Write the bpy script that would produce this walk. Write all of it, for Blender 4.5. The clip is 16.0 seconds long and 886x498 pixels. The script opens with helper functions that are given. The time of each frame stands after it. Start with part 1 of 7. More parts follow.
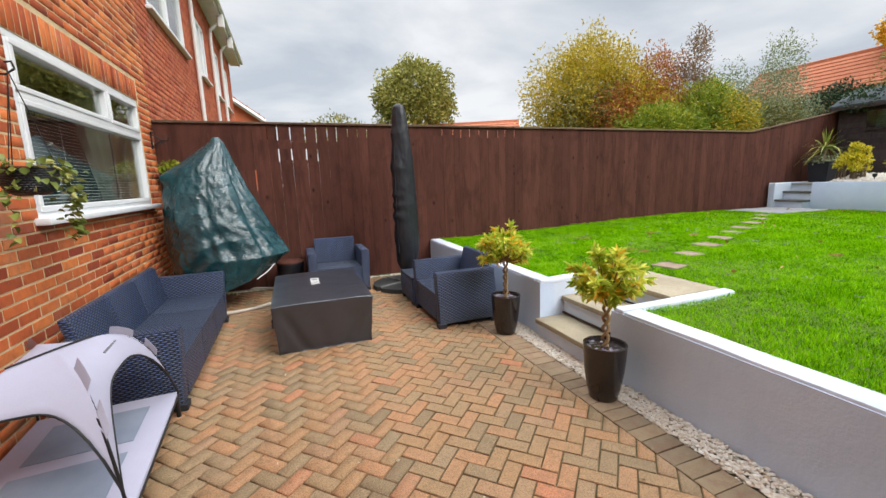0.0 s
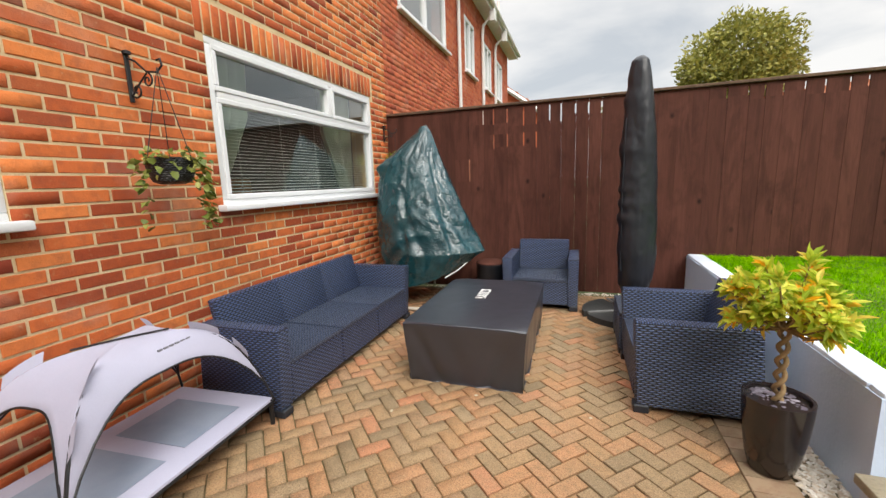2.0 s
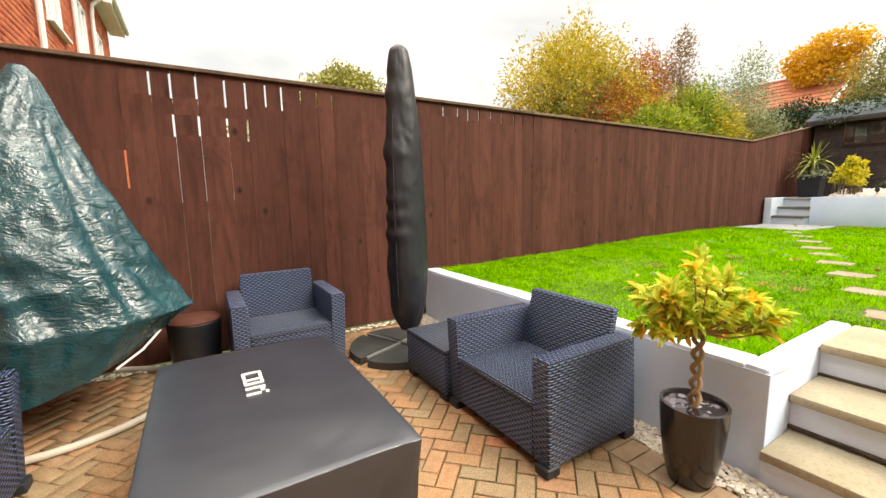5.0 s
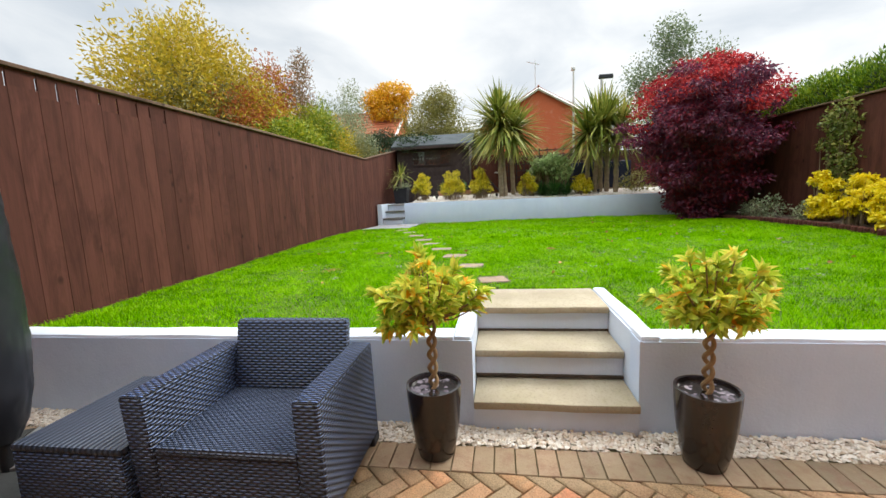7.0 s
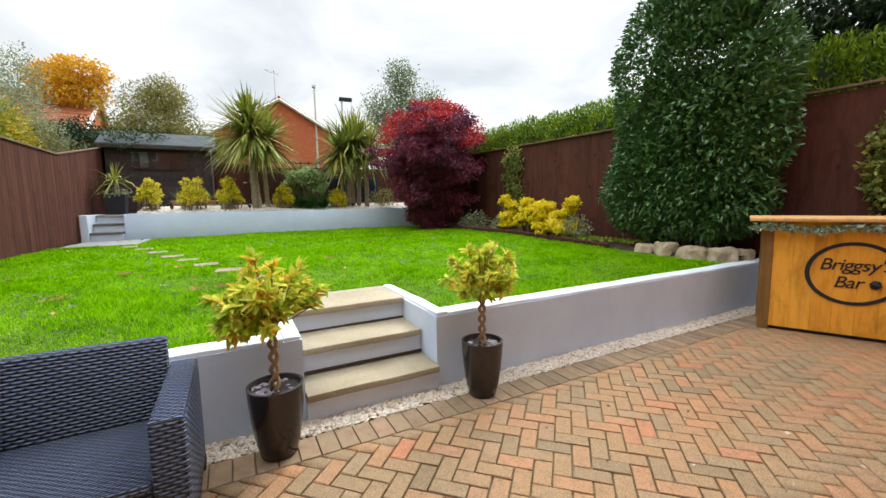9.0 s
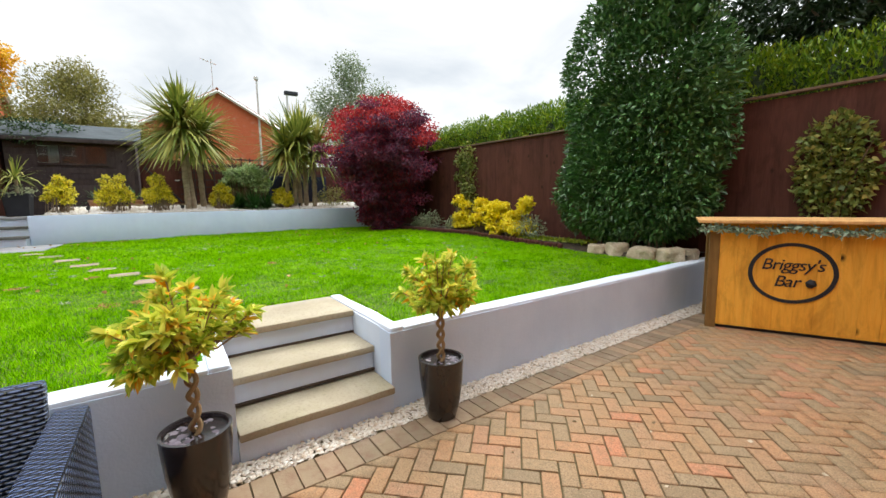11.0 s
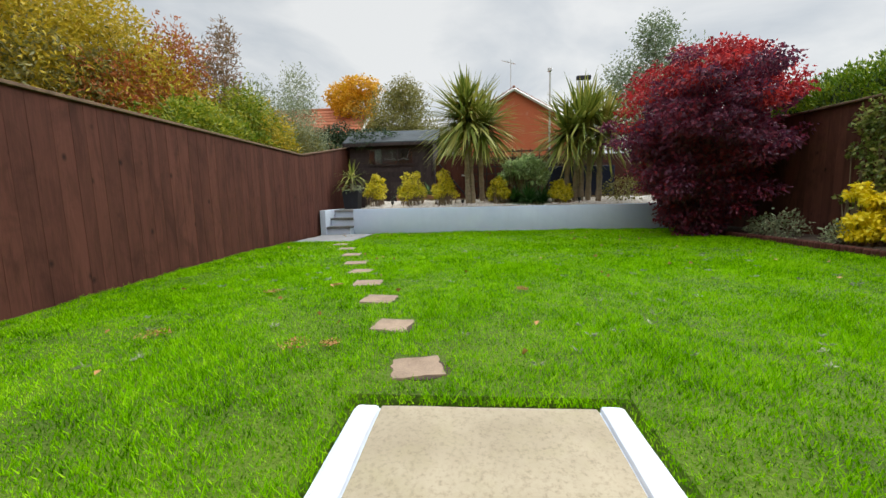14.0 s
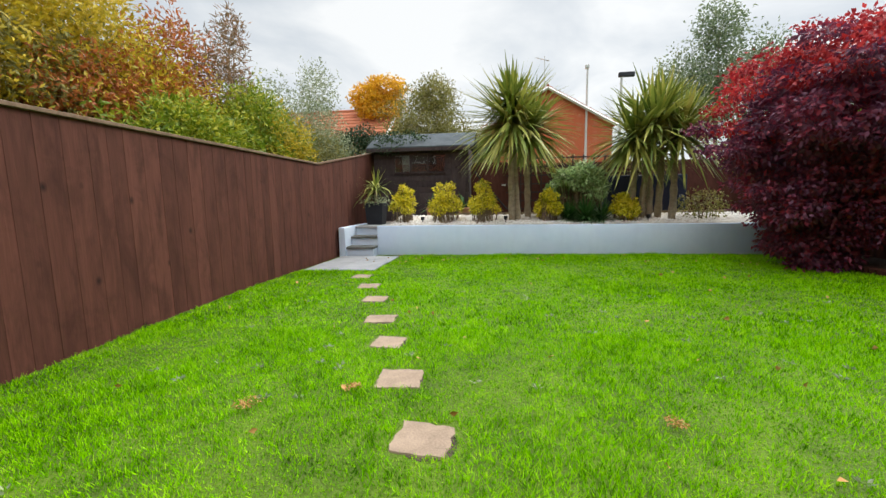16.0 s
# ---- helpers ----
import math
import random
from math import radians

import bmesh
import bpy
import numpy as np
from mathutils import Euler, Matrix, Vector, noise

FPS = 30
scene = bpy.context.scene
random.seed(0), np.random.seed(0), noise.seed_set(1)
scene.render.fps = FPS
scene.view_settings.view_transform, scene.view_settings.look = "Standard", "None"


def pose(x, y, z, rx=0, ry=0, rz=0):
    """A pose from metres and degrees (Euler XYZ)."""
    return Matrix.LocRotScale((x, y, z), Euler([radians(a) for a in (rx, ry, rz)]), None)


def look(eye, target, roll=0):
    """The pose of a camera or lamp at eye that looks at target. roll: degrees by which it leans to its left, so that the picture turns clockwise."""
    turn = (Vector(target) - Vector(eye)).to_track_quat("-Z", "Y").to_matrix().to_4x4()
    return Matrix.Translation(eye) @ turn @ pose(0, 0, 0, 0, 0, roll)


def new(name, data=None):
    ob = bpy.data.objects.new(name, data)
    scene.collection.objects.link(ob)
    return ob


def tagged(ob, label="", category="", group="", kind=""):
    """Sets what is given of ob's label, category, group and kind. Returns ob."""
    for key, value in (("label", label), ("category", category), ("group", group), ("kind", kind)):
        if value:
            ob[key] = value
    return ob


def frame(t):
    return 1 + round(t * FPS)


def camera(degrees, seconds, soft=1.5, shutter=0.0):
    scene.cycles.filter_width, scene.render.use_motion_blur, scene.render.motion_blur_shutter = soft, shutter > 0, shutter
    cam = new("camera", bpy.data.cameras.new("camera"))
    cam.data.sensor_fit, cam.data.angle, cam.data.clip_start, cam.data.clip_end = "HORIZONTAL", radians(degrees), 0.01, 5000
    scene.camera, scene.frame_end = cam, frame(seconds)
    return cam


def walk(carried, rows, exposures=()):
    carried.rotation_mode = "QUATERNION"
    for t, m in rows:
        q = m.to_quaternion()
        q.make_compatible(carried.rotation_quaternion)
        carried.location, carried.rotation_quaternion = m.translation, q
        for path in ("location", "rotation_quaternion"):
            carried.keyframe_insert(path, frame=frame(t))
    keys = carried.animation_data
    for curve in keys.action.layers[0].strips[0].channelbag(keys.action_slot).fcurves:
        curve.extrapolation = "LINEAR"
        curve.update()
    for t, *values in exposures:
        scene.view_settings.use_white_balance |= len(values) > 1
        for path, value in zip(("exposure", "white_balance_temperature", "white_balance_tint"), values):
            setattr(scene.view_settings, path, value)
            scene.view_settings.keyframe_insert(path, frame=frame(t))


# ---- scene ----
cam = camera(96.0, 16.0)
PATH = [
    (0, (0.038, -0.069, 1.434), (0.728, 1.778, 1.098), -1.9),
    (0.5, (0.324, 0.131, 1.458), (0.655, 2.074, 1.119), -1.8),
    (1, (0.612, 0.365, 1.462), (0.524, 2.335, 1.126), -2.0),
    (1.5, (0.811, 0.662, 1.408), (0.343, 2.579, 1.079), -2.1),
    (2, (0.95, 1.016, 1.389), (0.308, 2.881, 1.059), -2.0),
    (2.5, (0.899, 1.353, 1.384), (0.212, 3.202, 1.053), -1.8),
    (3, (0.727, 1.656, 1.405), (0.044, 3.505, 1.068), -1.8),
    (3.5, (0.579, 1.886, 1.373), (0.059, 3.788, 1.041), -1.4),
    (4, (0.329, 2.027, 1.356), (0.329, 4.002, 1.041), -1.1),
    (4.5, (0.114, 2.094, 1.311), (0.646, 4.002, 1.034), -1.2),
    (5, (0.036, 2.263, 1.284), (1.071, 3.955, 1.024), -1.0),
    (5.2, (0.029, 2.337, 1.286), (1.24, 3.908, 1.03), -0.9),
    (7.3, (-0.027, 2.85, 1.275), (1.955, 2.931, 1.022), -1.7),
    (7.5, (-0.084, 2.917, 1.257), (1.901, 2.873, 1.013), -1.0),
    (8, (-0.169, 3.05, 1.27), (1.79, 2.728, 1.031), -0.9),
    (8.5, (-0.214, 3.166, 1.262), (1.675, 2.552, 1.025), -1.0),
    (9, (-0.272, 3.24, 1.26), (1.486, 2.312, 1.032), -1.0),
    (9.2, (-0.297, 3.253, 1.256), (1.407, 2.228, 1.04), -0.7),
    (11.3, (0.08, 3.057, 1.3), (1.714, 1.93, 1.06), -1.0),
    (11.5, (0.227, 2.983, 1.287), (1.925, 1.954, 1.05), -1.0),
    (12, (0.488, 2.828, 1.28), (2.309, 2.036, 1.041), -1.3),
    (12.5, (0.705, 2.69, 1.312), (2.613, 2.143, 1.07), -1.0),
    (13, (1.001, 2.608, 1.337), (2.969, 2.344, 1.092), -0.9),
    (13.5, (1.359, 2.528, 1.345), (3.343, 2.525, 1.096), -1.4),
    (14, (1.679, 2.531, 1.352), (3.657, 2.691, 1.099), -1.3),
    (14.5, (2.114, 2.563, 1.363), (4.086, 2.779, 1.113), -1.5),
    (15, (2.539, 2.629, 1.452), (4.506, 2.888, 1.202), -1.4),
    (15.5, (2.818, 2.729, 1.518), (4.783, 3.016, 1.278), -1.3),
    (16, (3.087, 2.966, 1.64), (5.054, 3.235, 1.394), -1.0),
]
walk(cam, [(t, look(eye, target, roll)) for t, eye, target, roll in PATH], exposures=[(0, 0.03, 6600, 10), (1.5, 0.08, 6750, 10), (2.5, 0.2, 7250, 10), (3.5, 0.55, 8100, 10), (4, 0.6, 8300, 10), (4.5, 0.7, 8300, 10), (5.2, 0.6, 7700, 10), (7.5, 0.22, 6700, 8), (9, 0.24, 6700, 8), (11.5, 0.26, 6700, 8), (12.5, 0.0, 6700, 8), (13.5, -0.05, 6700, 8), (14, -0.12, 6700, 8), (14.5, -0.02, 6700, 8), (15.5, 0.14, 6700, 8), (16, 0.14, 6700, 8)])

# ---- world and sun: a bright overcast day ----
SUN_ELEV, SUN_AZ = 42.0, -55.0      # azimuth counted from +x towards +y
world = bpy.data.worlds.new("overcast_sky")
scene.world = world
world.use_nodes = True
wn, wl = world.node_tree.nodes, world.node_tree.links
wn.clear()


def wnode(kind, **kw):
    n = wn.new(kind)
    for k, v in kw.items():
        n.inputs[k].default_value = v
    return n


w_out = wn.new("ShaderNodeOutputWorld")
w_bg = wnode("ShaderNodeBackground", Strength=1.0)
sky = wn.new("ShaderNodeTexSky")
sky.sky_type, sky.sun_disc = "NISHITA", False
sky.sun_elevation, sky.sun_rotation = radians(SUN_ELEV), radians(90 - SUN_AZ)
sky_scale = wn.new("ShaderNodeVectorMath")
sky_scale.operation = "SCALE"
sky_scale.inputs["Scale"].default_value = 0.12
wl.new(sky.outputs[0], sky_scale.inputs[0])
w_co = wn.new("ShaderNodeTexCoord")
w_sep = wn.new("ShaderNodeSeparateXYZ")
wl.new(w_co.outputs["Generated"], w_sep.inputs[0])
# clouds on a flat layer: direction divided by its height
w_add = wn.new("ShaderNodeMath")
w_add.operation = "MAXIMUM"
wl.new(w_sep.outputs["Z"], w_add.inputs[0])
w_add.inputs[1].default_value = 0.0
w_add2 = wn.new("ShaderNodeMath")
wl.new(w_add.outputs[0], w_add2.inputs[0])
w_add2.inputs[1].default_value = 0.18
w_div = wn.new("ShaderNodeVectorMath")
w_div.operation = "DIVIDE"
w_cmb = wn.new("ShaderNodeCombineXYZ")
for k in range(3):
    wl.new(w_add2.outputs[0], w_cmb.inputs[k])
wl.new(w_co.outputs["Generated"], w_div.inputs[0])
wl.new(w_cmb.outputs[0], w_div.inputs[1])
w_noise = wnode("ShaderNodeTexNoise", Scale=1.15, Detail=7.0, Roughness=0.52, Distortion=0.35)
wl.new(w_div.outputs[0], w_noise.inputs["Vector"])
w_ramp = wn.new("ShaderNodeValToRGB")
w_ramp.color_ramp.elements[0].position, w_ramp.color_ramp.elements[0].color = 0.36, (0.58, 0.64, 0.72, 1)
w_ramp.color_ramp.elements[1].position, w_ramp.color_ramp.elements[1].color = 0.62, (0.95, 0.97, 1.0, 1)
wl.new(w_noise.outputs["Fac"], w_ramp.inputs[0])
# an overcast sky grows brighter towards the zenith
w_lum = wn.new("ShaderNodeMapRange")
w_lum.inputs["From Min"].default_value, w_lum.inputs["From Max"].default_value = 0.42, 1.0
w_lum.inputs["To Min"].default_value, w_lum.inputs["To Max"].default_value = 0.98, 4.6
wl.new(w_sep.outputs["Z"], w_lum.inputs["Value"])
w_mul = wn.new("ShaderNodeVectorMath")
w_mul.operation = "SCALE"
wl.new(w_ramp.outputs[0], w_mul.inputs[0])
wl.new(w_lum.outputs[0], w_mul.inputs["Scale"])
w_mix = wn.new("ShaderNodeMix")
w_mix.data_type = "RGBA"
w_mix.inputs["Factor"].default_value = 0.9
wl.new(sky_scale.outputs[0], w_mix.inputs["A"])
wl.new(w_mul.outputs[0], w_mix.inputs["B"])
wl.new(w_mix.outputs["Result"], w_bg.inputs["Color"])
wl.new(w_bg.outputs[0], w_out.inputs[0])

sun = new("sun", bpy.data.lights.new("sun", "SUN"))
sun.data.energy, sun.data.angle, sun.data.color = 2.6, radians(30), (1.0, 0.985, 0.96)
sd = Vector((math.cos(radians(SUN_ELEV)) * math.cos(radians(SUN_AZ)), math.cos(radians(SUN_ELEV)) * math.sin(radians(SUN_AZ)), math.sin(radians(SUN_ELEV))))
sun.matrix_world = look(sd * 60, (0, 0, 0))

# ---- materials ----
class Mat:
    """A node material: M(name, rough, metal) and small helpers that return sockets."""

    def __init__(self, name, rough=0.6, metal=0.0, spec=0.5):
        self.m = bpy.data.materials.new(name)
        self.m.use_nodes = True
        self.n, self.l = self.m.node_tree.nodes, self.m.node_tree.links
        self.b = self.n["Principled BSDF"]
        self.b.inputs["Roughness"].default_value = rough
        self.b.inputs["Metallic"].default_value = metal
        self.b.inputs["Specular IOR Level"].default_value = spec
        self.height = None

    def coord(self, which="Object", scale=(1, 1, 1)):
        c = self.n.new("ShaderNodeTexCoord")
        mp = self.n.new("ShaderNodeMapping")
        mp.inputs["Scale"].default_value = scale
        self.l.new(c.outputs[which], mp.inputs["Vector"])
        return mp.outputs[0]

    def place(self, scale=(1, 1, 1)):
        g = self.n.new("ShaderNodeNewGeometry")
        mp = self.n.new("ShaderNodeMapping")
        mp.inputs["Scale"].default_value = scale
        self.l.new(g.outputs["Position"], mp.inputs["Vector"])
        return mp.outputs[0]

    def noise(self, vec, scale, detail=4.0, rough=0.55, dist=0.0):
        t = self.n.new("ShaderNodeTexNoise")
        t.inputs["Scale"].default_value, t.inputs["Detail"].default_value = scale, detail
        t.inputs["Roughness"].default_value, t.inputs["Distortion"].default_value = rough, dist
        self.l.new(vec, t.inputs["Vector"])
        return t.outputs["Fac"]

    def voronoi(self, vec, scale, feature="F1"):
        t = self.n.new("ShaderNodeTexVoronoi")
        t.feature = feature
        t.inputs["Scale"].default_value = scale
        self.l.new(vec, t.inputs["Vector"])
        return t.outputs["Distance"]

    def wave(self, vec, scale, axis="X", dist=0.0, profile="SIN", phase=0.0):
        t = self.n.new("ShaderNodeTexWave")
        t.bands_direction, t.wave_profile = axis, profile
        t.inputs["Scale"].default_value, t.inputs["Distortion"].default_value = scale, dist
        t.inputs["Phase Offset"].default_value = phase
        self.l.new(vec, t.inputs["Vector"])
        return t.outputs["Fac"]

    def rand(self):
        """One number for each piece, be it an object or an island of a joined mesh."""
        o = self.n.new("ShaderNodeObjectInfo")
        g = self.n.new("ShaderNodeNewGeometry")
        a = self.math("ADD", o.outputs["Random"], g.outputs["Random Per Island"])
        return self.math("FRACT", a)

    def math(self, op, a, b=None):
        t = self.n.new("ShaderNodeMath")
        t.operation = op
        for k, v in enumerate((a, b)):
            if v is None:
                continue
            if isinstance(v, (int, float)):
                t.inputs[k].default_value = v
            else:
                self.l.new(v, t.inputs[k])
        return t.outputs[0]

    def ramp(self, fac, *stops):
        r = self.n.new("ShaderNodeValToRGB")
        e = r.color_ramp.elements
        while len(e) < len(stops):
            e.new(0.5)
        for k, (p, c) in enumerate(stops):
            e[k].position = p
            e[k].color = (c, c, c, 1) if isinstance(c, (int, float)) else (*c, 1)
        self.l.new(fac, r.inputs[0])
        return r.outputs[0]

    def mix(self, fac, a, b, mode="MIX"):
        t = self.n.new("ShaderNodeMix")
        t.data_type, t.blend_type = "RGBA", mode
        for key, v in (("Factor", fac), ("A", a), ("B", b)):
            if isinstance(v, (int, float)):
                t.inputs[key].default_value = v if key == "Factor" else (v, v, v, 1)
            elif isinstance(v, tuple):
                t.inputs[key].default_value = (*v, 1)
            else:
                self.l.new(v, t.inputs[key])
        return t.outputs["Result"]

    def color(self, c):
        if isinstance(c, tuple):
            self.b.inputs["Base Color"].default_value = (*c, 1)
        else:
            self.l.new(c, self.b.inputs["Base Color"])
        return self

    def rough(self, s):
        self.l.new(s, self.b.inputs["Roughness"])
        return self

    def bump(self, h, strength=0.4, dist=0.01):
        t = self.n.new("ShaderNodeBump")
        t.inputs["Strength"].default_value, t.inputs["Distance"].default_value = strength, dist
        self.l.new(h, t.inputs["Height"])
        self.l.new(t.outputs[0], self.b.inputs["Normal"])
        return self

    def thin(self, weight=0.35):
        """Leaves let some light through."""
        tr = self.n.new("ShaderNodeBsdfTranslucent")
        ms = self.n.new("ShaderNodeMixShader")
        ms.inputs[0].default_value = weight
        src = self.b.inputs["Base Color"]
        if src.is_linked:
            self.l.new(src.links[0].from_socket, tr.inputs["Color"])
        else:
            tr.inputs["Color"].default_value = src.default_value
        out = self.n["Material Output"]
        self.l.new(self.b.outputs[0], ms.inputs[1])
        self.l.new(tr.outputs[0], ms.inputs[2])
        self.l.new(ms.outputs[0], out.inputs[0])
        return self


def mottled(name, c0, c1, rough=0.7, scale=6.0, fine=60.0, bump=0.25, metal=0.0, spec=0.4, which="Object", stretch=(1, 1, 1), dist=0.004):
    """Two-scale variation between two colours with fine relief."""
    m = Mat(name, rough, metal, spec)
    v = m.coord(which, stretch) if which != "Place" else m.place(stretch)
    big, small = m.noise(v, scale), m.noise(v, fine, 3.0)
    f = m.math("ADD", m.math("MULTIPLY", big, 0.65), m.math("MULTIPLY", small, 0.35))
    m.color(m.ramp(f, (0.32, c0), (0.68, c1)))
    m.bump(small, bump, dist)
    return m


def leaf_mat(name, *stops, rough=0.45, weight=0.3, patch=0.8, spec=0.4):
    """Foliage: each leaf its own tone, with larger patches over the crown."""
    m = Mat(name, rough, 0.0, spec)
    v = m.place()
    f = m.math("ADD", m.math("MULTIPLY", m.rand(), 0.55), m.math("MULTIPLY", m.noise(v, patch, 2.0), 0.55))
    m.color(m.ramp(f, *stops))
    return m.thin(weight)


def brick_mat(name, *stops, fine=0.5, smear_amt=0.6):
    m = Mat(name, 0.85, 0.0, 0.25)
    v = m.place()
    base = m.ramp(m.rand(), *stops)
    blot = m.noise(v, 14.0, 5.0, 0.65)
    base = m.mix(m.ramp(blot, (0.45, 0.0), (0.8, 0.55)), base, (0.16, 0.05, 0.035))
    base = m.mix(m.ramp(m.noise(v, 3.0, 3.0), (0.55, 0.0), (0.85, 0.35)), base, (0.55, 0.42, 0.33))
    smear = m.noise(v, 22.0, 6.0, 0.75)
    base = m.mix(m.ramp(smear, (0.60, 0.0), (0.74, smear_amt)), base, (0.50, 0.36, 0.20))
    m.color(base)
    return m.bump(m.math("ADD", m.noise(v, 95.0, 4.0, 0.7), m.noise(v, 30.0, 3.0)), fine, 0.006)


M_BRICK = brick_mat("facing_brick", (0.0, (0.30, 0.055, 0.022)), (0.25, (0.48, 0.105, 0.034)), (0.6, (0.60, 0.15, 0.044)), (0.85, (0.70, 0.215, 0.062)), (1.0, (0.28, 0.050, 0.026)))
M_BRICK_FAR = brick_mat("neighbour_brick", (0.0, (0.36, 0.07, 0.035)), (0.5, (0.47, 0.11, 0.05)), (1.0, (0.52, 0.14, 0.06)))
M_MORTAR = mottled("sandy_mortar", (0.52, 0.38, 0.21), (0.70, 0.54, 0.33), 0.95, 6.0, 90.0, 0.8, which="Place")
M_MORTAR_RED = mottled("red_mortar", (0.36, 0.12, 0.06), (0.44, 0.17, 0.09), 0.95, 3.0, 120.0, 0.4, which="Place")


def paver_mat():
    m = Mat("block_paver", 0.72, 0.0, 0.3)
    v = m.place()
    base = m.ramp(m.rand(), (0.0, (0.25, 0.175, 0.10)), (0.2, (0.36, 0.235, 0.125)), (0.45, (0.41, 0.23, 0.11)), (0.7, (0.48, 0.235, 0.115)), (0.88, (0.33, 0.235, 0.135)), (1.0, (0.54, 0.21, 0.105)))
    base = m.mix(m.ramp(m.noise(v, 1.3, 4.0, 0.6), (0.42, 0.0), (0.72, 0.5)), base, (0.30, 0.22, 0.13))
    speck = m.noise(v, 130.0, 3.0, 0.8)
    base = m.mix(m.ramp(speck, (0.38, 0.6), (0.5, 0.0)), base, (0.10, 0.07, 0.045))
    base = m.mix(m.ramp(m.noise(v, 22.0, 6.0, 0.8), (0.47, 0.0), (0.66, 0.6)), base, (0.17, 0.125, 0.065))
    base = m.mix(m.ramp(speck, (0.58, 0.0), (0.75, 0.4)), base, (0.62, 0.48, 0.36))
    m.color(base)
    return m.bump(m.math("ADD", speck, m.noise(v, 28.0, 4.0, 0.6)), 0.6, 0.006)


M_PAVER = paver_mat()
M_PAVER_EDGE = brick_mat("edging_paver", (0.0, (0.19, 0.145, 0.095)), (0.5, (0.27, 0.20, 0.125)), (1.0, (0.34, 0.235, 0.15)))
M_JOINT = mottled("mossy_joint_sand", (0.085, 0.075, 0.03), (0.20, 0.155, 0.08), 0.95, 4.0, 80.0, 0.6, which="Place")


def fence_mat(name, c0, c1, c2):
    m = Mat(name, 0.75, 0.0, 0.14)
    v = m.place((1, 1, 1))
    off = m.math("MULTIPLY", m.rand(), 37.0)
    cmb = m.n.new("ShaderNodeCombineXYZ")
    m.l.new(off, cmb.inputs[2])
    va = m.n.new("ShaderNodeVectorMath")
    m.l.new(v, va.inputs[0])
    m.l.new(cmb.outputs[0], va.inputs[1])
    mp = m.n.new("ShaderNodeMapping")
    mp.inputs["Scale"].default_value = (14, 14, 0.8)
    m.l.new(va.outputs[0], mp.inputs[0])
    grain = m.noise(mp.outputs[0], 3.0, 5.0, 0.6, 1.2)
    tone = m.math("ADD", m.math("MULTIPLY", m.rand(), 0.30), m.math("MULTIPLY", grain, 0.66))
    base = m.ramp(tone, (0.15, c0), (0.5, c1), (0.9, c2))
    mp2 = m.n.new("ShaderNodeMapping")
    mp2.inputs["Scale"].default_value = (5, 5, 0.9)
    m.l.new(va.outputs[0], mp2.inputs[0])
    blot = m.noise(mp2.outputs[0], 1.5, 4.0, 0.65, 0.8)
    base = m.mix(m.ramp(blot, (0.48, 0.0), (0.72, 0.6)), base, tuple(0.5 * q for q in c0))
    mp3 = m.n.new("ShaderNodeMapping")
    mp3.inputs["Scale"].default_value = (1.3, 1.3, 0.9)
    m.l.new(va.outputs[0], mp3.inputs[0])
    knots = m.voronoi(mp3.outputs[0], 3.4)
    base = m.mix(m.ramp(knots, (0.03, 0.9), (0.13, 0.0)), base, (0.014, 0.007, 0.006))
    worn = m.noise(m.place((2.2, 2.2, 1.4)), 1.7, 5.0, 0.7, 0.6)
    base = m.mix(m.ramp(worn, (0.50, 0.0), (0.74, 0.55)), base, tuple(0.55 * q for q in c0))
    m.color(base)
    return m.bump(m.math("ADD", grain, m.ramp(knots, (0.0, 0.0), (0.12, 0.6))), 0.35, 0.004)


M_FENCE = fence_mat("stained_fence_board", (0.062, 0.0235, 0.0170), (0.094, 0.0350, 0.0250), (0.140, 0.054, 0.039))
M_CAP = fence_mat("weathered_capping", (0.095, 0.058, 0.04), (0.165, 0.105, 0.072), (0.26, 0.185, 0.13))
M_TIMBER = fence_mat("treated_sleeper", (0.17, 0.12, 0.07), (0.26, 0.19, 0.11), (0.33, 0.25, 0.15))
M_SHED = fence_mat("dark_shed_boards", (0.035, 0.027, 0.029), (0.058, 0.044, 0.044), (0.085, 0.066, 0.064))
M_BARWOOD = fence_mat("orange_stained_pine", (0.72, 0.31, 0.035), (0.86, 0.42, 0.055), (0.92, 0.52, 0.09))
M_BARTOP = fence_mat("varnished_bar_top", (0.62, 0.33, 0.12), (0.72, 0.42, 0.17), (0.78, 0.50, 0.22))
M_BARPOST = fence_mat("brown_bar_post", (0.20, 0.11, 0.035), (0.27, 0.15, 0.05), (0.33, 0.19, 0.07))


def wall_paint(name, c0, c1, stain):
    m = Mat(name, 0.75, 0.0, 0.3)
    v = m.place()
    st = m.place((3.0, 3.0, 0.5))
    base = m.ramp(m.noise(v, 2.2, 4.0), (0.3, c0), (0.7, c1))
    base = m.mix(m.ramp(m.noise(st, 1.6, 5.0, 0.65), (0.52, 0.0), (0.8, 0.22)), base, stain)
    m.color(base)
    return m.bump(m.math("ADD", m.noise(v, 9.0, 4.0), m.math("MULTIPLY", m.noise(v, 70.0), 0.5)), 0.3, 0.012)


M_RENDER = wall_paint("white_painted_render", (0.57, 0.66, 0.79), (0.65, 0.73, 0.85), (0.50, 0.50, 0.50))
M_RENDER_GREY = wall_paint("pale_grey_painted_render", (0.53, 0.635, 0.80), (0.61, 0.71, 0.86), (0.44, 0.50, 0.60))
M_RENDER_TOP = wall_paint("rough_white_coping", (0.52, 0.57, 0.66), (0.66, 0.70, 0.77), (0.36, 0.36, 0.35))


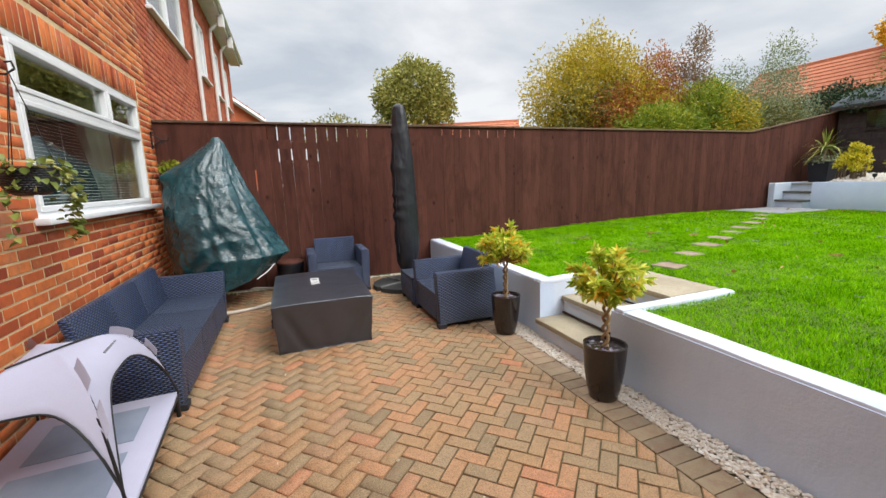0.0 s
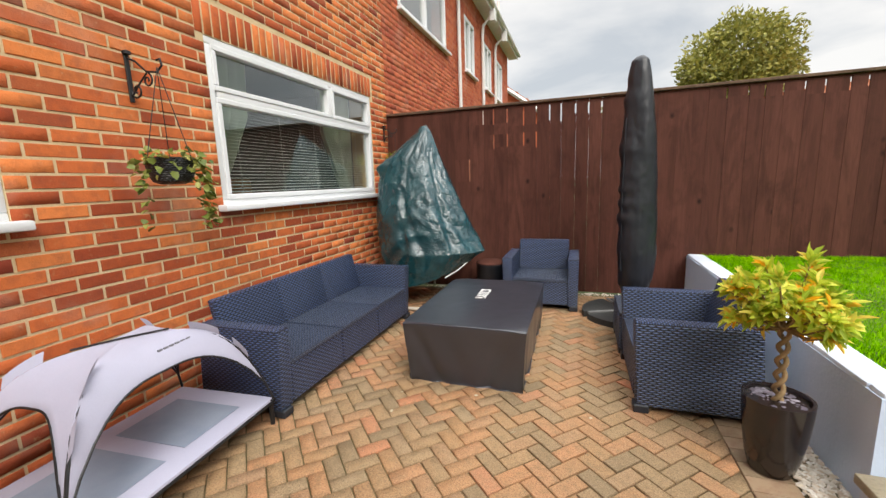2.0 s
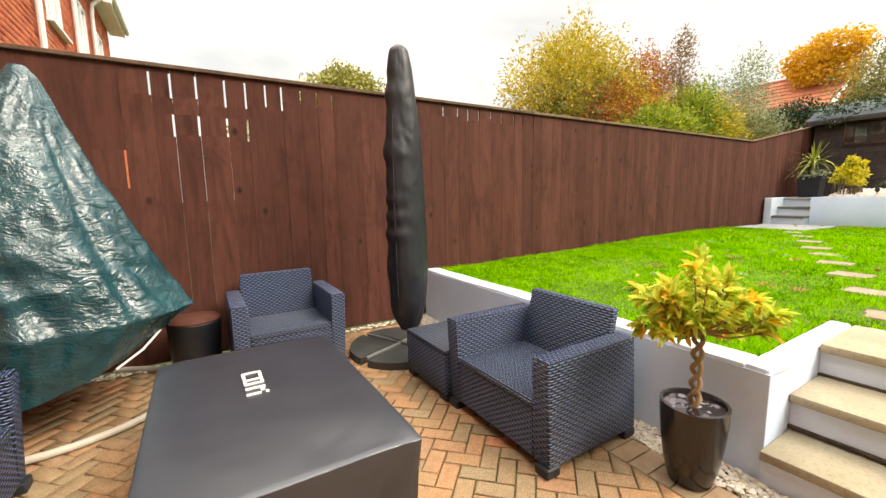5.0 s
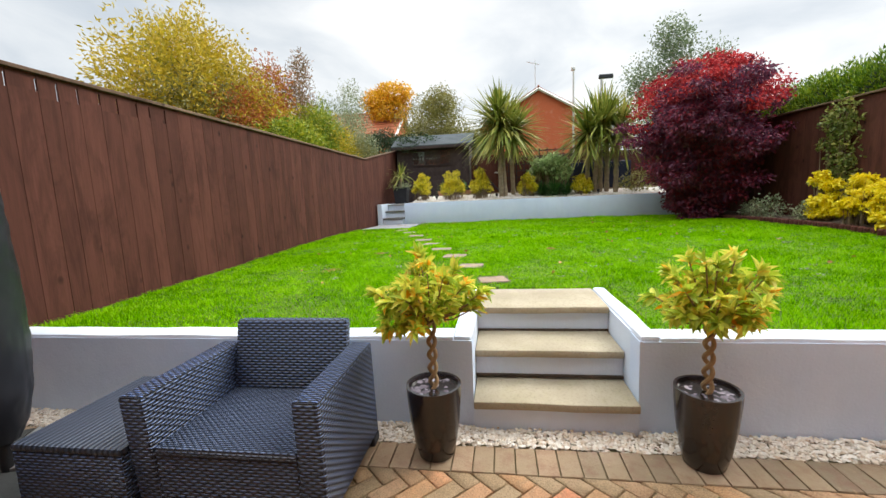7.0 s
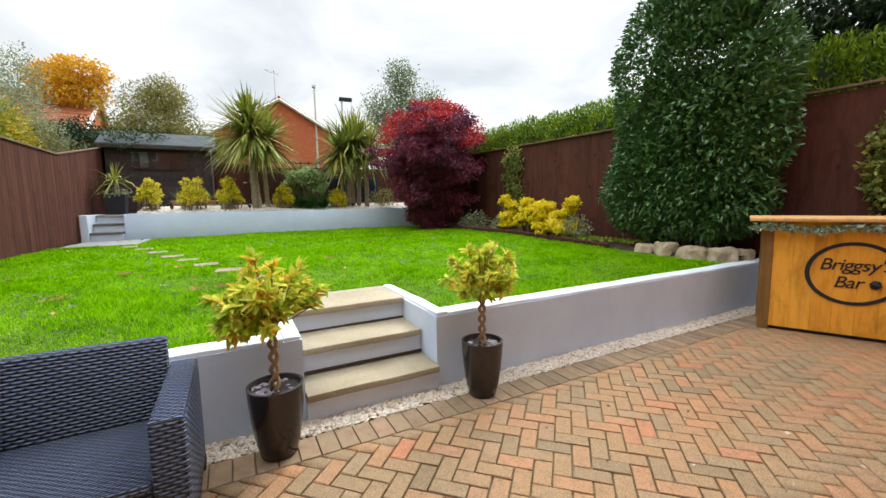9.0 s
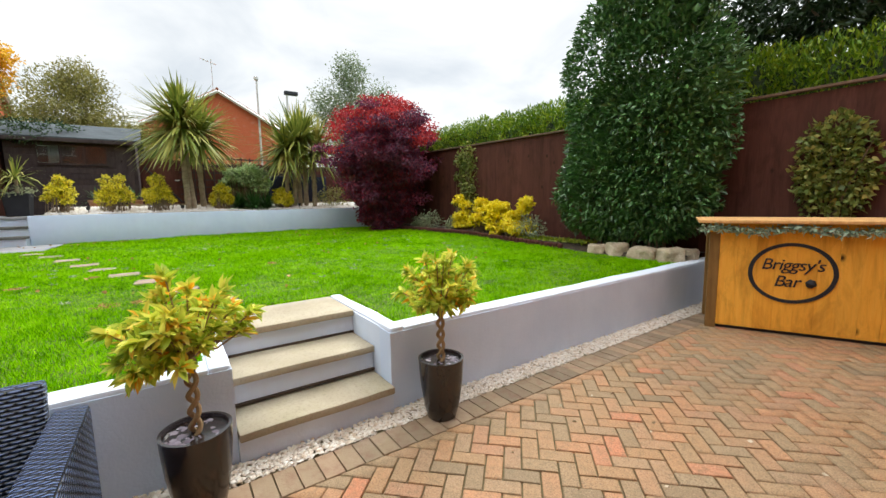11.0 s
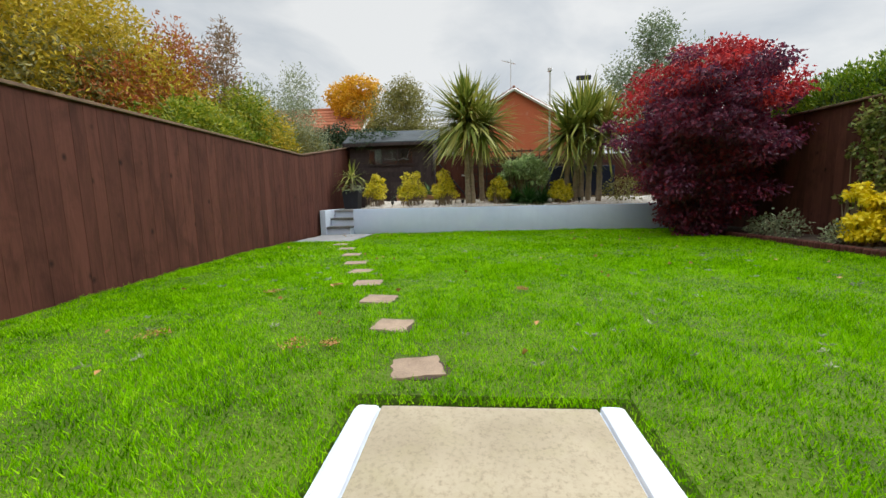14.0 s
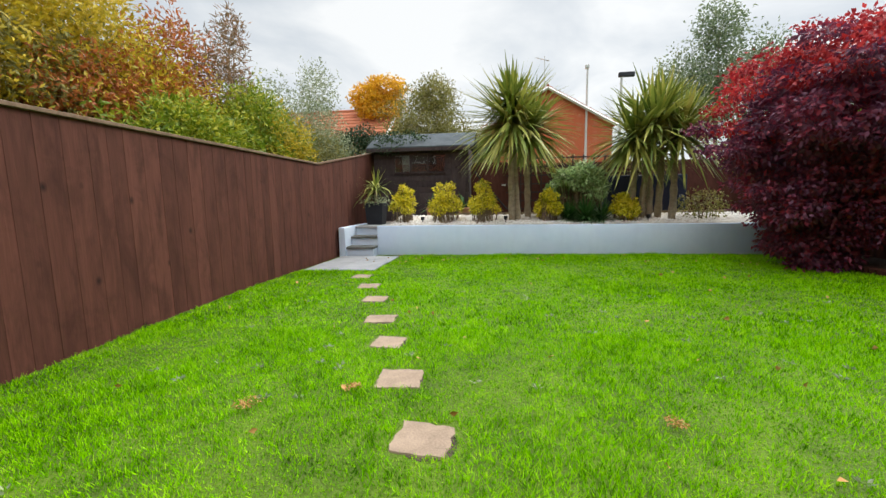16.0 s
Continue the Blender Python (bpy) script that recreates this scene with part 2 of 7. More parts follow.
def sandstone():
    m = Mat("buff_sandstone", 0.8, 0.0, 0.3)
    v = m.place()
    base = m.ramp(m.noise(v, 3.0, 5.0), (0.3, (0.29, 0.245, 0.172)), (0.7, (0.41, 0.355, 0.255)))
    base = m.mix(m.ramp(m.noise(v, 5.0, 6.0, 0.7), (0.48, 0.0), (0.72, 0.5)), base, (0.30, 0.27, 0.155))
    base = m.mix(m.ramp(m.noise(v, 55.0, 5.0, 0.75), (0.30, 0.55), (0.5, 0.0)), base, (0.15, 0.12, 0.08))
    base = m.mix(m.ramp(m.voronoi(v, 7.0), (0.0, 0.7), (0.06, 0.0)), base, (0.10, 0.08, 0.05))
    m.color(base)
    return m.bump(m.noise(v, 60.0, 4.0, 0.7), 0.3, 0.004)


M_STONE = sandstone()
M_SLAB = mottled("pinkish_paving_slab", (0.19, 0.135, 0.095), (0.36, 0.265, 0.19), 0.85, 8.0, 90.0, 0.4, which="Place")
M_GREYSLAB = mottled("grey_paving_slab", (0.24, 0.24, 0.24), (0.36, 0.36, 0.36), 0.85, 4.0, 90.0, 0.3, which="Place")
M_TREADGREY = mottled("grey_step_tread", (0.09, 0.09, 0.08), (0.16, 0.16, 0.14), 0.85, 6.0, 90.0, 0.3, which="Place")
M_SOIL = mottled("dark_soil", (0.035, 0.024, 0.016), (0.085, 0.06, 0.04), 0.95, 10.0, 60.0, 0.8, which="Place", dist=0.02)
M_GROUND = mottled("distant_ground", (0.05, 0.08, 0.02), (0.09, 0.12, 0.04), 0.95, 0.3, 5.0, 0.4, which="Place")


def grass_mat(name, gain):
    m = Mat(name, 0.85, 0.0, 0.02)
    v = m.place()
    f = m.math("ADD", m.math("MULTIPLY", m.rand(), 0.36), m.math("ADD", m.math("MULTIPLY", m.noise(v, 1.6, 4.0, 0.6), 0.38), m.math("MULTIPLY", m.noise(v, 9.0, 5.0, 0.8), 0.8)))
    base = m.ramp(f, (0.54, (0.018 * gain, 0.066 * gain, 0.0005 * gain)), (0.73, (0.085 * gain, 0.228 * gain, 0.0008 * gain)), (0.86, (0.150 * gain, 0.325 * gain, 0.001 * gain)), (1.0, (0.21 * gain, 0.345 * gain, 0.012 * gain)))
    m.color(base)
    return m.thin(0.3)


M_GRASS = grass_mat("lawn_grass", 1.95)
M_TURF = mottled("turf_under_grass", (0.04, 0.075, 0.003), (0.11, 0.19, 0.005), 0.9, 2.0, 60.0, 0.8, which="Place", dist=0.02)
M_LITTER = mottled("pale_dry_leaf", (0.42, 0.34, 0.22), (0.62, 0.54, 0.40), 0.8, 8, 60, 0.2)
M_DRY = mottled("dry_leaf", (0.35, 0.16, 0.05), (0.55, 0.30, 0.10), 0.7, 8, 60, 0.2)


def gravel_mat(name, *stops):
    m = Mat(name, 0.75, 0.0, 0.35)
    m.color(m.ramp(m.rand(), *stops))
    return m.bump(m.noise(m.place(), 90.0), 0.2, 0.003)


M_GRAVEL = gravel_mat("pale_gravel", (0.0, (0.56, 0.49, 0.40)), (0.35, (0.72, 0.67, 0.60)), (0.6, (0.46, 0.35, 0.25)), (0.85, (0.70, 0.61, 0.50)), (1.0, (0.22, 0.16, 0.11)))
M_GRAVEL_WHITE = gravel_mat("white_gravel", (0.0, (0.66, 0.62, 0.56)), (0.5, (0.80, 0.77, 0.72)), (1.0, (0.62, 0.54, 0.45)))
M_GRAVEL_BASE = mottled("gravel_bed", (0.30, 0.25, 0.20), (0.62, 0.55, 0.46), 0.9, 20, 70, 0.7, which="Place", dist=0.01)
M_SLATE = gravel_mat("plum_slate_chips", (0.0, (0.10, 0.085, 0.11)), (0.5, (0.20, 0.175, 0.215)), (1.0, (0.31, 0.28, 0.33)))


def wicker_mat(name, c_lo, c_hi, row=0.0155, dash=0.042):
    """Moulded rattan: staggered lens-shaped strands in metres of UV."""
    m = Mat(name, 0.40, 0.0, 0.55)
    sep = m.n.new("ShaderNodeSeparateXYZ")
    m.l.new(m.coord("UV"), sep.inputs[0])
    v = m.math("DIVIDE", sep.outputs["Y"], row)
    odd = m.math("MULTIPLY", m.math("FLOORED_MODULO", m.math("FLOOR", v), 2.0), 0.5)
    u = m.math("ADD", m.math("DIVIDE", sep.outputs["X"], dash), odd)
    hu = m.math("SINE", m.math("MULTIPLY", m.math("FRACT", u), math.pi))
    hv = m.math("SINE", m.math("MULTIPLY", m.math("FRACT", v), math.pi))
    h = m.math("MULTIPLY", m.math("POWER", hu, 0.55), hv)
    # colour follows height: highlights painted on the crests, shade in the gaps
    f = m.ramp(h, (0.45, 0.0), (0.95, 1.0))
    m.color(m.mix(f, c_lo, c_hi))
    return m.bump(h, 1.0, 0.009)


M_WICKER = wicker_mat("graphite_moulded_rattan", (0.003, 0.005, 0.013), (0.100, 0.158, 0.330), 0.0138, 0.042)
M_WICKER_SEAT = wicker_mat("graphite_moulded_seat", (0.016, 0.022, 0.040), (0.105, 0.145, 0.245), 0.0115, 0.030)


def seat_mat():
    m = Mat("graphite_ribbed_seat", 0.45, 0.0, 0.45)
    uv = m.coord("UV")
    r = m.wave(uv, 0.31416 / 0.026, "X")
    # shade of the rib grooves is put into the colour as well
    m.color(m.mix(r, (0.013, 0.017, 0.027), (0.048, 0.062, 0.095)))
    return m.bump(r, 0.8, 0.005)


M_SEAT = seat_mat()
M_PLASTIC = mottled("dark_moulded_plastic", (0.014, 0.016, 0.022), (0.022, 0.026, 0.034), 0.5, 5, 80, 0.15)
M_CLOTH = mottled("charcoal_cover_fabric", (0.018, 0.021, 0.030), (0.031, 0.035, 0.047), 0.30, 4, 350, 0.2, spec=1.0, which="Object", dist=0.0015)
M_CLOTH_DARK = mottled("black_cover_fabric", (0.009, 0.010, 0.014), (0.019, 0.021, 0.027), 0.42, 4, 300, 0.2, spec=0.5, dist=0.0015)


def tarp_mat():
    m = Mat("green_polythene_cover", 0.20, 0.0, 0.9)
    v = m.coord("Object")
    f = m.noise(v, 5.0, 4.0, 0.6)
    m.color(m.ramp(f, (0.3, (0.003, 0.034, 0.043)), (0.7, (0.010, 0.068, 0.082))))
    ridged = m.math("ABSOLUTE", m.math("SUBTRACT", m.noise(m.coord("Object", (1, 1, 1.8)), 10.0, 3.0, 0.5, 1.2), 0.5))
    fine = m.math("ABSOLUTE", m.math("SUBTRACT", m.noise(v, 34.0, 3.0, 0.55, 0.8), 0.5))
    m.rough(m.ramp(m.noise(v, 3.0, 3.0), (0.3, 0.16), (0.7, 0.32)))
    return m.bump(m.math("ADD", ridged, m.math("MULTIPLY", fine, 0.4)), 0.5, 0.03)


M_TARP = tarp_mat()
M_UPVC = mottled("white_upvc", (0.70, 0.715, 0.73), (0.76, 0.77, 0.78), 0.3, 3, 60, 0.03, spec=0.5)
M_UPVC_DIRTY = mottled("weathered_white_board", (0.62, 0.62, 0.60), (0.76, 0.76, 0.74), 0.5, 4, 60, 0.1)
M_BLACK = mottled("black_metal", (0.008, 0.008, 0.009), (0.02, 0.02, 0.021), 0.45, 10, 90, 0.2)
M_RUBBER = mottled("dark_grey_base_plastic", (0.022, 0.024, 0.024), (0.05, 0.052, 0.05), 0.6, 6, 100, 0.3)
M_STEEL = mottled("grey_powdercoated_steel", (0.45, 0.45, 0.44), (0.58, 0.58, 0.56), 0.4, 8, 60, 0.1)
M_BARSTEEL = mottled("dull_grey_steel_bar", (0.10, 0.10, 0.10), (0.18, 0.18, 0.175), 0.45, 8, 60, 0.1)
M_RING = mottled("cream_tubular_steel", (0.42, 0.37, 0.30), (0.56, 0.50, 0.42), 0.5, 5, 60, 0.15)
M_POT = mottled("glossy_brown_black_glaze", (0.013, 0.010, 0.010), (0.024, 0.018, 0.017), 0.16, 6, 90, 0.05, spec=0.6)
M_BASKET = wicker_mat("black_basket_weave", (0.005, 0.005, 0.006), (0.016, 0.017, 0.02), 0.012, 0.024)
M_PETCLOTH = mottled("pale_lilac_grey_polyester", (0.38, 0.375, 0.475), (0.45, 0.445, 0.55), 0.7, 3, 220, 0.15, dist=0.001)
M_PETMESH = mottled("blue_grey_mesh_panel", (0.20, 0.24, 0.31), (0.27, 0.31, 0.38), 0.75, 5, 300, 0.25, dist=0.001)
M_BARK = mottled("grey_brown_bark", (0.13, 0.09, 0.055), (0.27, 0.20, 0.13), 0.9, 8, 40, 0.8, stretch=(1, 1, 0.35), dist=0.01)
M_PALMBARK = mottled("fibrous_palm_bark", (0.20, 0.15, 0.10), (0.38, 0.31, 0.22), 0.9, 6, 35, 0.8, stretch=(1, 1, 2.0), dist=0.012)
M_STEMBARK = mottled("braided_pale_stem", (0.20, 0.13, 0.06), (0.36, 0.25, 0.13), 0.8, 10, 60, 0.4)
M_ROCK = mottled("buff_boulder", (0.34, 0.27, 0.17), (0.60, 0.50, 0.36), 0.9, 5, 45, 0.7, dist=0.02)
M_CURTAIN = mottled("pale_sage_curtain", (0.52, 0.60, 0.46), (0.64, 0.70, 0.57), 0.85, 4, 90, 0.1)
M_BLIND = mottled("cream_blind_slat", (0.74, 0.76, 0.72), (0.84, 0.85, 0.81), 0.5, 4, 60, 0.02)
# wall colour kept dark so that the dimness of the room is painted in
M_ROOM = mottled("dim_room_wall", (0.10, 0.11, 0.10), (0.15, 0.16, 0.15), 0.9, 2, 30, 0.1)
M_ROOM_LIGHT = mottled("cream_kitchen_wall", (0.50, 0.49, 0.40), (0.60, 0.58, 0.48), 0.8, 2, 30, 0.1)
M_CARTON = mottled("brown_chair_back", (0.30, 0.15, 0.06), (0.40, 0.21, 0.09), 0.7, 4, 50, 0.1)
M_CHINA = mottled("white_glazed_china", (0.78, 0.78, 0.76), (0.84, 0.84, 0.82), 0.2, 4, 50, 0.02)
M_TILE = mottled("orange_roof_tile", (0.34, 0.11, 0.055), (0.50, 0.18, 0.09), 0.85, 4, 30, 0.3, which="Place")
# pale green-grey mottling painted as the reflections in the shed panes
M_SHEDGLASS = mottled("shed_window_reflection", (0.22, 0.32, 0.31), (0.58, 0.66, 0.64), 0.4, 5, 30, 0.05)
M_FELT = mottled("green_grey_roofing_felt", (0.035, 0.045, 0.05), (0.075, 0.09, 0.10), 0.9, 4, 80, 0.4)
M_BLUE = mottled("dark_blue_panel", (0.008, 0.014, 0.04), (0.013, 0.022, 0.06), 0.5, 3, 60, 0.1)
M_TERRA = mottled("terracotta_pot", (0.40, 0.20, 0.12), (0.52, 0.29, 0.18), 0.8, 6, 60, 0.2)
M_INK = mottled("dark_painted_sign", (0.012, 0.014, 0.02), (0.022, 0.025, 0.032), 0.6, 6, 60, 0.1)
M_PRINT = mottled("pale_print", (0.66, 0.66, 0.66), (0.76, 0.76, 0.76), 0.6, 6, 60, 0.05)
M_GREYPRINT = mottled("grey_print", (0.16, 0.16, 0.18), (0.22, 0.22, 0.25), 0.6, 6, 60, 0.05)


def glass_mat():
    m = Mat("window_glass", 0.02)
    tr, gl = m.n.new("ShaderNodeBsdfTransparent"), m.n.new("ShaderNodeBsdfGlossy")
    gl.inputs["Roughness"].default_value = 0.015
    tr.inputs["Color"].default_value = (0.90, 0.94, 0.92, 1)
    lw = m.n.new("ShaderNodeLayerWeight")
    lw.inputs["Blend"].default_value = 0.5
    fac = m.math("ADD", m.math("MULTIPLY", m.math("POWER", lw.outputs["Facing"], 2.0), 0.62), 0.06)
    ms = m.n.new("ShaderNodeMixShader")
    m.l.new(fac, ms.inputs[0])
    m.l.new(tr.outputs[0], ms.inputs[1])
    m.l.new(gl.outputs[0], ms.inputs[2])
    m.l.new(ms.outputs[0], m.n["Material Output"].inputs[0])
    return m


M_GLASS = glass_mat()

L_LAUREL = leaf_mat("laurel_leaf", (0.2, (0.028, 0.082, 0.022)), (0.55, (0.066, 0.17, 0.045)), (0.85, (0.14, 0.27, 0.08)), rough=0.3, weight=0.15, spec=0.6)
L_MAPLE = leaf_mat("crimson_maple_leaf", (0.2, (0.07, 0.022, 0.052)), (0.55, (0.15, 0.036, 0.075)), (0.8, (0.29, 0.03, 0.06)), (0.95, (0.44, 0.035, 0.05)), rough=0.5, weight=0.35, patch=0.7)
L_MAPLE_RED = leaf_mat("scarlet_maple_leaf", (0.2, (0.14, 0.012, 0.02)), (0.5, (0.36, 0.018, 0.026)), (0.85, (0.60, 0.05, 0.045)), rough=0.5, weight=0.4, patch=1.2)
L_YELLOW = leaf_mat("yellow_variegated_leaf", (0.2, (0.66, 0.52, 0.008)), (0.5, (0.90, 0.74, 0.012)), (0.9, (0.95, 0.86, 0.10)), weight=0.4, patch=2.0)
L_EUON = leaf_mat("gold_green_euonymus_leaf", (0.25, (0.20, 0.25, 0.012)), (0.5, (0.66, 0.56, 0.02)), (0.8, (0.92, 0.80, 0.08)), weight=0.3, patch=5.0)
L_POT = leaf_mat("croton_leaf", (0.18, (0.18, 0.31, 0.025)), (0.40, (0.43, 0.55, 0.045)), (0.59, (0.72, 0.75, 0.10)), (0.75, (0.88, 0.80, 0.15)), (0.85, (0.92, 0.42, 0.012)), weight=0.42, patch=6.0)
L_PALM = leaf_mat("sword_leaf", (0.2, (0.08, 0.13, 0.02)), (0.5, (0.21, 0.26, 0.045)), (0.8, (0.44, 0.43, 0.10)), (0.95, (0.54, 0.48, 0.20)), weight=0.2, patch=1.0)
L_STRAP = leaf_mat("dark_strap_leaf", (0.2, (0.014, 0.06, 0.014)), (0.8, (0.07, 0.17, 0.04)), rough=0.35, weight=0.15)
L_HEDGE = leaf_mat("conifer_hedge_spray", (0.2, (0.035, 0.095, 0.004)), (0.55, (0.13, 0.25, 0.008)), (0.85, (0.33, 0.42, 0.02)), weight=0.2, patch=2.5)
# near-black green: the hedge's inner shade is put into this colour
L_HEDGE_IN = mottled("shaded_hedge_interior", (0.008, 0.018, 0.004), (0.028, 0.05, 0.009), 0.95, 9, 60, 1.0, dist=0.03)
L_DARK = leaf_mat("dark_evergreen_leaf", (0.2, (0.008, 0.026, 0.008)), (0.6, (0.022, 0.055, 0.014)), (0.9, (0.055, 0.10, 0.03)), weight=0.15)
L_GOLD = leaf_mat("golden_autumn_leaf", (0.2, (0.26, 0.25, 0.02)), (0.55, (0.54, 0.42, 0.03)), (0.9, (0.72, 0.54, 0.05)), weight=0.35)
L_RUST = leaf_mat("rust_red_autumn_leaf", (0.2, (0.24, 0.10, 0.03)), (0.55, (0.46, 0.14, 0.04)), (0.9, (0.58, 0.24, 0.06)), weight=0.35)
L_GREEN = leaf_mat("bright_green_leaf", (0.2, (0.07, 0.15, 0.008)), (0.55, (0.23, 0.31, 0.02)), (0.9, (0.50, 0.48, 0.04)), weight=0.3)
L_AMBER = leaf_mat("amber_autumn_leaf", (0.2, (0.46, 0.24, 0.015)), (0.6, (0.74, 0.42, 0.02)), (0.9, (0.84, 0.54, 0.05)), weight=0.35)
L_OLIVE = leaf_mat("olive_green_leaf", (0.2, (0.11, 0.12, 0.03)), (0.6, (0.25, 0.24, 0.06)), (0.9, (0.42, 0.37, 0.11)), weight=0.3)
L_SAGE = leaf_mat("sage_green_leaf", (0.2, (0.16, 0.27, 0.09)), (0.6, (0.38, 0.52, 0.22)), (0.9, (0.60, 0.70, 0.38)), weight=0.3, patch=4.0)
L_BRONZE = leaf_mat("bronze_willow_leaf", (0.2, (0.12, 0.09, 0.045)), (0.55, (0.26, 0.18, 0.09)), (0.8, (0.40, 0.22, 0.12)), weight=0.3)
L_BIRCH = leaf_mat("birch_leaf", (0.2, (0.09, 0.14, 0.07)), (0.6, (0.20, 0.27, 0.14)), (0.9, (0.36, 0.40, 0.24)), weight=0.3)
L_ROUND = leaf_mat("yellowing_olive_leaf", (0.2, (0.14, 0.15, 0.03)), (0.6, (0.30, 0.29, 0.06)), (0.9, (0.50, 0.44, 0.11)), weight=0.3)
L_SILVER = leaf_mat("grey_green_leaf", (0.2, (0.13, 0.17, 0.09)), (0.6, (0.29, 0.34, 0.19)), (0.9, (0.46, 0.48, 0.30)), weight=0.3)
L_IVY = leaf_mat("ivy_leaf", (0.2, (0.06, 0.10, 0.015)), (0.6, (0.20, 0.25, 0.05)), (0.9, (0.50, 0.46, 0.14)), weight=0.25, patch=3.0)
L_GARLAND = leaf_mat("faded_garland_leaf", (0.2, (0.16, 0.28, 0.18)), (0.8, (0.44, 0.58, 0.44)), weight=0.2)

# ---- mesh tools ----
def box(bm, x0, x1, y0, y1, z0, z1, bev=0.0, seg=1):
    r = bmesh.ops.create_cube(bm, size=1.0)
    for v in r["verts"]:
        v.co = Vector(((x0 + x1) / 2 + v.co.x * (x1 - x0), (y0 + y1) / 2 + v.co.y * (y1 - y0), (z0 + z1) / 2 + v.co.z * (z1 - z0)))
    if bev > 0:
        edges = list({e for v in r["verts"] for e in v.link_edges})
        bmesh.ops.bevel(bm, geom=edges, offset=bev, segments=seg, affect="EDGES", profile=0.5)
    return bm


def solid(x0, x1, y0, y1, z0, z1, bev=0.0, seg=1):
    return box(bmesh.new(), x0, x1, y0, y1, z0, z1, bev, seg)


def lathe(bm, profile, seg=24, at=(0, 0, 0)):
    """A turned shape from (radius, height) pairs."""
    rings = []
    for r, z in profile:
        rings.append([bm.verts.new((at[0] + r * math.cos(2 * math.pi * k / seg), at[1] + r * math.sin(2 * math.pi * k / seg), at[2] + z)) for k in range(seg)])
    for a, b in zip(rings, rings[1:]):
        for k in range(seg):
            bm.faces.new((a[k], a[(k + 1) % seg], b[(k + 1) % seg], b[k]))
    bm.faces.new(list(reversed(rings[0])))
    bm.faces.new(rings[-1])
    return bm


def tube(bm, pts, radii, seg=8, closed=False):
    """A round bar along points; radii: one number or one for each point."""
    pts = [Vector(p) for p in pts]
    if isinstance(radii, (int, float)):
        radii = [radii] * len(pts)
    n, rings = len(pts), []
    ref = None
    for k, p in enumerate(pts):
        a, b = (pts[(k - 1) % n], pts[(k + 1) % n]) if closed else (pts[max(k - 1, 0)], pts[min(k + 1, n - 1)])
        d = (b - a).normalized()
        if ref is None:
            ref = Vector((0, 0, 1)) if abs(d.z) < 0.9 else Vector((1, 0, 0))
        u = (ref - d * ref.dot(d)).normalized()
        ref = u
        w = d.cross(u)
        rings.append([bm.verts.new(p + (u * math.cos(2 * math.pi * j / seg) + w * math.sin(2 * math.pi * j / seg)) * radii[k]) for j in range(seg)])
    pairs = list(zip(rings, rings[1:])) + ([(rings[-1], rings[0])] if closed else [])
    for a, b in pairs:
        for j in range(seg):
            bm.faces.new((a[j], a[(j + 1) % seg], b[(j + 1) % seg], b[j]))
    if not closed:
        bm.faces.new(list(reversed(rings[0])))
        bm.faces.new(rings[-1])
    return bm


def box_uv(bm):
    """UVs in metres, taken along the face's main direction."""
    lay = bm.loops.layers.uv.verify()
    for f in bm.faces:
        n = f.normal
        ax = max(range(3), key=lambda k: abs(n[k]))
        for lp in f.loops:
            c = lp.vert.co
            lp[lay].uv = (c.y, c.z) if ax == 0 else (c.x, c.z) if ax == 1 else (c.x, c.y)


def mesh_of(name, bm, material, smooth=0.0, uv=True):
    bm.normal_update()
    bmesh.ops.recalc_face_normals(bm, faces=bm.faces)
    if uv:
        box_uv(bm)
    me = bpy.data.meshes.new(name)
    bm.to_mesh(me)
    bm.free()
    me.materials.append(material.m)
    if smooth:
        me.polygons.foreach_set("use_smooth", [True] * len(me.polygons))
        me.set_sharp_from_angle(angle=radians(smooth))
    return me


def quick_mesh(name, verts, faces, material, smooth=False):
    """A mesh straight from arrays: verts (n, 3), faces (m, 3 or 4)."""
    verts, faces = np.asarray(verts, dtype=np.float32), np.asarray(faces, dtype=np.int32)
    me = bpy.data.meshes.new(name)
    m, k = faces.shape
    me.vertices.add(len(verts))
    me.vertices.foreach_set("co", verts.ravel())
    me.loops.add(m * k)
    me.loops.foreach_set("vertex_index", faces.ravel())
    me.polygons.add(m)
    me.polygons.foreach_set("loop_start", np.arange(0, m * k, k, dtype=np.int32))
    me.update(calc_edges=True)
    me.validate()
    if smooth:
        me.polygons.foreach_set("use_smooth", np.ones(m, dtype=bool))
    me.materials.append(material.m)
    return me


def child(ob, parent):
    ob.parent = parent
    return ob


def part(name, bm, material, parent, label="", smooth=35.0, uv=True):
    ob = child(new(name, mesh_of(name, bm, material, smooth, uv)), parent)
    return tagged(ob, label) if label else ob


def mesh_part(name, me, parent, label="", kind=""):
    ob = child(new(name, me), parent)
    return tagged(ob, label, kind=kind)


def thing(name, at, label, category, group="", turn=0.0):
    ob = new(name)
    ob.empty_display_size = 0.1
    ob.matrix_world = pose(*at, 0, 0, turn)
    return tagged(ob, label, category, group)


def structure(name, bm, material, label="", smooth=35.0):
    return tagged(new(name, mesh_of(name, bm, material, smooth)), label, kind="structure")


# ---- foliage tools ----
def unit(a):
    return a / np.maximum(np.linalg.norm(a, axis=1, keepdims=True), 1e-6)


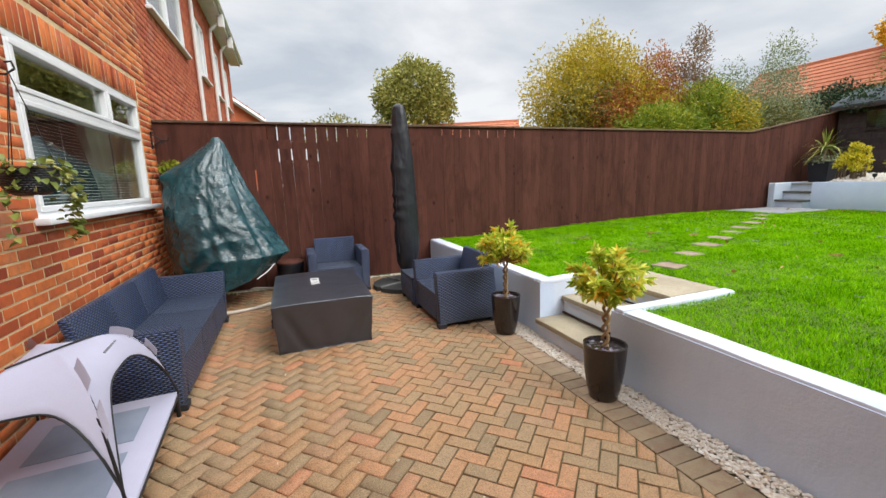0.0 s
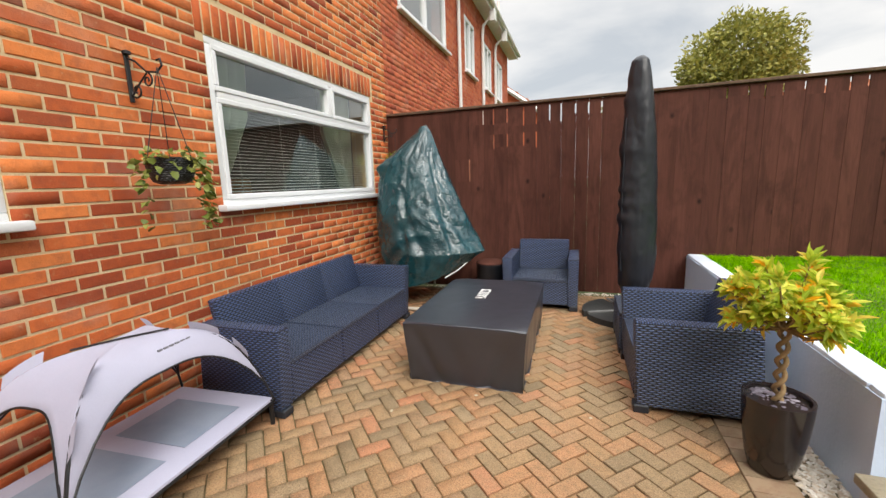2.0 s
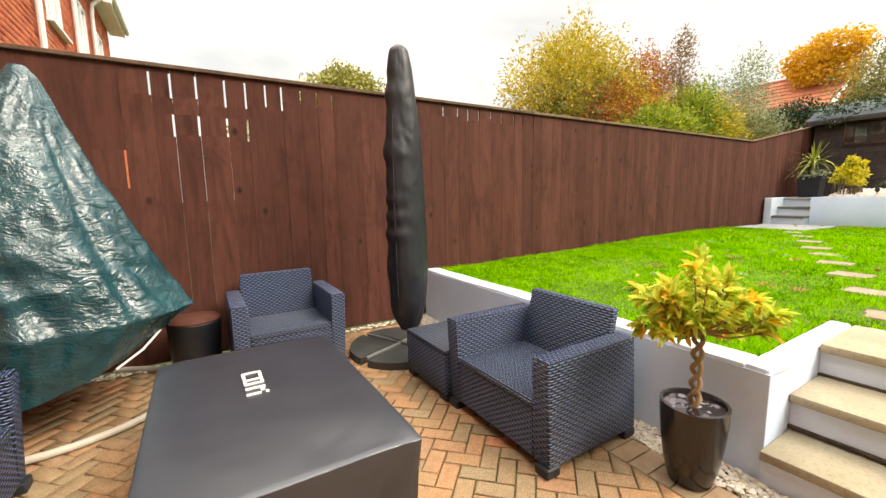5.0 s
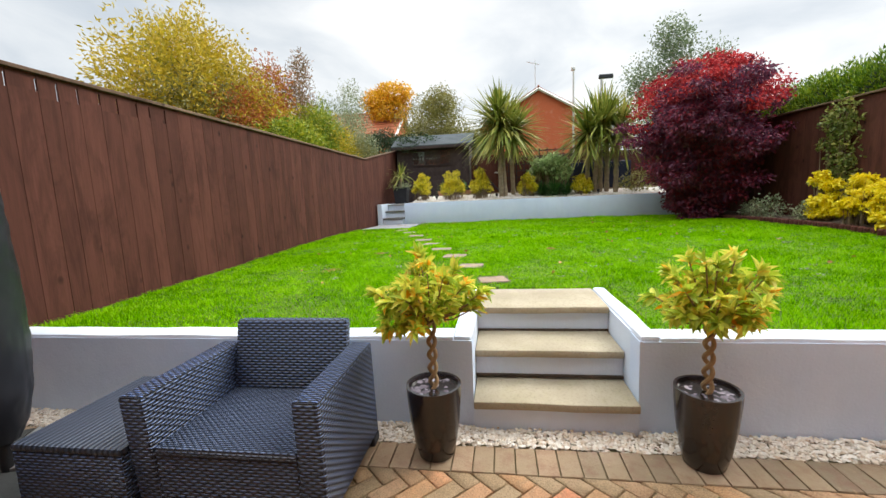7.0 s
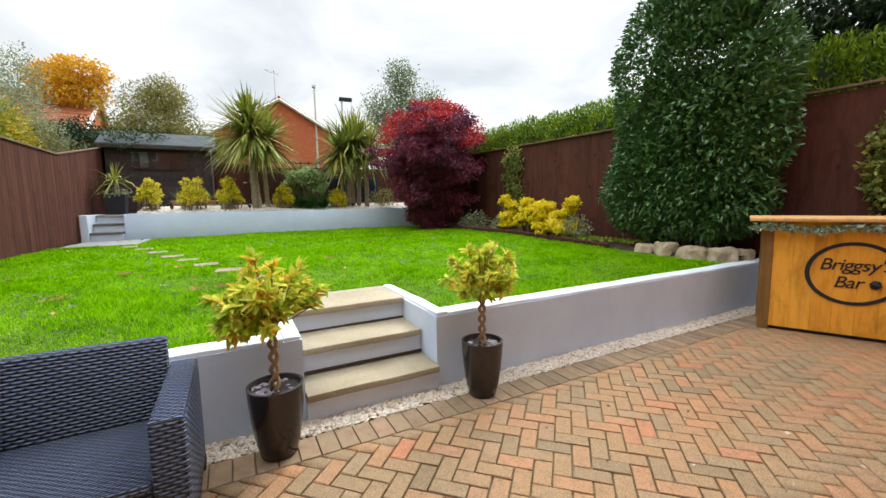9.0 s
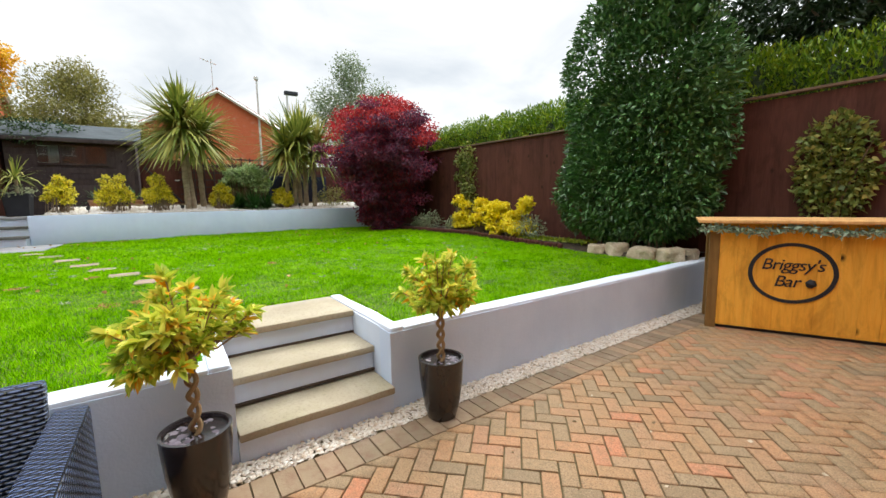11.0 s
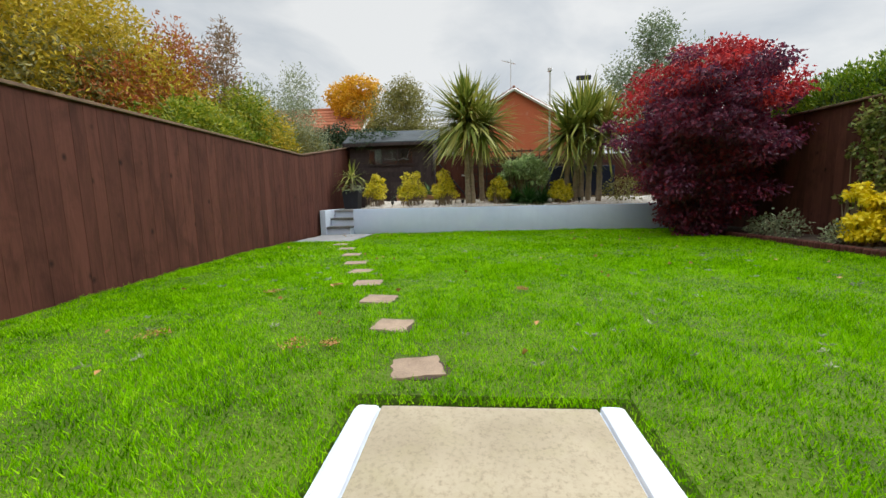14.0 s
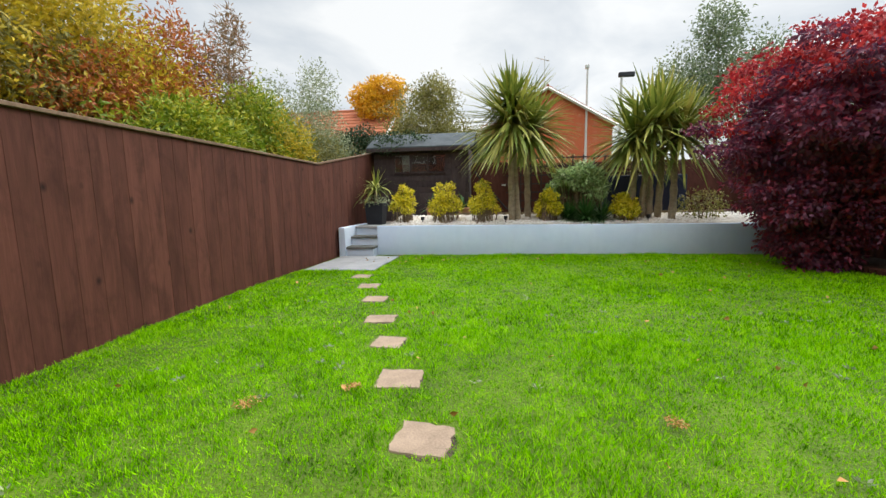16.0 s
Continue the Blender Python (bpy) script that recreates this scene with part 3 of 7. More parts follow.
def oval_leaves(name, pts, dirs, length, width, material, rng, fold=0.3, curl=0.25):
    """Many oval leaves of four facets, folded along the rib and curved back."""
    n = len(pts)
    d = unit(dirs)
    side = unit(np.cross(d, np.array([[0.0, 0.0, 1.0]]) + rng.normal(size=(n, 3)) * 0.5))
    up = np.cross(side, d)
    ln = rng.uniform(*length, size=(n, 1))
    wd = rng.uniform(*width, size=(n, 1)) * 0.5
    v = np.empty((n, 6, 3))
    v[:, 0] = pts
    a, b = pts + d * ln * 0.32 + up * ln * 0.03, pts + d * ln * 0.68 - up * ln * curl * 0.35
    v[:, 1] = a + side * wd + up * wd * fold
    v[:, 2] = b + side * wd * 0.85 + up * wd * fold
    v[:, 3] = pts + d * ln - up * ln * curl
    v[:, 4] = b - side * wd * 0.85 + up * wd * fold
    v[:, 5] = a - side * wd + up * wd * fold
    base = np.arange(n)[:, None] * 6
    faces = np.concatenate([base + np.array([q]) for q in ([0, 1, 2], [0, 2, 3], [0, 3, 4], [0, 4, 5])])
    return quick_mesh(name, v.reshape(-1, 3), faces, material)


def leaf_mesh(name, pts, dirs, length, width, material, rng, fold=0.25, curl=0.2):
    """Many pointed leaves, each folded along its rib; length and width are (low, high)."""
    n = len(pts)
    d = unit(dirs)
    side = unit(np.cross(d, rng.normal(size=(n, 3))))
    up = np.cross(side, d)
    ln = rng.uniform(*length, size=(n, 1))
    wd = rng.uniform(*width, size=(n, 1)) * 0.5
    mid = pts + d * ln * 0.45
    v = np.empty((n, 4, 3))
    v[:, 0] = pts
    v[:, 1] = mid + side * wd + up * wd * fold
    v[:, 2] = pts + d * ln - up * ln * curl
    v[:, 3] = mid - side * wd + up * wd * fold
    base = np.arange(n)[:, None] * 4
    faces = np.concatenate([base + np.array([[0, 1, 2]]), base + np.array([[0, 2, 3]])])
    return quick_mesh(name, v.reshape(-1, 3), faces, material)


def blob_points(n, blobs, rng, inner=0.55, lump=0.22, freq=2.2):
    """Points in lumpy ellipsoids (x, y, z, rx, ry, rz), most near the surface, with the way outwards."""
    b = np.array(blobs, dtype=float)
    vol = b[:, 3] * b[:, 4] + b[:, 4] * b[:, 5] + b[:, 3] * b[:, 5]
    pick = rng.choice(len(b), size=n, p=vol / vol.sum())
    d = unit(rng.normal(size=(n, 3)))
    r = inner + (1 - inner) * rng.random(n) ** 0.6
    ph = pick * 1.7
    w = np.sin(d[:, 0] * freq * 3 + ph) * np.sin(d[:, 1] * freq * 2.6 + ph * 1.3) + 0.7 * np.sin(d[:, 2] * freq * 4.1 + d[:, 0] * 5 + ph)
    r = r * (1 + lump * w * 0.7)
    return b[pick, :3] + d * r[:, None] * b[pick, 3:], d


def crown(name, blobs, n, size, ratio, material, parent, seed, inner=0.55, droop=0.2, lump=0.22, spread=0.9, label="", kind="", oval=False):
    rng = np.random.default_rng(seed)
    p, d = blob_points(n, blobs, rng, inner, lump)
    dirs = d + rng.normal(size=d.shape) * spread
    dirs[:, 2] -= droop
    me = (oval_leaves if oval else leaf_mesh)(name, p, dirs, (size * 0.7, size * 1.3), (size * ratio * 0.7, size * ratio * 1.3), material, rng)
    return mesh_part(name, me, parent, label, kind)


def limbs(bm, base, targets, r0, rng, lean=0.15):
    """A tapered, slightly crooked trunk that forks towards the targets."""
    base = Vector(base)
    low = min(t[2] for t in targets)
    mean = sum((Vector(t) for t in targets), Vector()) / len(targets)
    fork = base.lerp(Vector((mean.x, mean.y, low)), 0.55)
    fork += Vector((rng.normal() * lean, rng.normal() * lean, 0)) * 0.3
    tube(bm, [base, base.lerp(fork, 0.5) + Vector((rng.normal(), rng.normal(), 0)) * lean * 0.12, fork], [r0, r0 * 0.82, r0 * 0.68], 9)
    for t in targets:
        t = Vector(t)
        m = fork.lerp(t, 0.5) + Vector((rng.normal(), rng.normal(), rng.normal() * 0.4)) * lean * 0.5
        tube(bm, [fork - Vector((0, 0, r0 * 0.4)), m, t], [r0 * 0.55, r0 * 0.34, r0 * 0.1], 6)
    return bm


def tree(name, base, blobs, n, size, ratio, material, label, category, seed, r0=0.1, group="", extra=(), **kw):
    """Trunk with limbs and one or more crowns of leaves; blobs are relative to the base."""
    rng = np.random.default_rng(seed)
    t = thing(name, base, label, category, group)
    bm = limbs(bmesh.new(), (0, 0, -0.05), [(b[0], b[1], b[2]) for b in blobs], r0, rng)
    part("trunk", bm, M_BARK, t)
    crown("crown", blobs, n, size, ratio, material, t, seed + 1, **kw)
    for k, (bl, nn, mat) in enumerate(extra):
        crown("crown", bl, nn, size, ratio, mat, t, seed + 5 + k, **kw)
    return t


def shrub(name, base, blobs, n, size, ratio, material, label, category, seed, group="", stem=0.012, **kw):
    rng = np.random.default_rng(seed)
    t = thing(name, base, label, category, group)
    for b in blobs:
        for k in range(3):
            e = Vector((b[0] + rng.normal() * b[3] * 0.4, b[1] + rng.normal() * b[4] * 0.4, b[2] + b[5] * 0.5))
            bm = bmesh.new()
            tube(bm, [(b[0] + rng.normal() * 0.03, b[1] + rng.normal() * 0.03, -0.04), Vector((b[0], b[1], 0)).lerp(e, 0.55), e], [stem, stem * 0.8, stem * 0.3], 5)
            part("stem", bm, M_BARK, t)
    crown("foliage", blobs, n, size, ratio, material, t, seed + 1, **kw)
    return t


def blades(name, heads, n, length, width, material, parent, seed, low=-0.5, droop=0.5, kind=""):
    """Sword leaves that spring from each head (x, y, z, scale) and arch over."""
    rng = np.random.default_rng(seed)
    V, F, o = [], [], 0
    for hx, hy, hz, sc in heads:
        for k in range(n):
            az, el = rng.uniform(0, 2 * math.pi), math.asin(rng.uniform(low, 1.0))
            ln, wd = rng.uniform(*length) * sc, rng.uniform(*width) * (0.6 + 0.4 * sc)
            d = np.array([math.cos(az) * math.cos(el), math.sin(az) * math.cos(el), math.sin(el)])
            side = np.array([-math.sin(az), math.cos(az), 0.0])
            p = np.array([hx, hy, hz + rng.uniform(-0.08, 0.05) * sc])
            pts = []
            for s in range(5):
                f = s / 4
                q = p + d * ln * f
                q[2] -= droop * ln * f ** 2.4 * (1.0 - 0.75 * max(0, math.sin(el))) * rng.uniform(0.85, 1.1)
                w = wd * (0.55, 1.0, 0.9, 0.6, 0.04)[s]
                pts += [q - side * w, q + side * w]
            V += pts
            for s in range(4):
                a = o + s * 2
                F.append((a, a + 1, a + 3, a + 2))
            o += 10
    return mesh_part(name, quick_mesh(name, V, F, material), parent, kind=kind)


def pebbles(name, pts, size, material, seed, parent=None, flat=0.6):
    """Low stones scattered on the points, joined into one mesh."""
    rng = np.random.default_rng(seed)
    n = len(pts)
    base = np.array([(1, 0, 0), (0.3, 0.95, 0.1), (-0.8, 0.6, 0), (-0.85, -0.55, 0.1), (0.25, -0.95, 0), (0.15, 0.1, 1), (-0.2, 0, 0.95)])
    tri = np.array([(0, 1, 5), (1, 2, 6), (1, 6, 5), (2, 3, 6), (3, 4, 6), (4, 5, 6), (4, 0, 5)])
    s = rng.uniform(*size, size=(n, 1, 1))
    a = rng.uniform(0, 2 * math.pi, n)
    sh = base[None] * (1 + rng.normal(size=(n, 7, 3)) * 0.13) * np.stack([rng.uniform(0.7, 1.3, n), rng.uniform(0.6, 1.0, n), rng.uniform(0.6, 1.2, n) * flat], 1)[:, None, :]
    x = sh[..., 0] * np.cos(a)[:, None] - sh[..., 1] * np.sin(a)[:, None]
    y = sh[..., 0] * np.sin(a)[:, None] + sh[..., 1] * np.cos(a)[:, None]
    v = np.stack([x, y, sh[..., 2]], -1) * s + np.asarray(pts)[:, None, :]
    f = (np.arange(n)[:, None, None] * 7 + tri[None]).reshape(-1, 3)
    me = quick_mesh(name, v.reshape(-1, 3), f, material)
    ob = new(name, me)
    if parent:
        ob.parent = parent
    return tagged(ob, kind="stuff")

# ---- the plan ----
HX = -1.49                  # face of the house wall
FY, RY = 6.0, -2.75         # the two side fences
WX = 2.09                   # face of the retaining wall
BX = 10.65                  # face of the far terrace wall
SILL, HEAD = 1.27, 2.44     # window opening
WIN_A = (3.265, 5.575)        # living-room window
WIN_B = (0.75, 2.10)        # kitchen window


def smooth01(t):
    t = min(max(t, 0.0), 1.0)
    return t * t * (3 - 2 * t)


def lawn_z(x, y):
    return 0.49 + 0.10 * smooth01((x - 2.2) / 4.5) + 0.012 * math.sin(x * 1.3 + y * 0.7) * smooth01((x - 2.4) / 2)


# ---- ground, far ground ----
bm = bmesh.new()
box(bm, -900, 900, -900, 900, -0.4, -0.12)
structure("ground", bm, M_GROUND, "dull green open ground")
structure("patio_bed", solid(HX, WX, RY, FY, -0.11, -0.014), M_JOINT, "mossy sand between the patio blocks")

# ---- house wall with window openings ----
def wall_core(name, y0, y1, z0, z1, holes, material, x0, x1):
    """A thick wall along y with holes (y0, y1, z0, z1) that go through it."""
    bm = bmesh.new()
    ys = sorted({y0, y1, *[h[0] for h in holes], *[h[1] for h in holes]})
    for a, b in zip(ys, ys[1:]):
        cuts = sorted((h[2], h[3]) for h in holes if h[0] <= a and h[1] >= b)
        z = z0
        for c0, c1 in cuts:
            box(bm, x0, x1, a, b, z, c0)
            z = c1
        if z < z1:
            box(bm, x0, x1, a, b, z, z1)
    bmesh.ops.remove_doubles(bm, verts=bm.verts, dist=1e-5)
    return structure(name, bm, material, smooth=0)


holes_own = [(*WIN_A, SILL, HEAD), (*WIN_B, SILL, HEAD)]
wall_house = wall_core("wall_house", RY - 3, FY, -0.1, 5.6, holes_own, M_MORTAR, HX - 0.30, HX - 0.007)
tagged(wall_house, "orange-red facing brick house wall with sandy mortar")
holes_next = [(6.55, 8.75, 3.80, 4.98), (10.05, 10.95, 3.80, 4.98), (12.0, 12.9, 3.80, 4.98), (13.5, 14.6, 3.80, 4.98)]
wall_next = wall_core("wall_neighbour", FY, 15.6, -0.1, 5.6, holes_next, M_MORTAR_RED, HX - 0.30, HX - 0.007)
tagged(wall_next, "red brick wall of the neighbouring houses")
structure("wall_house_end", solid(-9, HX - 0.31, 15.3, 15.6, -0.1, 5.6), M_MORTAR_RED)
structure("wall_house_back", solid(-9.3, -9, RY - 3, 15.6, -0.1, 5.6), M_MORTAR_RED)

# roof, soffit, fascia, gutter
bm = bmesh.new()
v = [bm.verts.new(c) for c in ((HX + 0.34, RY - 3.2, 5.62), (HX + 0.34, 15.9, 5.62), (-5.2, 15.9, 8.2), (-5.2, RY - 3.2, 8.2), (-9.2, 15.9, 5.62), (-9.2, RY - 3.2, 5.62))]
bm.faces.new((v[0], v[1], v[2], v[3])), bm.faces.new((v[3], v[2], v[4], v[5]))
g = bmesh.ops.extrude_face_region(bm, geom=list(bm.faces))
bmesh.ops.translate(bm, vec=(0, 0, 0.08), verts=[e for e in g["geom"] if isinstance(e, bmesh.types.BMVert)])
structure("roof_house", bm, M_TILE, "brown-orange tiled roof of the terrace")
structure("soffit", solid(HX, HX + 0.28, RY - 3.2, 15.9, 5.52, 5.56), M_UPVC_DIRTY)
structure("fascia", solid(HX + 0.28, HX + 0.31, RY - 3.2, 15.9, 5.50, 5.70), M_UPVC_DIRTY)
gutter = thing("gutter", (HX + 0.36, 0, 5.62), "white plastic roof gutter with downpipes", "gutter")
bm = bmesh.new()
tube(bm, [(0, RY - 3, 0), (0, 15.9, 0)], 0.055, 10)
part("trough", bm, M_UPVC_DIRTY, gutter)
for yy in (9.4, 11.55, 13.15):
    bm = bmesh.new()
    tube(bm, [(0, yy, -0.03), (0, yy, -0.16), (-0.28, yy, -0.42), (-0.30, yy, -0.6), (-0.30, yy, -5.62)], 0.036, 8)
    part("downpipe", bm, M_UPVC_DIRTY, gutter)
    part("hopper", solid(-0.10, 0.04, yy - 0.09, yy + 0.09, -0.36, -0.10, 0.01), M_UPVC_DIRTY, gutter)
vent = thing("vent_pipe", (-1.9, 16.2, 0), "white soil vent pipe standing above the eaves", "pipe")
part("stack", tube(bmesh.new(), [(0, 0, -0.1), (0, 0, 7.6)], 0.055, 8), M_UPVC_DIRTY, vent)

# ---- rooms behind the glass ----
def room(name, y0, y1, material):
    bm = bmesh.new()
    xa, xb = -5.0, HX - 0.30
    box(bm, xa - 0.1, xa, y0, y1, 0, 2.6)
    box(bm, xa, xb, y0 - 0.1, y0, 0, 2.6)
    box(bm, xa, xb, y1, y1 + 0.1, 0, 2.6)
    box(bm, xa, xb, y0, y1, 2.6, 2.7)
    box(bm, xa, xb, y0, y1, -0.1, 0.0)
    return structure(name, bm, material, smooth=0)


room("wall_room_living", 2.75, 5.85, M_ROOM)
room("wall_room_kitchen", -0.9, 2.6, M_ROOM_LIGHT)


# ---- windows ----
def upvc_window(name, y0, y1, z0, z1, cells, x=HX, sill=True):
    """White frame bars round glazed cells (y0, y1, z0, z1), each with its own sash."""
    w = new(name)
    w.matrix_world = pose(x, 0, 0)
    tagged(w, "white uPVC casement window with fanlights", kind="structure")
    fw, d0, d1 = 0.05, -0.085, -0.012
    part("frame_bar", solid(d0, d1, y0, y1, z1 - fw, z1, 0.006, 2), M_UPVC, w)
    part("frame_bar", solid(d0, d1, y0, y1, z0, z0 + fw, 0.006, 2), M_UPVC, w)
    part("frame_bar", solid(d0, d1, y0, y0 + fw, z0 + fw, z1 - fw, 0.006, 2), M_UPVC, w)
    part("frame_bar", solid(d0, d1, y1 - fw, y1, z0 + fw, z1 - fw, 0.006, 2), M_UPVC, w)
    for (a, b, c, d) in cells:
        sash = part("sash", sash_ring(d0 + 0.01, d1 + 0.012, a, b, c, d, 0.038), M_UPVC, w)
        pane = part("pane", solid(-0.05, -0.044, a + 0.034, b - 0.034, c + 0.034, d - 0.034), M_GLASS, sash, smooth=0)
        pane.visible_shadow = False
    if sill:
        part("window_sill", solid(-0.09, 0.075, y0 - 0.05, y1 + 0.05, z0 - 0.035, z0 + 0.012, 0.01, 2), M_UPVC, w)
    return w


def sash_ring(xa, xb, a, b, c, d, f):
    bm = bmesh.new()
    for q in ((a, b, d - f, d), (a, b, c, c + f), (a, a + f, c + f, d - f), (b - f, b, c + f, d - f)):
        box(bm, xa, xb, q[0], q[1], q[2], q[3], 0.005, 1)
    return bm


TR = 2.06
upvc_window("window_1", *WIN_A, SILL, HEAD, [(3.313, 4.712, TR + 0.022, HEAD - 0.048), (4.758, 5.527, TR + 0.022, HEAD - 0.048), (3.313, 5.527, SILL + 0.048, TR - 0.022)])
part("transom", solid(HX - 0.085, HX - 0.008, 3.33, 5.51, TR - 0.024, TR + 0.024, 0.006, 2), M_UPVC, bpy.data.objects["window_1"]).location = (-HX, 0, 0)
part("mullion", solid(HX - 0.085, HX - 0.008, 4.711, 4.759, TR + 0.032, HEAD - 0.062, 0.006, 2), M_UPVC, bpy.data.objects["window_1"]).location = (-HX, 0, 0)
upvc_window("window_2", *WIN_B, SILL, HEAD, [(0.815, 1.44, SILL + 0.06, HEAD - 0.06), (1.50, 2.035, TR + 0.03, HEAD - 0.06), (1.50, 2.035, SILL + 0.06, TR - 0.03)])
part("mullion", solid(HX - 0.085, HX - 0.008, 1.438, 1.502, SILL + 0.062, HEAD - 0.062, 0.006, 2), M_UPVC, bpy.data.objects["window_2"]).location = (-HX, 0, 0)
part("transom", solid(HX - 0.085, HX - 0.008, 1.50, 2.035, TR - 0.024, TR + 0.024, 0.006, 2), M_UPVC, bpy.data.objects["window_2"]).location = (-HX, 0, 0)
for k, h in enumerate(holes_next):
    a, b, c, d = h
    upvc_window("window_%d" % (3 + k), a, b, c, d, [(a + 0.06, (a + b) / 2 - 0.01, c + 0.06, d - 0.06), ((a + b) / 2 + 0.01, b - 0.06, c + 0.06, d - 0.06)])
# dark panel added behind the upper windows in place of unlit rooms
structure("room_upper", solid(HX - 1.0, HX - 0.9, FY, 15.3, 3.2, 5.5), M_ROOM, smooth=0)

# ---- side fences of upright boards ----
def board(w, z0, z1, slits, thick=0.016):
    """One feather-edged board; slits are (low, high) gaps cut along its right edge."""
    bm = bmesh.new()
    z = z0
    gap = 0.013
    for a, b in sorted(slits):
        box(bm, 0, w, 0, thick, z, a)
        box(bm, 0, w - gap, 0, thick, a, b)
        z = b
    box(bm, 0, w, 0, thick, z, z1)
    for vv in bm.verts:
        vv.co.y += 0.002 * vv.co.x / w
    return bm


def fence_run(name, x0, x1, y, face, top, foot, label, slit_at=()):
    """Boards from x0 to x1 at y; face +1 looks to +y, -1 to -y."""
    f = new(name)
    tagged(f, label, kind="structure")
    rng = random.Random(name)
    x = x0
    while x < x1 - 0.01:
        w = min(rng.uniform(0.125, 0.205), x1 - x)
        slits = [(a, b) for (p, q, a, b) in slit_at if p <= x + w <= q]
        slits = [(a + rng.uniform(-0.03, 0.03), b) for a, b in slits]
        zt, zf = top(x + w / 2), foot(x + w / 2)
        lift = rng.uniform(0.0, 0.0012)
        bm = board(w - (0.0015 if slits else -0.004), zf, zt, slits)
        ob = part("board", bm, M_FENCE, f, smooth=0)
        ob.matrix_basis = Matrix.Translation((x, y + lift * face, 0)) if face < 0 else pose(x + w, y + lift, 0, 0, 0, 180)
        x += w
    return f


def fence_top(x):
    return 2.265 + (0.0 if x < 9.65 else (x - 9.65) * 0.165)


def fence_foot(x):
    return 0.02 if x < WX + 0.15 else lawn_z(x, 5.9) - 0.02 if x < BX - 0.2 else 1.1


SL = [(-0.26, 0.78, 2.05, 2.235), (0.78, 1.3, 2.12, 2.22), (-0.16, 0.48, 1.77, 1.94), (2.3, 3.75, 2.13, 2.235), (-0.46, -0.3, 1.37, 1.66)]
fence_l = fence_run("fence_left", HX, 13.6, FY, -1, fence_top, fence_foot, "tall dark brown stained featheredge board fence", SL)
fence_r = fence_run("fence_right", HX - 0.2, 13.6, RY, 1, lambda x: 2.39 + max(0, x - 1.5) * 0.024, lambda x: 0.02 if x < WX + 0.15 else lawn_z(x, -2.5) - 0.02, "dark brown stained featheredge board fence")
for fx, yy, sgn in ((fence_l, FY, 1), (fence_r, RY, -1)):
    tops = (lambda x: fence_top(x)) if sgn > 0 else (lambda x: 2.39 + max(0, x - 1.5) * 0.024)
    cuts = [HX + 0.005, 3.5, 9.65, 13.6]
    for a, b in zip(cuts, cuts[1:]):
        bm = solid(a, b, yy - 0.028, yy + 0.045, 0, 0.03, 0.004)
        for vv in bm.verts:
            vv.co.z += tops(vv.co.x)
        part("capping_rail", bm, M_CAP, fx, "weathered timber capping rail")
    for zz in (0.35, 1.2, 1.95):
        y0 = yy + 0.03 * sgn
        bm = solid(HX, 9.6, min(y0, y0 + 0.04 * sgn), max(y0, y0 + 0.04 * sgn), zz, zz + 0.07)
        part("arris_rail", bm, M_FENCE, fx)
structure("fence_end", solid(14.8, 14.9, RY, FY + 2, 1.0, 2.6), M_FENCE, "dark far boundary fence", smooth=0)

# ---- retaining wall with steps ----
def rough_slab(x0, x1, y0, y1, z0, z1, step, amp, seed, round_top=0.012):
    """A box cut finely and made uneven, for hand-finished masonry."""
    bm = bmesh.new()
    box(bm, x0, x1, y0, y1, z0, z1, round_top, 2)
    for ax, lo, hi in ((0, x0, x1), (1, y0, y1)):
        n = int((hi - lo) / step)
        for k in range(1, n):
            no = Vector((1, 0, 0)) if ax == 0 else Vector((0, 1, 0))
            bmesh.ops.bisect_plane(bm, geom=bm.verts[:] + bm.edges[:] + bm.faces[:], plane_co=no * (lo + (hi - lo) * k / n), plane_no=no)
    for vv in bm.verts:
        q = vv.co * 3.1 + Vector((seed, seed * 0.7, 0))
        vv.co += Vector((noise.noise(q), noise.noise(q + Vector((9, 0, 0))), noise.noise(q + Vector((0, 9, 0))))) * amp
    return bm


SY0, SY1 = 2.055, 2.925       # the stairway between its cheeks
wall_t = 0.15
TOP = 0.505
structure("wall_retaining", solid(WX, WX + wall_t, RY, SY0, -0.1, TOP - 0.014), M_RENDER_GREY, "low white-grey rendered retaining wall")
structure("wall_retaining_2", solid(WX, WX + wall_t, SY1, FY, -0.1, TOP - 0.014), M_RENDER_GREY, "low white-grey rendered retaining wall")
structure("coping", rough_slab(WX + 0.005, WX + wall_t + 0.01, RY, SY0 - 0.098, TOP - 0.038, TOP + 0.006, 0.07, 0.006, 1, 0.012), M_RENDER_TOP, "rough white painted wall top")
structure("coping_2", rough_slab(WX + 0.005, WX + wall_t + 0.01, SY1 + 0.098, FY, TOP - 0.038, TOP + 0.006, 0.07, 0.006, 5, 0.012), M_RENDER_TOP, "rough white painted wall top")
for k, (a, b) in enumerate(((SY0 - 0.11, SY0), (SY1, SY1 + 0.11))):
    structure("wall_cheek_%d" % (k + 1), solid(WX + wall_t, 3.20, a, b, -0.1, TOP - 0.006), M_RENDER, "white painted cheek wall beside the steps")
    structure("coping_%d" % (k + 3), rough_slab(WX + 0.005, 3.22, a + 0.004, b - 0.004, TOP - 0.04, TOP + 0.011, 0.045, 0.013, 11 + k, 0.02), M_RENDER_TOP, "rough white painted top of the cheek wall")
steps = new("steps")
tagged(steps, "three buff sandstone steps with white risers", kind="structure")
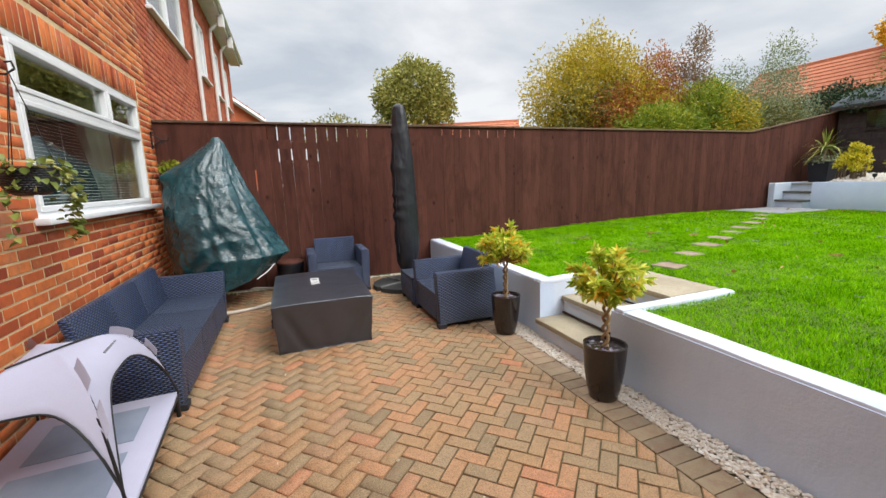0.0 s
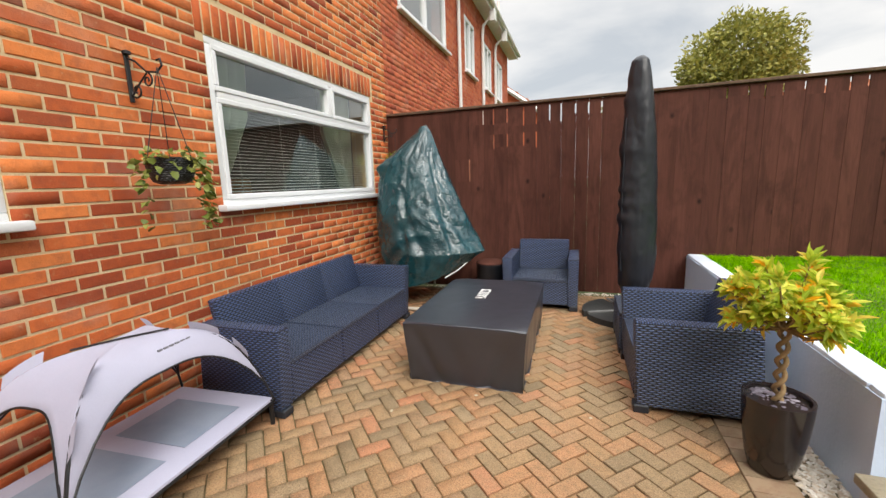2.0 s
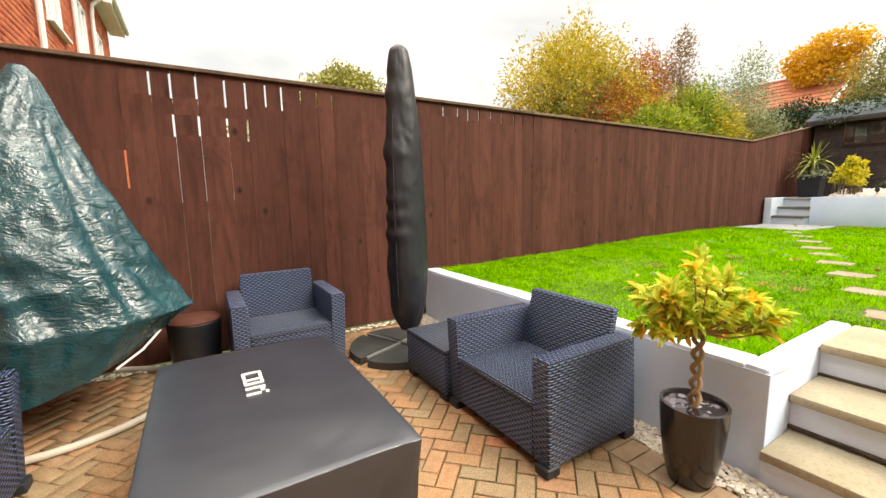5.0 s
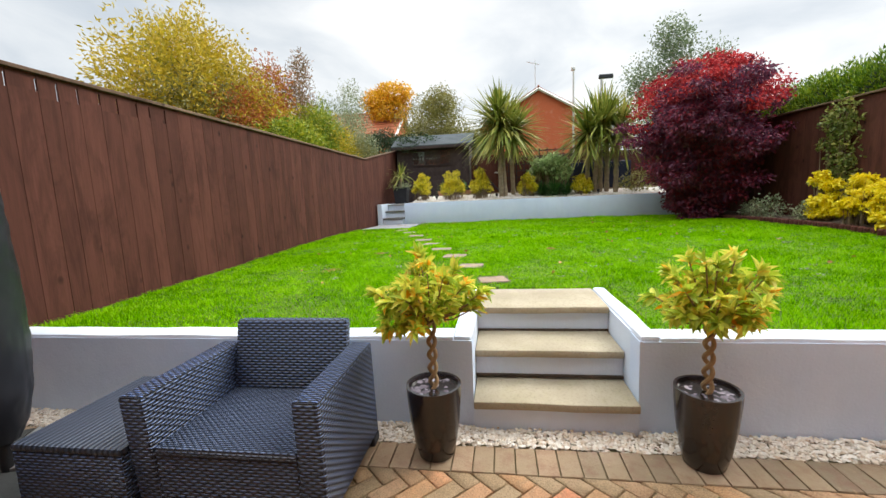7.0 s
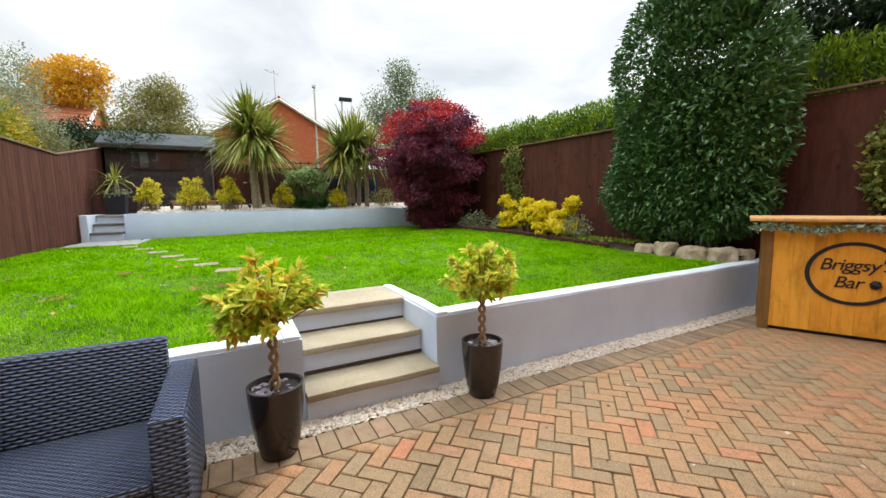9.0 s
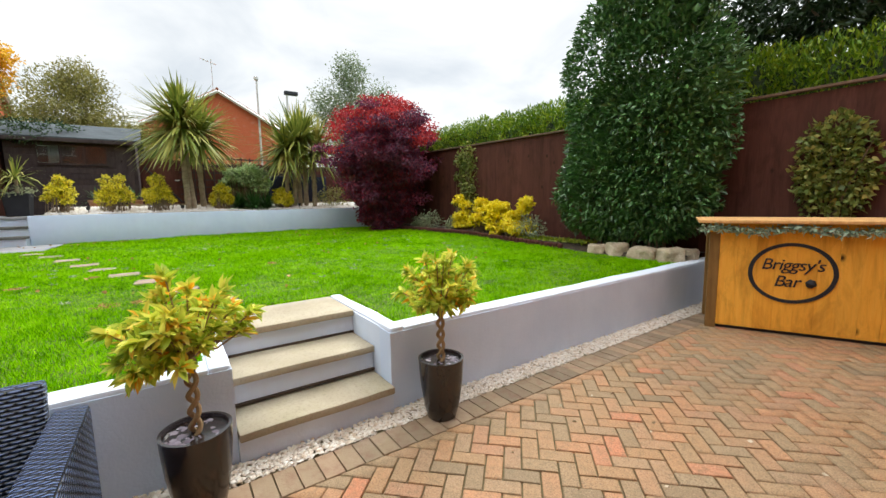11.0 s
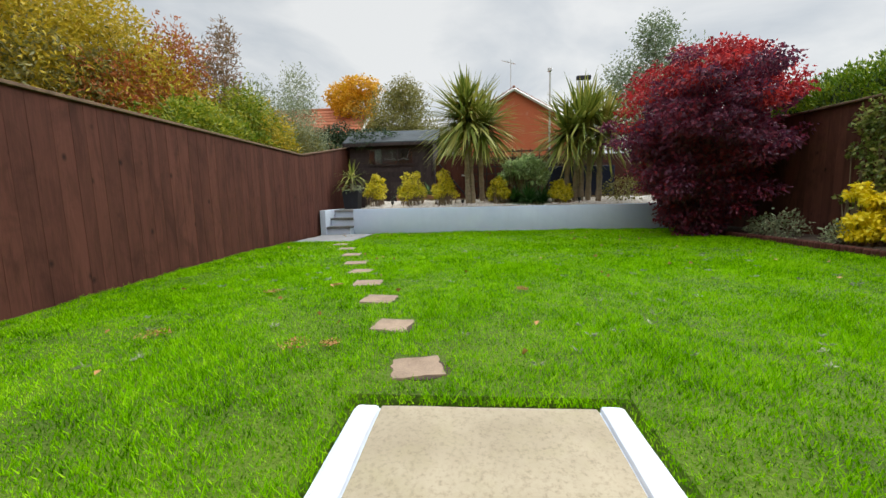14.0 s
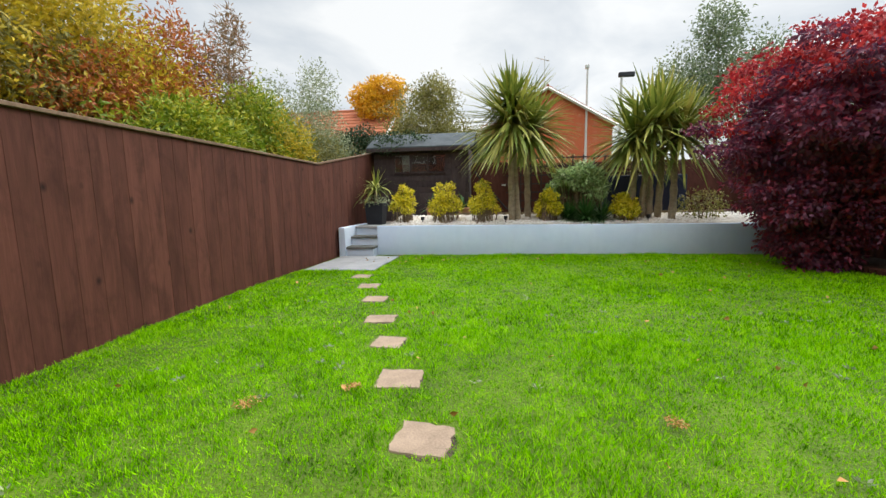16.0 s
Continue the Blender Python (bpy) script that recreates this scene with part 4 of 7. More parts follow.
for k, (xf, xb, zt) in enumerate(((2.035, 2.39, 0.165), (2.322, 2.72, 0.345), (2.663, 3.20, 0.515))):
    ya, yb = SY0 + 0.003, SY1 - 0.003
    part("riser", solid(xf + 0.03, xb + 0.02, SY0 + 0.002, SY1 - 0.002, -0.1, zt - 0.046), M_RENDER, steps)
    if k:
        # dark strip stands in for the shadowed gap at the riser foot
        part("joint", solid(xf + 0.012, xf + 0.032, ya, yb, zt - 0.172, zt - 0.158), M_SOIL, steps)
    part("tread", rough_slab(xf, xb, ya, yb, zt - 0.045, zt, 0.15, 0.004, 21 + k, 0.008), M_STONE, steps, "buff sandstone tread slab")

# ---- far terrace ----
structure("wall_terrace", solid(BX, BX + 0.16, RY, 5.30, 0.4, 1.145, 0.012, 2), M_RENDER_GREY, "white painted low terrace wall")
structure("wall_terrace_end", solid(BX - 0.30, 11.85, 5.84, 5.97, 0.4, 1.14, 0.01), M_RENDER, "white painted end wall beside the grey steps")
bm = bmesh.new()
box(bm, BX + 0.16, 15.0, RY, 5.30, 0.4, 1.12)
box(bm, 11.91, 15.0, 5.31, FY - 0.01, 0.4, 1.12)
structure("terrace_bed", bm, M_GRAVEL_BASE, "pale gravel bed on the terrace", smooth=0)
steps_b = new("steps_far")
tagged(steps_b, "small grey garden steps beside the terrace wall", kind="structure")
for k in range(3):
    xf, zt = BX - 0.28 + 0.28 * k, 0.59 + 0.18 * (k + 1)
    part("riser", solid(xf + 0.03, 11.85, 5.305, 5.835, 0.4, zt - 0.045), M_RENDER, steps_b)
    part("tread", solid(xf, xf + 0.34 if k < 2 else 11.90, 5.302, 5.838, zt - 0.045, zt, 0.006), M_TREADGREY if k < 2 else M_GREYSLAB, steps_b)

# ---- lawn and soil ----
bm = bmesh.new()
nx, ny = 70, 66
gx = [WX + wall_t - 0.02 + (BX - WX - wall_t + 0.02) * i / nx for i in range(nx + 1)]
gy = [RY + (FY - RY) * j / ny for j in range(ny + 1)]
gv = [[bm.verts.new((x, y, -0.05 if (SY0 - 0.06 < y < SY1 + 0.06 and x < 3.2) else lawn_z(x, y))) for y in gy] for x in gx]
for i in range(nx):
    for j in range(ny):
        bm.faces.new((gv[i][j], gv[i + 1][j], gv[i + 1][j + 1], gv[i][j + 1]))
structure("lawn", bm, M_TURF, "green lawn turf with worn yellowish patches", smooth=60)

# ---- patio furniture ----
def feet(t, w, d, h=0.05, s=0.085):
    for sx in (-1, 1):
        for sy in (-1, 1):
            cx, cy = sx * (w / 2 - s / 2 - 0.004), sy * (d / 2 - s / 2 - 0.004)
            part("foot", solid(cx - s / 2, cx + s / 2, cy - s / 2, cy + s / 2, 0, h, 0.006), M_PLASTIC, t)


def lounge(name, at, turn, seats, label, category, group, width):
    """Moulded rattan seat; local -y is the front."""
    t = thing(name, at, label, category, group, turn)
    D, aw, ah = 0.66, 0.108, 0.56
    feet(t, width, D)
    for sx in (-1, 1):
        x0, x1 = sorted((sx * width / 2, sx * (width / 2 - aw)))
        bm = solid(x0, x1, -D / 2, D / 2, 0.045, ah, 0.014, 2)
        for vv in bm.verts:
            high = vv.co.z > 0.3
            vv.co.y += (-0.045 if vv.co.y > 0 else -0.008) * high + (0.02 if vv.co.y < 0 and not high else 0.0)
            vv.co.x += -sx * 0.006 * (not high)
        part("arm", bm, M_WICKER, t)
    inner = width - 2 * aw
    sw = inner / seats
    for k in range(seats):
        a = -inner / 2 + k * sw + 0.003
        b = a + sw - 0.006
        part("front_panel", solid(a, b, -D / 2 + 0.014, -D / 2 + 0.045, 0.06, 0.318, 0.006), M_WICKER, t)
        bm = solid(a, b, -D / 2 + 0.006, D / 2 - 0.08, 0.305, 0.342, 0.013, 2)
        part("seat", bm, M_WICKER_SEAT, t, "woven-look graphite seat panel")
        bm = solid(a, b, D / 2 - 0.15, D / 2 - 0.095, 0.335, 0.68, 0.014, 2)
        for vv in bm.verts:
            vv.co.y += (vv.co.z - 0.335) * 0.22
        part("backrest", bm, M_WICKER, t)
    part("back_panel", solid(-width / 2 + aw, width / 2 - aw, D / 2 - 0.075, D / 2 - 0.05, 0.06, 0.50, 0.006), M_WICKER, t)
    return t


lounge("sofa", (-1.04, 3.755, 0), 90, 3, "dark graphite moulded rattan three-seat sofa against the brick wall", "sofa", "rattan garden seating", 1.93)
lounge("armchair", (0.565, 5.575, 0), 0, 1, "dark graphite moulded rattan armchair in front of the fence", "armchair", "rattan garden seating", 0.79)
lounge("armchair", (1.605, 3.84, 0), -90, 1, "dark graphite moulded rattan armchair beside the retaining wall", "armchair", "rattan garden seating", 0.83)
stool = thing("footstool", (1.585, 4.535, 0), "dark graphite rattan footstool with a flat grey top", "stool", "rattan garden seating", -90)
feet(stool, 0.53, 0.64)
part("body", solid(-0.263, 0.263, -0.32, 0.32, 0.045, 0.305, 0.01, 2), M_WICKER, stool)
part("top", solid(-0.265, 0.265, -0.322, 0.322, 0.305, 0.338, 0.012, 2), M_SEAT, stool, "flat ribbed graphite top")

# covered fire-pit table
cov = thing("covered_table", (0.225, 4.085, 0), "low fire table under a fitted charcoal fabric cover", "table")
bm = bmesh.new()
box(bm, -0.43, 0.43, -0.65, 0.65, 0.0, 0.44, 0.006, 2)
for ax, lo, hi, n in ((0, -0.43, 0.43, 26), (1, -0.65, 0.65, 38), (2, 0.0, 0.44, 14)):
    for k in range(1, n):
        no = Vector([1.0 if j == ax else 0.0 for j in range(3)])
        bmesh.ops.bisect_plane(bm, geom=bm.verts[:] + bm.edges[:] + bm.faces[:], plane_co=no * (lo + (hi - lo) * k / n), plane_no=no)
for vv in bm.verts:
    x, y, z = vv.co
    fall = 1 - z / 0.44
    ox, oy = (x / 0.43) ** 15, (y / 0.65) ** 15
    # hanging sides: soft vertical folds, a slack pleat at each corner
    run = y if abs(ox) > abs(oy) else x
    d = fall * (0.022 * noise.noise((run * 4.2, z * 1.5, 3.1 * (ox + 2 * oy))) + 0.012 * noise.noise((run * 11 + z * 5, z * 4, 7.3)))
    d -= 0.035 * fall
    slant = run * (1 if run > 0 else -1) - ((0.65 if abs(ox) > abs(oy) else 0.43) - 0.06 - 0.20 * fall)
    d -= 0.022 * math.exp(-(slant / 0.035) ** 2) * min(1, fall * 3)
    dz = 0.004 * noise.noise((x * 4, y * 4, 0)) + 0.002 * noise.noise((x * 13, y * 13, 4)) if z > 0.43 else 0.0
    vv.co += Vector((ox * d, oy * d, dz - 0.010 * (z > 0.43) * math.exp(-((0.43 - abs(x)) ** 2 + (0.65 - abs(y)) ** 2) / 0.006)))
cover_body = part("cover", bm, M_CLOTH, cov, smooth=50)
# plain light shapes where the printed mark sits
for k, (dx, dy, w, h) in enumerate(((0.0, 0.075, 0.055, 0.008), (-0.024, 0.055, 0.010, 0.04), (0.024, 0.055, 0.010, 0.04), (0.0, 0.02, 0.055, 0.009), (0.0, -0.012, 0.055, 0.009), (-0.024, 0.004, 0.009, 0.03), (0.024, 0.004, 0.009, 0.03), (0.0, -0.045, 0.055, 0.010), (0.018, -0.062, 0.012, 0.02), (-0.008, -0.085, 0.04, 0.009), (0.028, -0.085, 0.009, 0.009))):
    part("printed_mark", solid(-0.03 + 1.5 * (dx - w / 2), -0.03 + 1.5 * (dx + w / 2), 0.15 + 1.5 * (dy - h / 2), 0.15 + 1.5 * (dy + h / 2), 0.440, 0.4465), M_PRINT, cov, "white printed mark")
part("maker_tag", solid(-0.434, -0.424, -0.60, -0.585, 0.24, 0.32), M_INK, cov)

# egg chair under its green cover, on a ring base
egg = thing("covered_hanging_chair", (-0.80, 5.36, 0), "hanging egg chair wrapped in a crinkled green polythene cover", "garden chair")
bm = bmesh.new()
NS, NR = 200, 130
rings = []
ZT, XL, XR, YW = (0.30, 0.62, 1.0, 1.4, 1.67, 1.85, 1.96, 2.02), (-0.46, -0.53, -0.55, -0.50, -0.38, -0.15, 0.0, 0.04), (0.58, 0.75, 0.56, 0.385, 0.265, 0.195, 0.155, 0.11), (0.40, 0.47, 0.42, 0.32, 0.23, 0.14, 0.07, 0.03)
RIDGE = (-0.15, 0.75, 1.6, 2.5, 3.25, 4.05, 4.62, 5.3, 6.133)      # angles of the taut folds
CREASE = ((4.35, 0.6, 0.05), (4.9, -0.5, 0.06), (3.7, 0.35, 0.05), (5.65, -0.3, 0.05), (0.35, 0.3, 0.05), (2.9, 0.3, 0.06))


def ridged(p):
    return 0.5 - abs(noise.noise(p))


for i in range(NR):
    f = i / (NR - 1)
    z = 0.30 + 1.72 * f
    xl, xr, yw = (float(np.interp(z, ZT, q)) for q in (XL, XR, YW))
    cx, wx = (xl + xr) / 2, (xr - xl) / 2
    row = []
    for j in range(NS):
        a = 2 * math.pi * j / NS
        ca, sa = math.cos(a), math.sin(a)
        aw = a + 0.16 * noise.noise((ca, sa, f * 2.2)) + 0.10 * (1 - f)
        aw = (aw + 0.15) % (2 * math.pi) - 0.15
        k = max(q for q in range(len(RIDGE) - 1) if RIDGE[q] <= aw)
        mid, half = (RIDGE[k] + RIDGE[k + 1]) / 2, (RIDGE[k + 1] - RIDGE[k]) / 2
        flat = math.cos(half) / math.cos(min(abs(aw - mid), half))
        c = 1.04 * (0.25 + 0.75 * flat)
        for ac, drift, amp in CREASE:
            dd = (a - ac - drift * (1 - f) + math.pi) % (2 * math.pi) - math.pi
            c -= amp * math.exp(-(dd / (0.05 + 0.05 * (1 - f))) ** 2) * math.sin(math.pi * min(1, f * 1.15))
        sag = 0.05 * (ridged((ca * 1.8, sa * 1.8, z * 5.5 + 1.4 * math.cos(a * 2))) - 0.3) * max(0.0, 1 - abs(z - 0.75) / 0.7)
        crumple = 0.022 * (ridged((ca * 4 + 3, sa * 4, z * 6)) - 0.3) + 0.010 * (ridged((ca * 9, sa * 9 + 2, z * 13)) - 0.3)
        knot = 0.10 * math.exp(-((z - 1.58) / 0.07) ** 2) * max(0.0, -ca) ** 8
        d = sag + crumple * min(1, (1 - f) * 5)
        dz = 0.0
        if i < 25:
            dz = (1 - i / 25) * (0.26 * max(0, ca) ** 2 + 0.03 * math.sin(a * 4) - 0.03)
        row.append(bm.verts.new((cx + (wx * c + d + knot) * ca, (yw * c + d) * sa, z + dz)))
    rings.append(row)
for r0, r1 in zip(rings, rings[1:]):
    for j in range(NS):
        bm.faces.new((r0[j], r0[(j + 1) % NS], r1[(j + 1) % NS], r1[j]))
bm.faces.new(rings[-1])
tarp = part("cover", bm, M_TARP, egg, smooth=65)
bm = bmesh.new()
tube(bm, [(0.66 * math.cos(a), 0.12 + 0.57 * math.sin(a), 0.022) for a in [2 * math.pi * k / 48 for k in range(48)]], 0.021, 10, closed=True)
part("base_ring", bm, M_RING, egg, "cream tubular steel ring base")
bm = tube(bmesh.new(), [(-0.1, 0.66, 0.02), (-0.1, 0.60, 0.8), (-0.06, 0.2, 1.85), (0.0, 0.05, 1.95)], 0.024, 10)
part("upright", bm, M_RING, egg)
bm = lathe(bmesh.new(), [(0.05, 0.27), (0.34, 0.36), (0.42, 0.55), (0.38, 0.8)], 20)
part("chair_pod", bm, M_BLACK, egg)
bm = tube(bmesh.new(), [(0.63, -0.06, 0.55), (0.58, -0.17, 0.50), (0.50, -0.27, 0.43), (0.38, -0.33, 0.36)], 0.007, 6)
part("drawcord", bm, M_PRINT, egg, "white drawcord hem")

# dark round tub by the fence
tub = thing("planter_tub", (-0.05, 5.70, 0), "round charcoal plastic tub with a brown lid", "planter")
part("tub", lathe(bmesh.new(), [(0.150, 0), (0.158, 0.02), (0.175, 0.36), (0.182, 0.40), (0.170, 0.41)], 28), M_CLOTH_DARK, tub)
part("lid", lathe(bmesh.new(), [(0.178, 0.40), (0.180, 0.415), (0.16, 0.43), (0.04, 0.436)], 28), M_FENCE, tub, "dull brown lid")

# cantilever parasol, folded in its sleeve
par = thing("parasol", (1.475, 5.16, 0), "folded parasol in a black sleeve on a weighted base", "parasol")
bm = bmesh.new()
prof = [(0.075, 0.20), (0.115, 0.27), (0.155, 0.42), (0.172, 0.65), (0.170, 1.0), (0.160, 1.4), (0.145, 1.75), (0.118, 2.08), (0.092, 2.30), (0.070, 2.40), (0.03, 2.43)]
NS = 56
rows = []
zs = np.linspace(0.20, 2.43, 120)
for z in zs:
    r = float(np.interp(z, [p[1] for p in prof], [p[0] for p in prof]))
    row = []
    for j in range(NS):
        a = 2 * math.pi * j / NS
        c = 1 + 0.06 * math.sin(a * 3 + z * 2) + 0.05 * noise.noise((math.cos(a) * 2, math.sin(a) * 2, z * 4)) - 0.06 * abs(noise.noise((math.cos(a) * 3 + 4, math.sin(a) * 3, z * 7))) - 0.05 * abs(noise.noise((math.cos(a) * 6, math.sin(a) * 6 + 3, z * 15)))
        if math.cos(a) < -0.1:
            c += (-math.cos(a)) * (0.05 * math.sin(z * 30 + 4 * math.sin(z * 5.3)) + 0.10 * noise.noise((0, 1.7, z * 9))) * min(1, (2.43 - z) * 2)
        row.append(bm.verts.new((r * c * math.cos(a) - 0.03 * (z / 2.4), r * 0.8 * c * math.sin(a), z)))
    rows.append(row)
for r0, r1 in zip(rows, rows[1:]):
    for j in range(NS):
        bm.faces.new((r0[j], r0[(j + 1) % NS], r1[(j + 1) % NS], r1[j]))
bm.faces.new(rows[-1])
part("sleeve", bm, M_CLOTH_DARK, par, "black zipped fabric sleeve", smooth=60)
bm = tube(bmesh.new(), [(-0.14, -0.085, 0.5), (-0.15, -0.085, 1.2), (-0.14, -0.075, 1.9)], 0.006, 6)
part("zip", bm, M_INK, par)
part("pole", tube(bmesh.new(), [(0, 0, 0.0), (0, 0, 0.4)], 0.03, 12), M_BLACK, par)
for k in range(4):
    bm = bmesh.new()
    a0 = math.pi / 2 * k + 0.4
    pts = [(0.035, 0.035)] + [(0.43 * math.cos(b), 0.43 * math.sin(b)) for b in [0.09 + (math.pi / 2 - 0.18) * q / 10 for q in range(11)]]
    lo = [bm.verts.new((x, y, 0.0)) for x, y in pts]
    hi = [bm.verts.new((x * 0.985, y * 0.985, 0.055 if q else 0.06)) for q, (x, y) in enumerate(pts)]
    bm.faces.new(list(reversed(lo))), bm.faces.new(hi)
    for q in range(len(pts)):
        w = (q + 1) % len(pts)
        bm.faces.new((lo[q], lo[w], hi[w], hi[q]))
    bmesh.ops.rotate(bm, verts=bm.verts, cent=(0, 0, 0), matrix=Matrix.Rotation(a0, 3, "Z"))
    bmesh.ops.translate(bm, verts=bm.verts, vec=(-0.05, 0.09, 0))
    part("weight_slab", bm, M_RUBBER, par, "fan-shaped dark weight slab")
for a in (0.4, 0.4 + math.pi / 2):
    c, s = math.cos(a) * 0.40, math.sin(a) * 0.40
    part("cross_bar", tube(bmesh.new(), [(-c - 0.05, -s + 0.09, 0.055), (c - 0.05, s + 0.09, 0.055)], 0.016, 6), M_BARSTEEL, par)

# pet bed with canopy
pet = thing("pet_bed", (-1.05, 2.20, 0), "raised pet bed with a pale lilac-grey canopy", "pet bed", turn=4)
bm = solid(-0.34, 0.34, -0.54, 0.54, 0.135, 0.165, 0.012, 2)
part("bed_cloth", bm, M_PETCLOTH, pet)
for yc in (-0.24, 0.22):
    part("mesh_panel", solid(-0.22, 0.22, yc - 0.18, yc + 0.18, 0.1655, 0.1685), M_PETMESH, pet, "blue-grey mesh panel")
for sx in (-1, 1):
    for sy in (-1, 1):
        part("leg", tube(bmesh.new(), [(sx * 0.33, sy * 0.52, 0), (sx * 0.33, sy * 0.52, 0.16)], 0.014, 8), M_BLACK, pet)
    part("frame_rail", tube(bmesh.new(), [(sx * 0.335, -0.54, 0.14), (sx * 0.335, 0.54, 0.14)], 0.012, 8), M_BLACK, pet)
for sy in (-1, 1):
    part("frame_rail", tube(bmesh.new(), [(-0.33, sy * 0.54, 0.14), (0.33, sy * 0.54, 0.14)], 0.012, 8), M_BLACK, pet)


def arch(u):
    """Height of the canopy hoops along a diagonal, u from -1 to 1."""
    return 0.15 + 0.555 * (1 - abs(u) ** 3.8)


for s in (-1, 1):
    pts = [(0.34 * u, s * 0.54 * u, arch(u)) for u in np.linspace(-1, 1, 25)]
    part("hoop", tube(bmesh.new(), pts, 0.007, 6), M_BLACK, pet, "thin black canopy hoop")
bm = bmesh.new()
corners = [(1, 1), (-1, 1), (-1, -1), (1, -1)]
NU, NT = 18, 20
rims = []
for k in range(4):
    (ax, ay), (bx, by) = corners[k], corners[(k + 1) % 4]
    grid = []
    for i in range(NU + 1):
        row = []
        for j in range(NT + 1):
            tt = j / NT
            e = abs(2 * tt - 1)
            u = (0.64 + 0.31 * e ** 3.0) * i / NU
            cx, cy = ax + (bx - ax) * tt, ay + (by - ay) * tt
            bulge = 1 + 0.10 * (1 - e * e) * u
            z = arch(u) + 0.008 - 0.035 * (1 - e * e) * u
            row.append(bm.verts.new((0.34 * cx * u * bulge, 0.54 * cy * u * bulge, z)))
        grid.append(row)
    rims.append([v.co.copy() for v in grid[NU]])
    for i in range(NU):
        for j in range(NT):
            bm.faces.new((grid[i][j], grid[i + 1][j], grid[i + 1][j + 1], grid[i][j + 1]))
bmesh.ops.remove_doubles(bm, verts=bm.verts, dist=0.0008)
bmesh.ops.dissolve_degenerate(bm, dist=0.0005, edges=bm.edges)
g = bmesh.ops.extrude_face_region(bm, geom=list(bm.faces))
bmesh.ops.translate(bm, vec=(0, 0, 0.004), verts=[e for e in g["geom"] if isinstance(e, bmesh.types.BMVert)])
canopy = part("canopy", bm, M_PETCLOTH, pet, smooth=60)
for rim in rims:
    part("edge_binding", tube(bmesh.new(), rim, 0.0055, 6), M_BLACK, canopy, "black edge binding")
for sx, sy in corners:
    for u0, u1 in ((0.42, 0.62), (0.72, 0.82)):
        pts = [(0.34 * sx * u, 0.54 * sy * u, arch(u) + 0.012) for u in np.linspace(u0, u1, 7)]
        bm = bmesh.new()
        lo = [bm.verts.new(p) for p in pts]
        hi = [bm.verts.new((p[0] + 0.012 * sx, p[1] - 0.018 * sy, p[2] + 0.042)) for p in pts]
        for q in range(6):
            bm.faces.new((lo[q], lo[q + 1], hi[q + 1], hi[q]))
        g = bmesh.ops.extrude_face_region(bm, geom=list(bm.faces))
        bmesh.ops.translate(bm, vec=(0.002 * sx, 0.002 * sy, 0.001), verts=[e for e in g["geom"] if isinstance(e, bmesh.types.BMVert)])
        part("pole_sleeve", bm, M_PETCLOTH, canopy)
for k in range(6):
    part("printed_mark", solid(0.17, 0.178, 0.02 + k * 0.03, 0.043 + k * 0.03, 0.655, 0.67, 0.001), M_GREYPRINT, pet, "small grey printed mark")
part("ridge_cord", tube(bmesh.new(), [(-0.1, -0.15, 0.722), (0.0, 0.0, 0.725), (0.1, 0.15, 0.722)], 0.005, 6), M_BLACK, pet)


# ---- potted standard bushes beside the steps ----
def potted_bush(at, seed, sc, label):
    t = thing("potted_bush", at, label, "potted plant", "pair of potted bushes", seed * 40)
    prof = [(0.080, 0), (0.087, 0.006), (0.106, 0.08), (0.124, 0.20), (0.133, 0.31), (0.135, 0.355), (0.135, 0.37), (0.122, 0.37), (0.119, 0.35)]
    part("pot", lathe(bmesh.new(), prof, 40), M_POT, t, "tall glossy brown-black glazed pot", smooth=50)
    part("soil", lathe(bmesh.new(), [(0.118, 0.30), (0.119, 0.338)], 24), M_SOIL, t)
    rng = np.random.default_rng(seed)
    a, r = rng.uniform(0, 6.28, 130), 0.108 * np.sqrt(rng.random(130))
    pts = np.stack([r * np.cos(a), r * np.sin(a), 0.334 + rng.random(130) * 0.014], 1)
    pebbles("slate_chips", pts, (0.016, 0.030), M_SLATE, seed, t, 0.35)
    for k in range(2):
        bm = bmesh.new()
        pts = [(0.017 * math.cos(q * 16.5 + k * math.pi), 0.017 * math.sin(q * 16.5 + k * math.pi), 0.34 + q * 0.35) for q in np.linspace(0, 1, 40)]
        tube(bm, pts, 0.0105, 8)
        part("stem", bm, M_STEMBARK, t, "pale twisted stem")
    # twigs with whorls of leaves at the tips
    P, Dn = [], []
    for k in range(52):
        az, el = rng.uniform(0, 6.28), math.asin(rng.uniform(-0.35, 1.0))
        L = sc * rng.uniform(0.12, 0.27) * (0.85 + 0.45 * max(0, math.sin(el)))
        d = np.array([math.cos(az) * math.cos(el), math.sin(az) * math.cos(el), math.sin(el) * 0.85])
        b = np.array([0, 0, 0.69])
        e = b + d * L + np.array([0, 0, 0.05])
        bm = bmesh.new()
        tube(bm, [tuple(b), tuple(b + d * L * 0.5), tuple(e)], [0.006, 0.0045, 0.003], 5)
        part("twig", bm, M_STEMBARK, t)
        for q in range(26):
            f = rng.uniform(0.35, 1.0) if q < 13 else rng.uniform(0.92, 1.03)
            p = b + d * L * f + np.array([0, 0, 0.05 * f])
            o = unit(rng.normal(size=(1, 3)))[0]
            P.append(p)
            Dn.append(d * 0.75 + o * 0.95 + np.array([0, 0, 0.28]))
    me = oval_leaves("leaves", np.array(P), np.array(Dn), (0.042, 0.082), (0.017, 0.028), L_POT, rng, 0.3, 0.3)
    mesh_part("leaves", me, t, "yellow-green variegated leaves", "stuff")
    return t


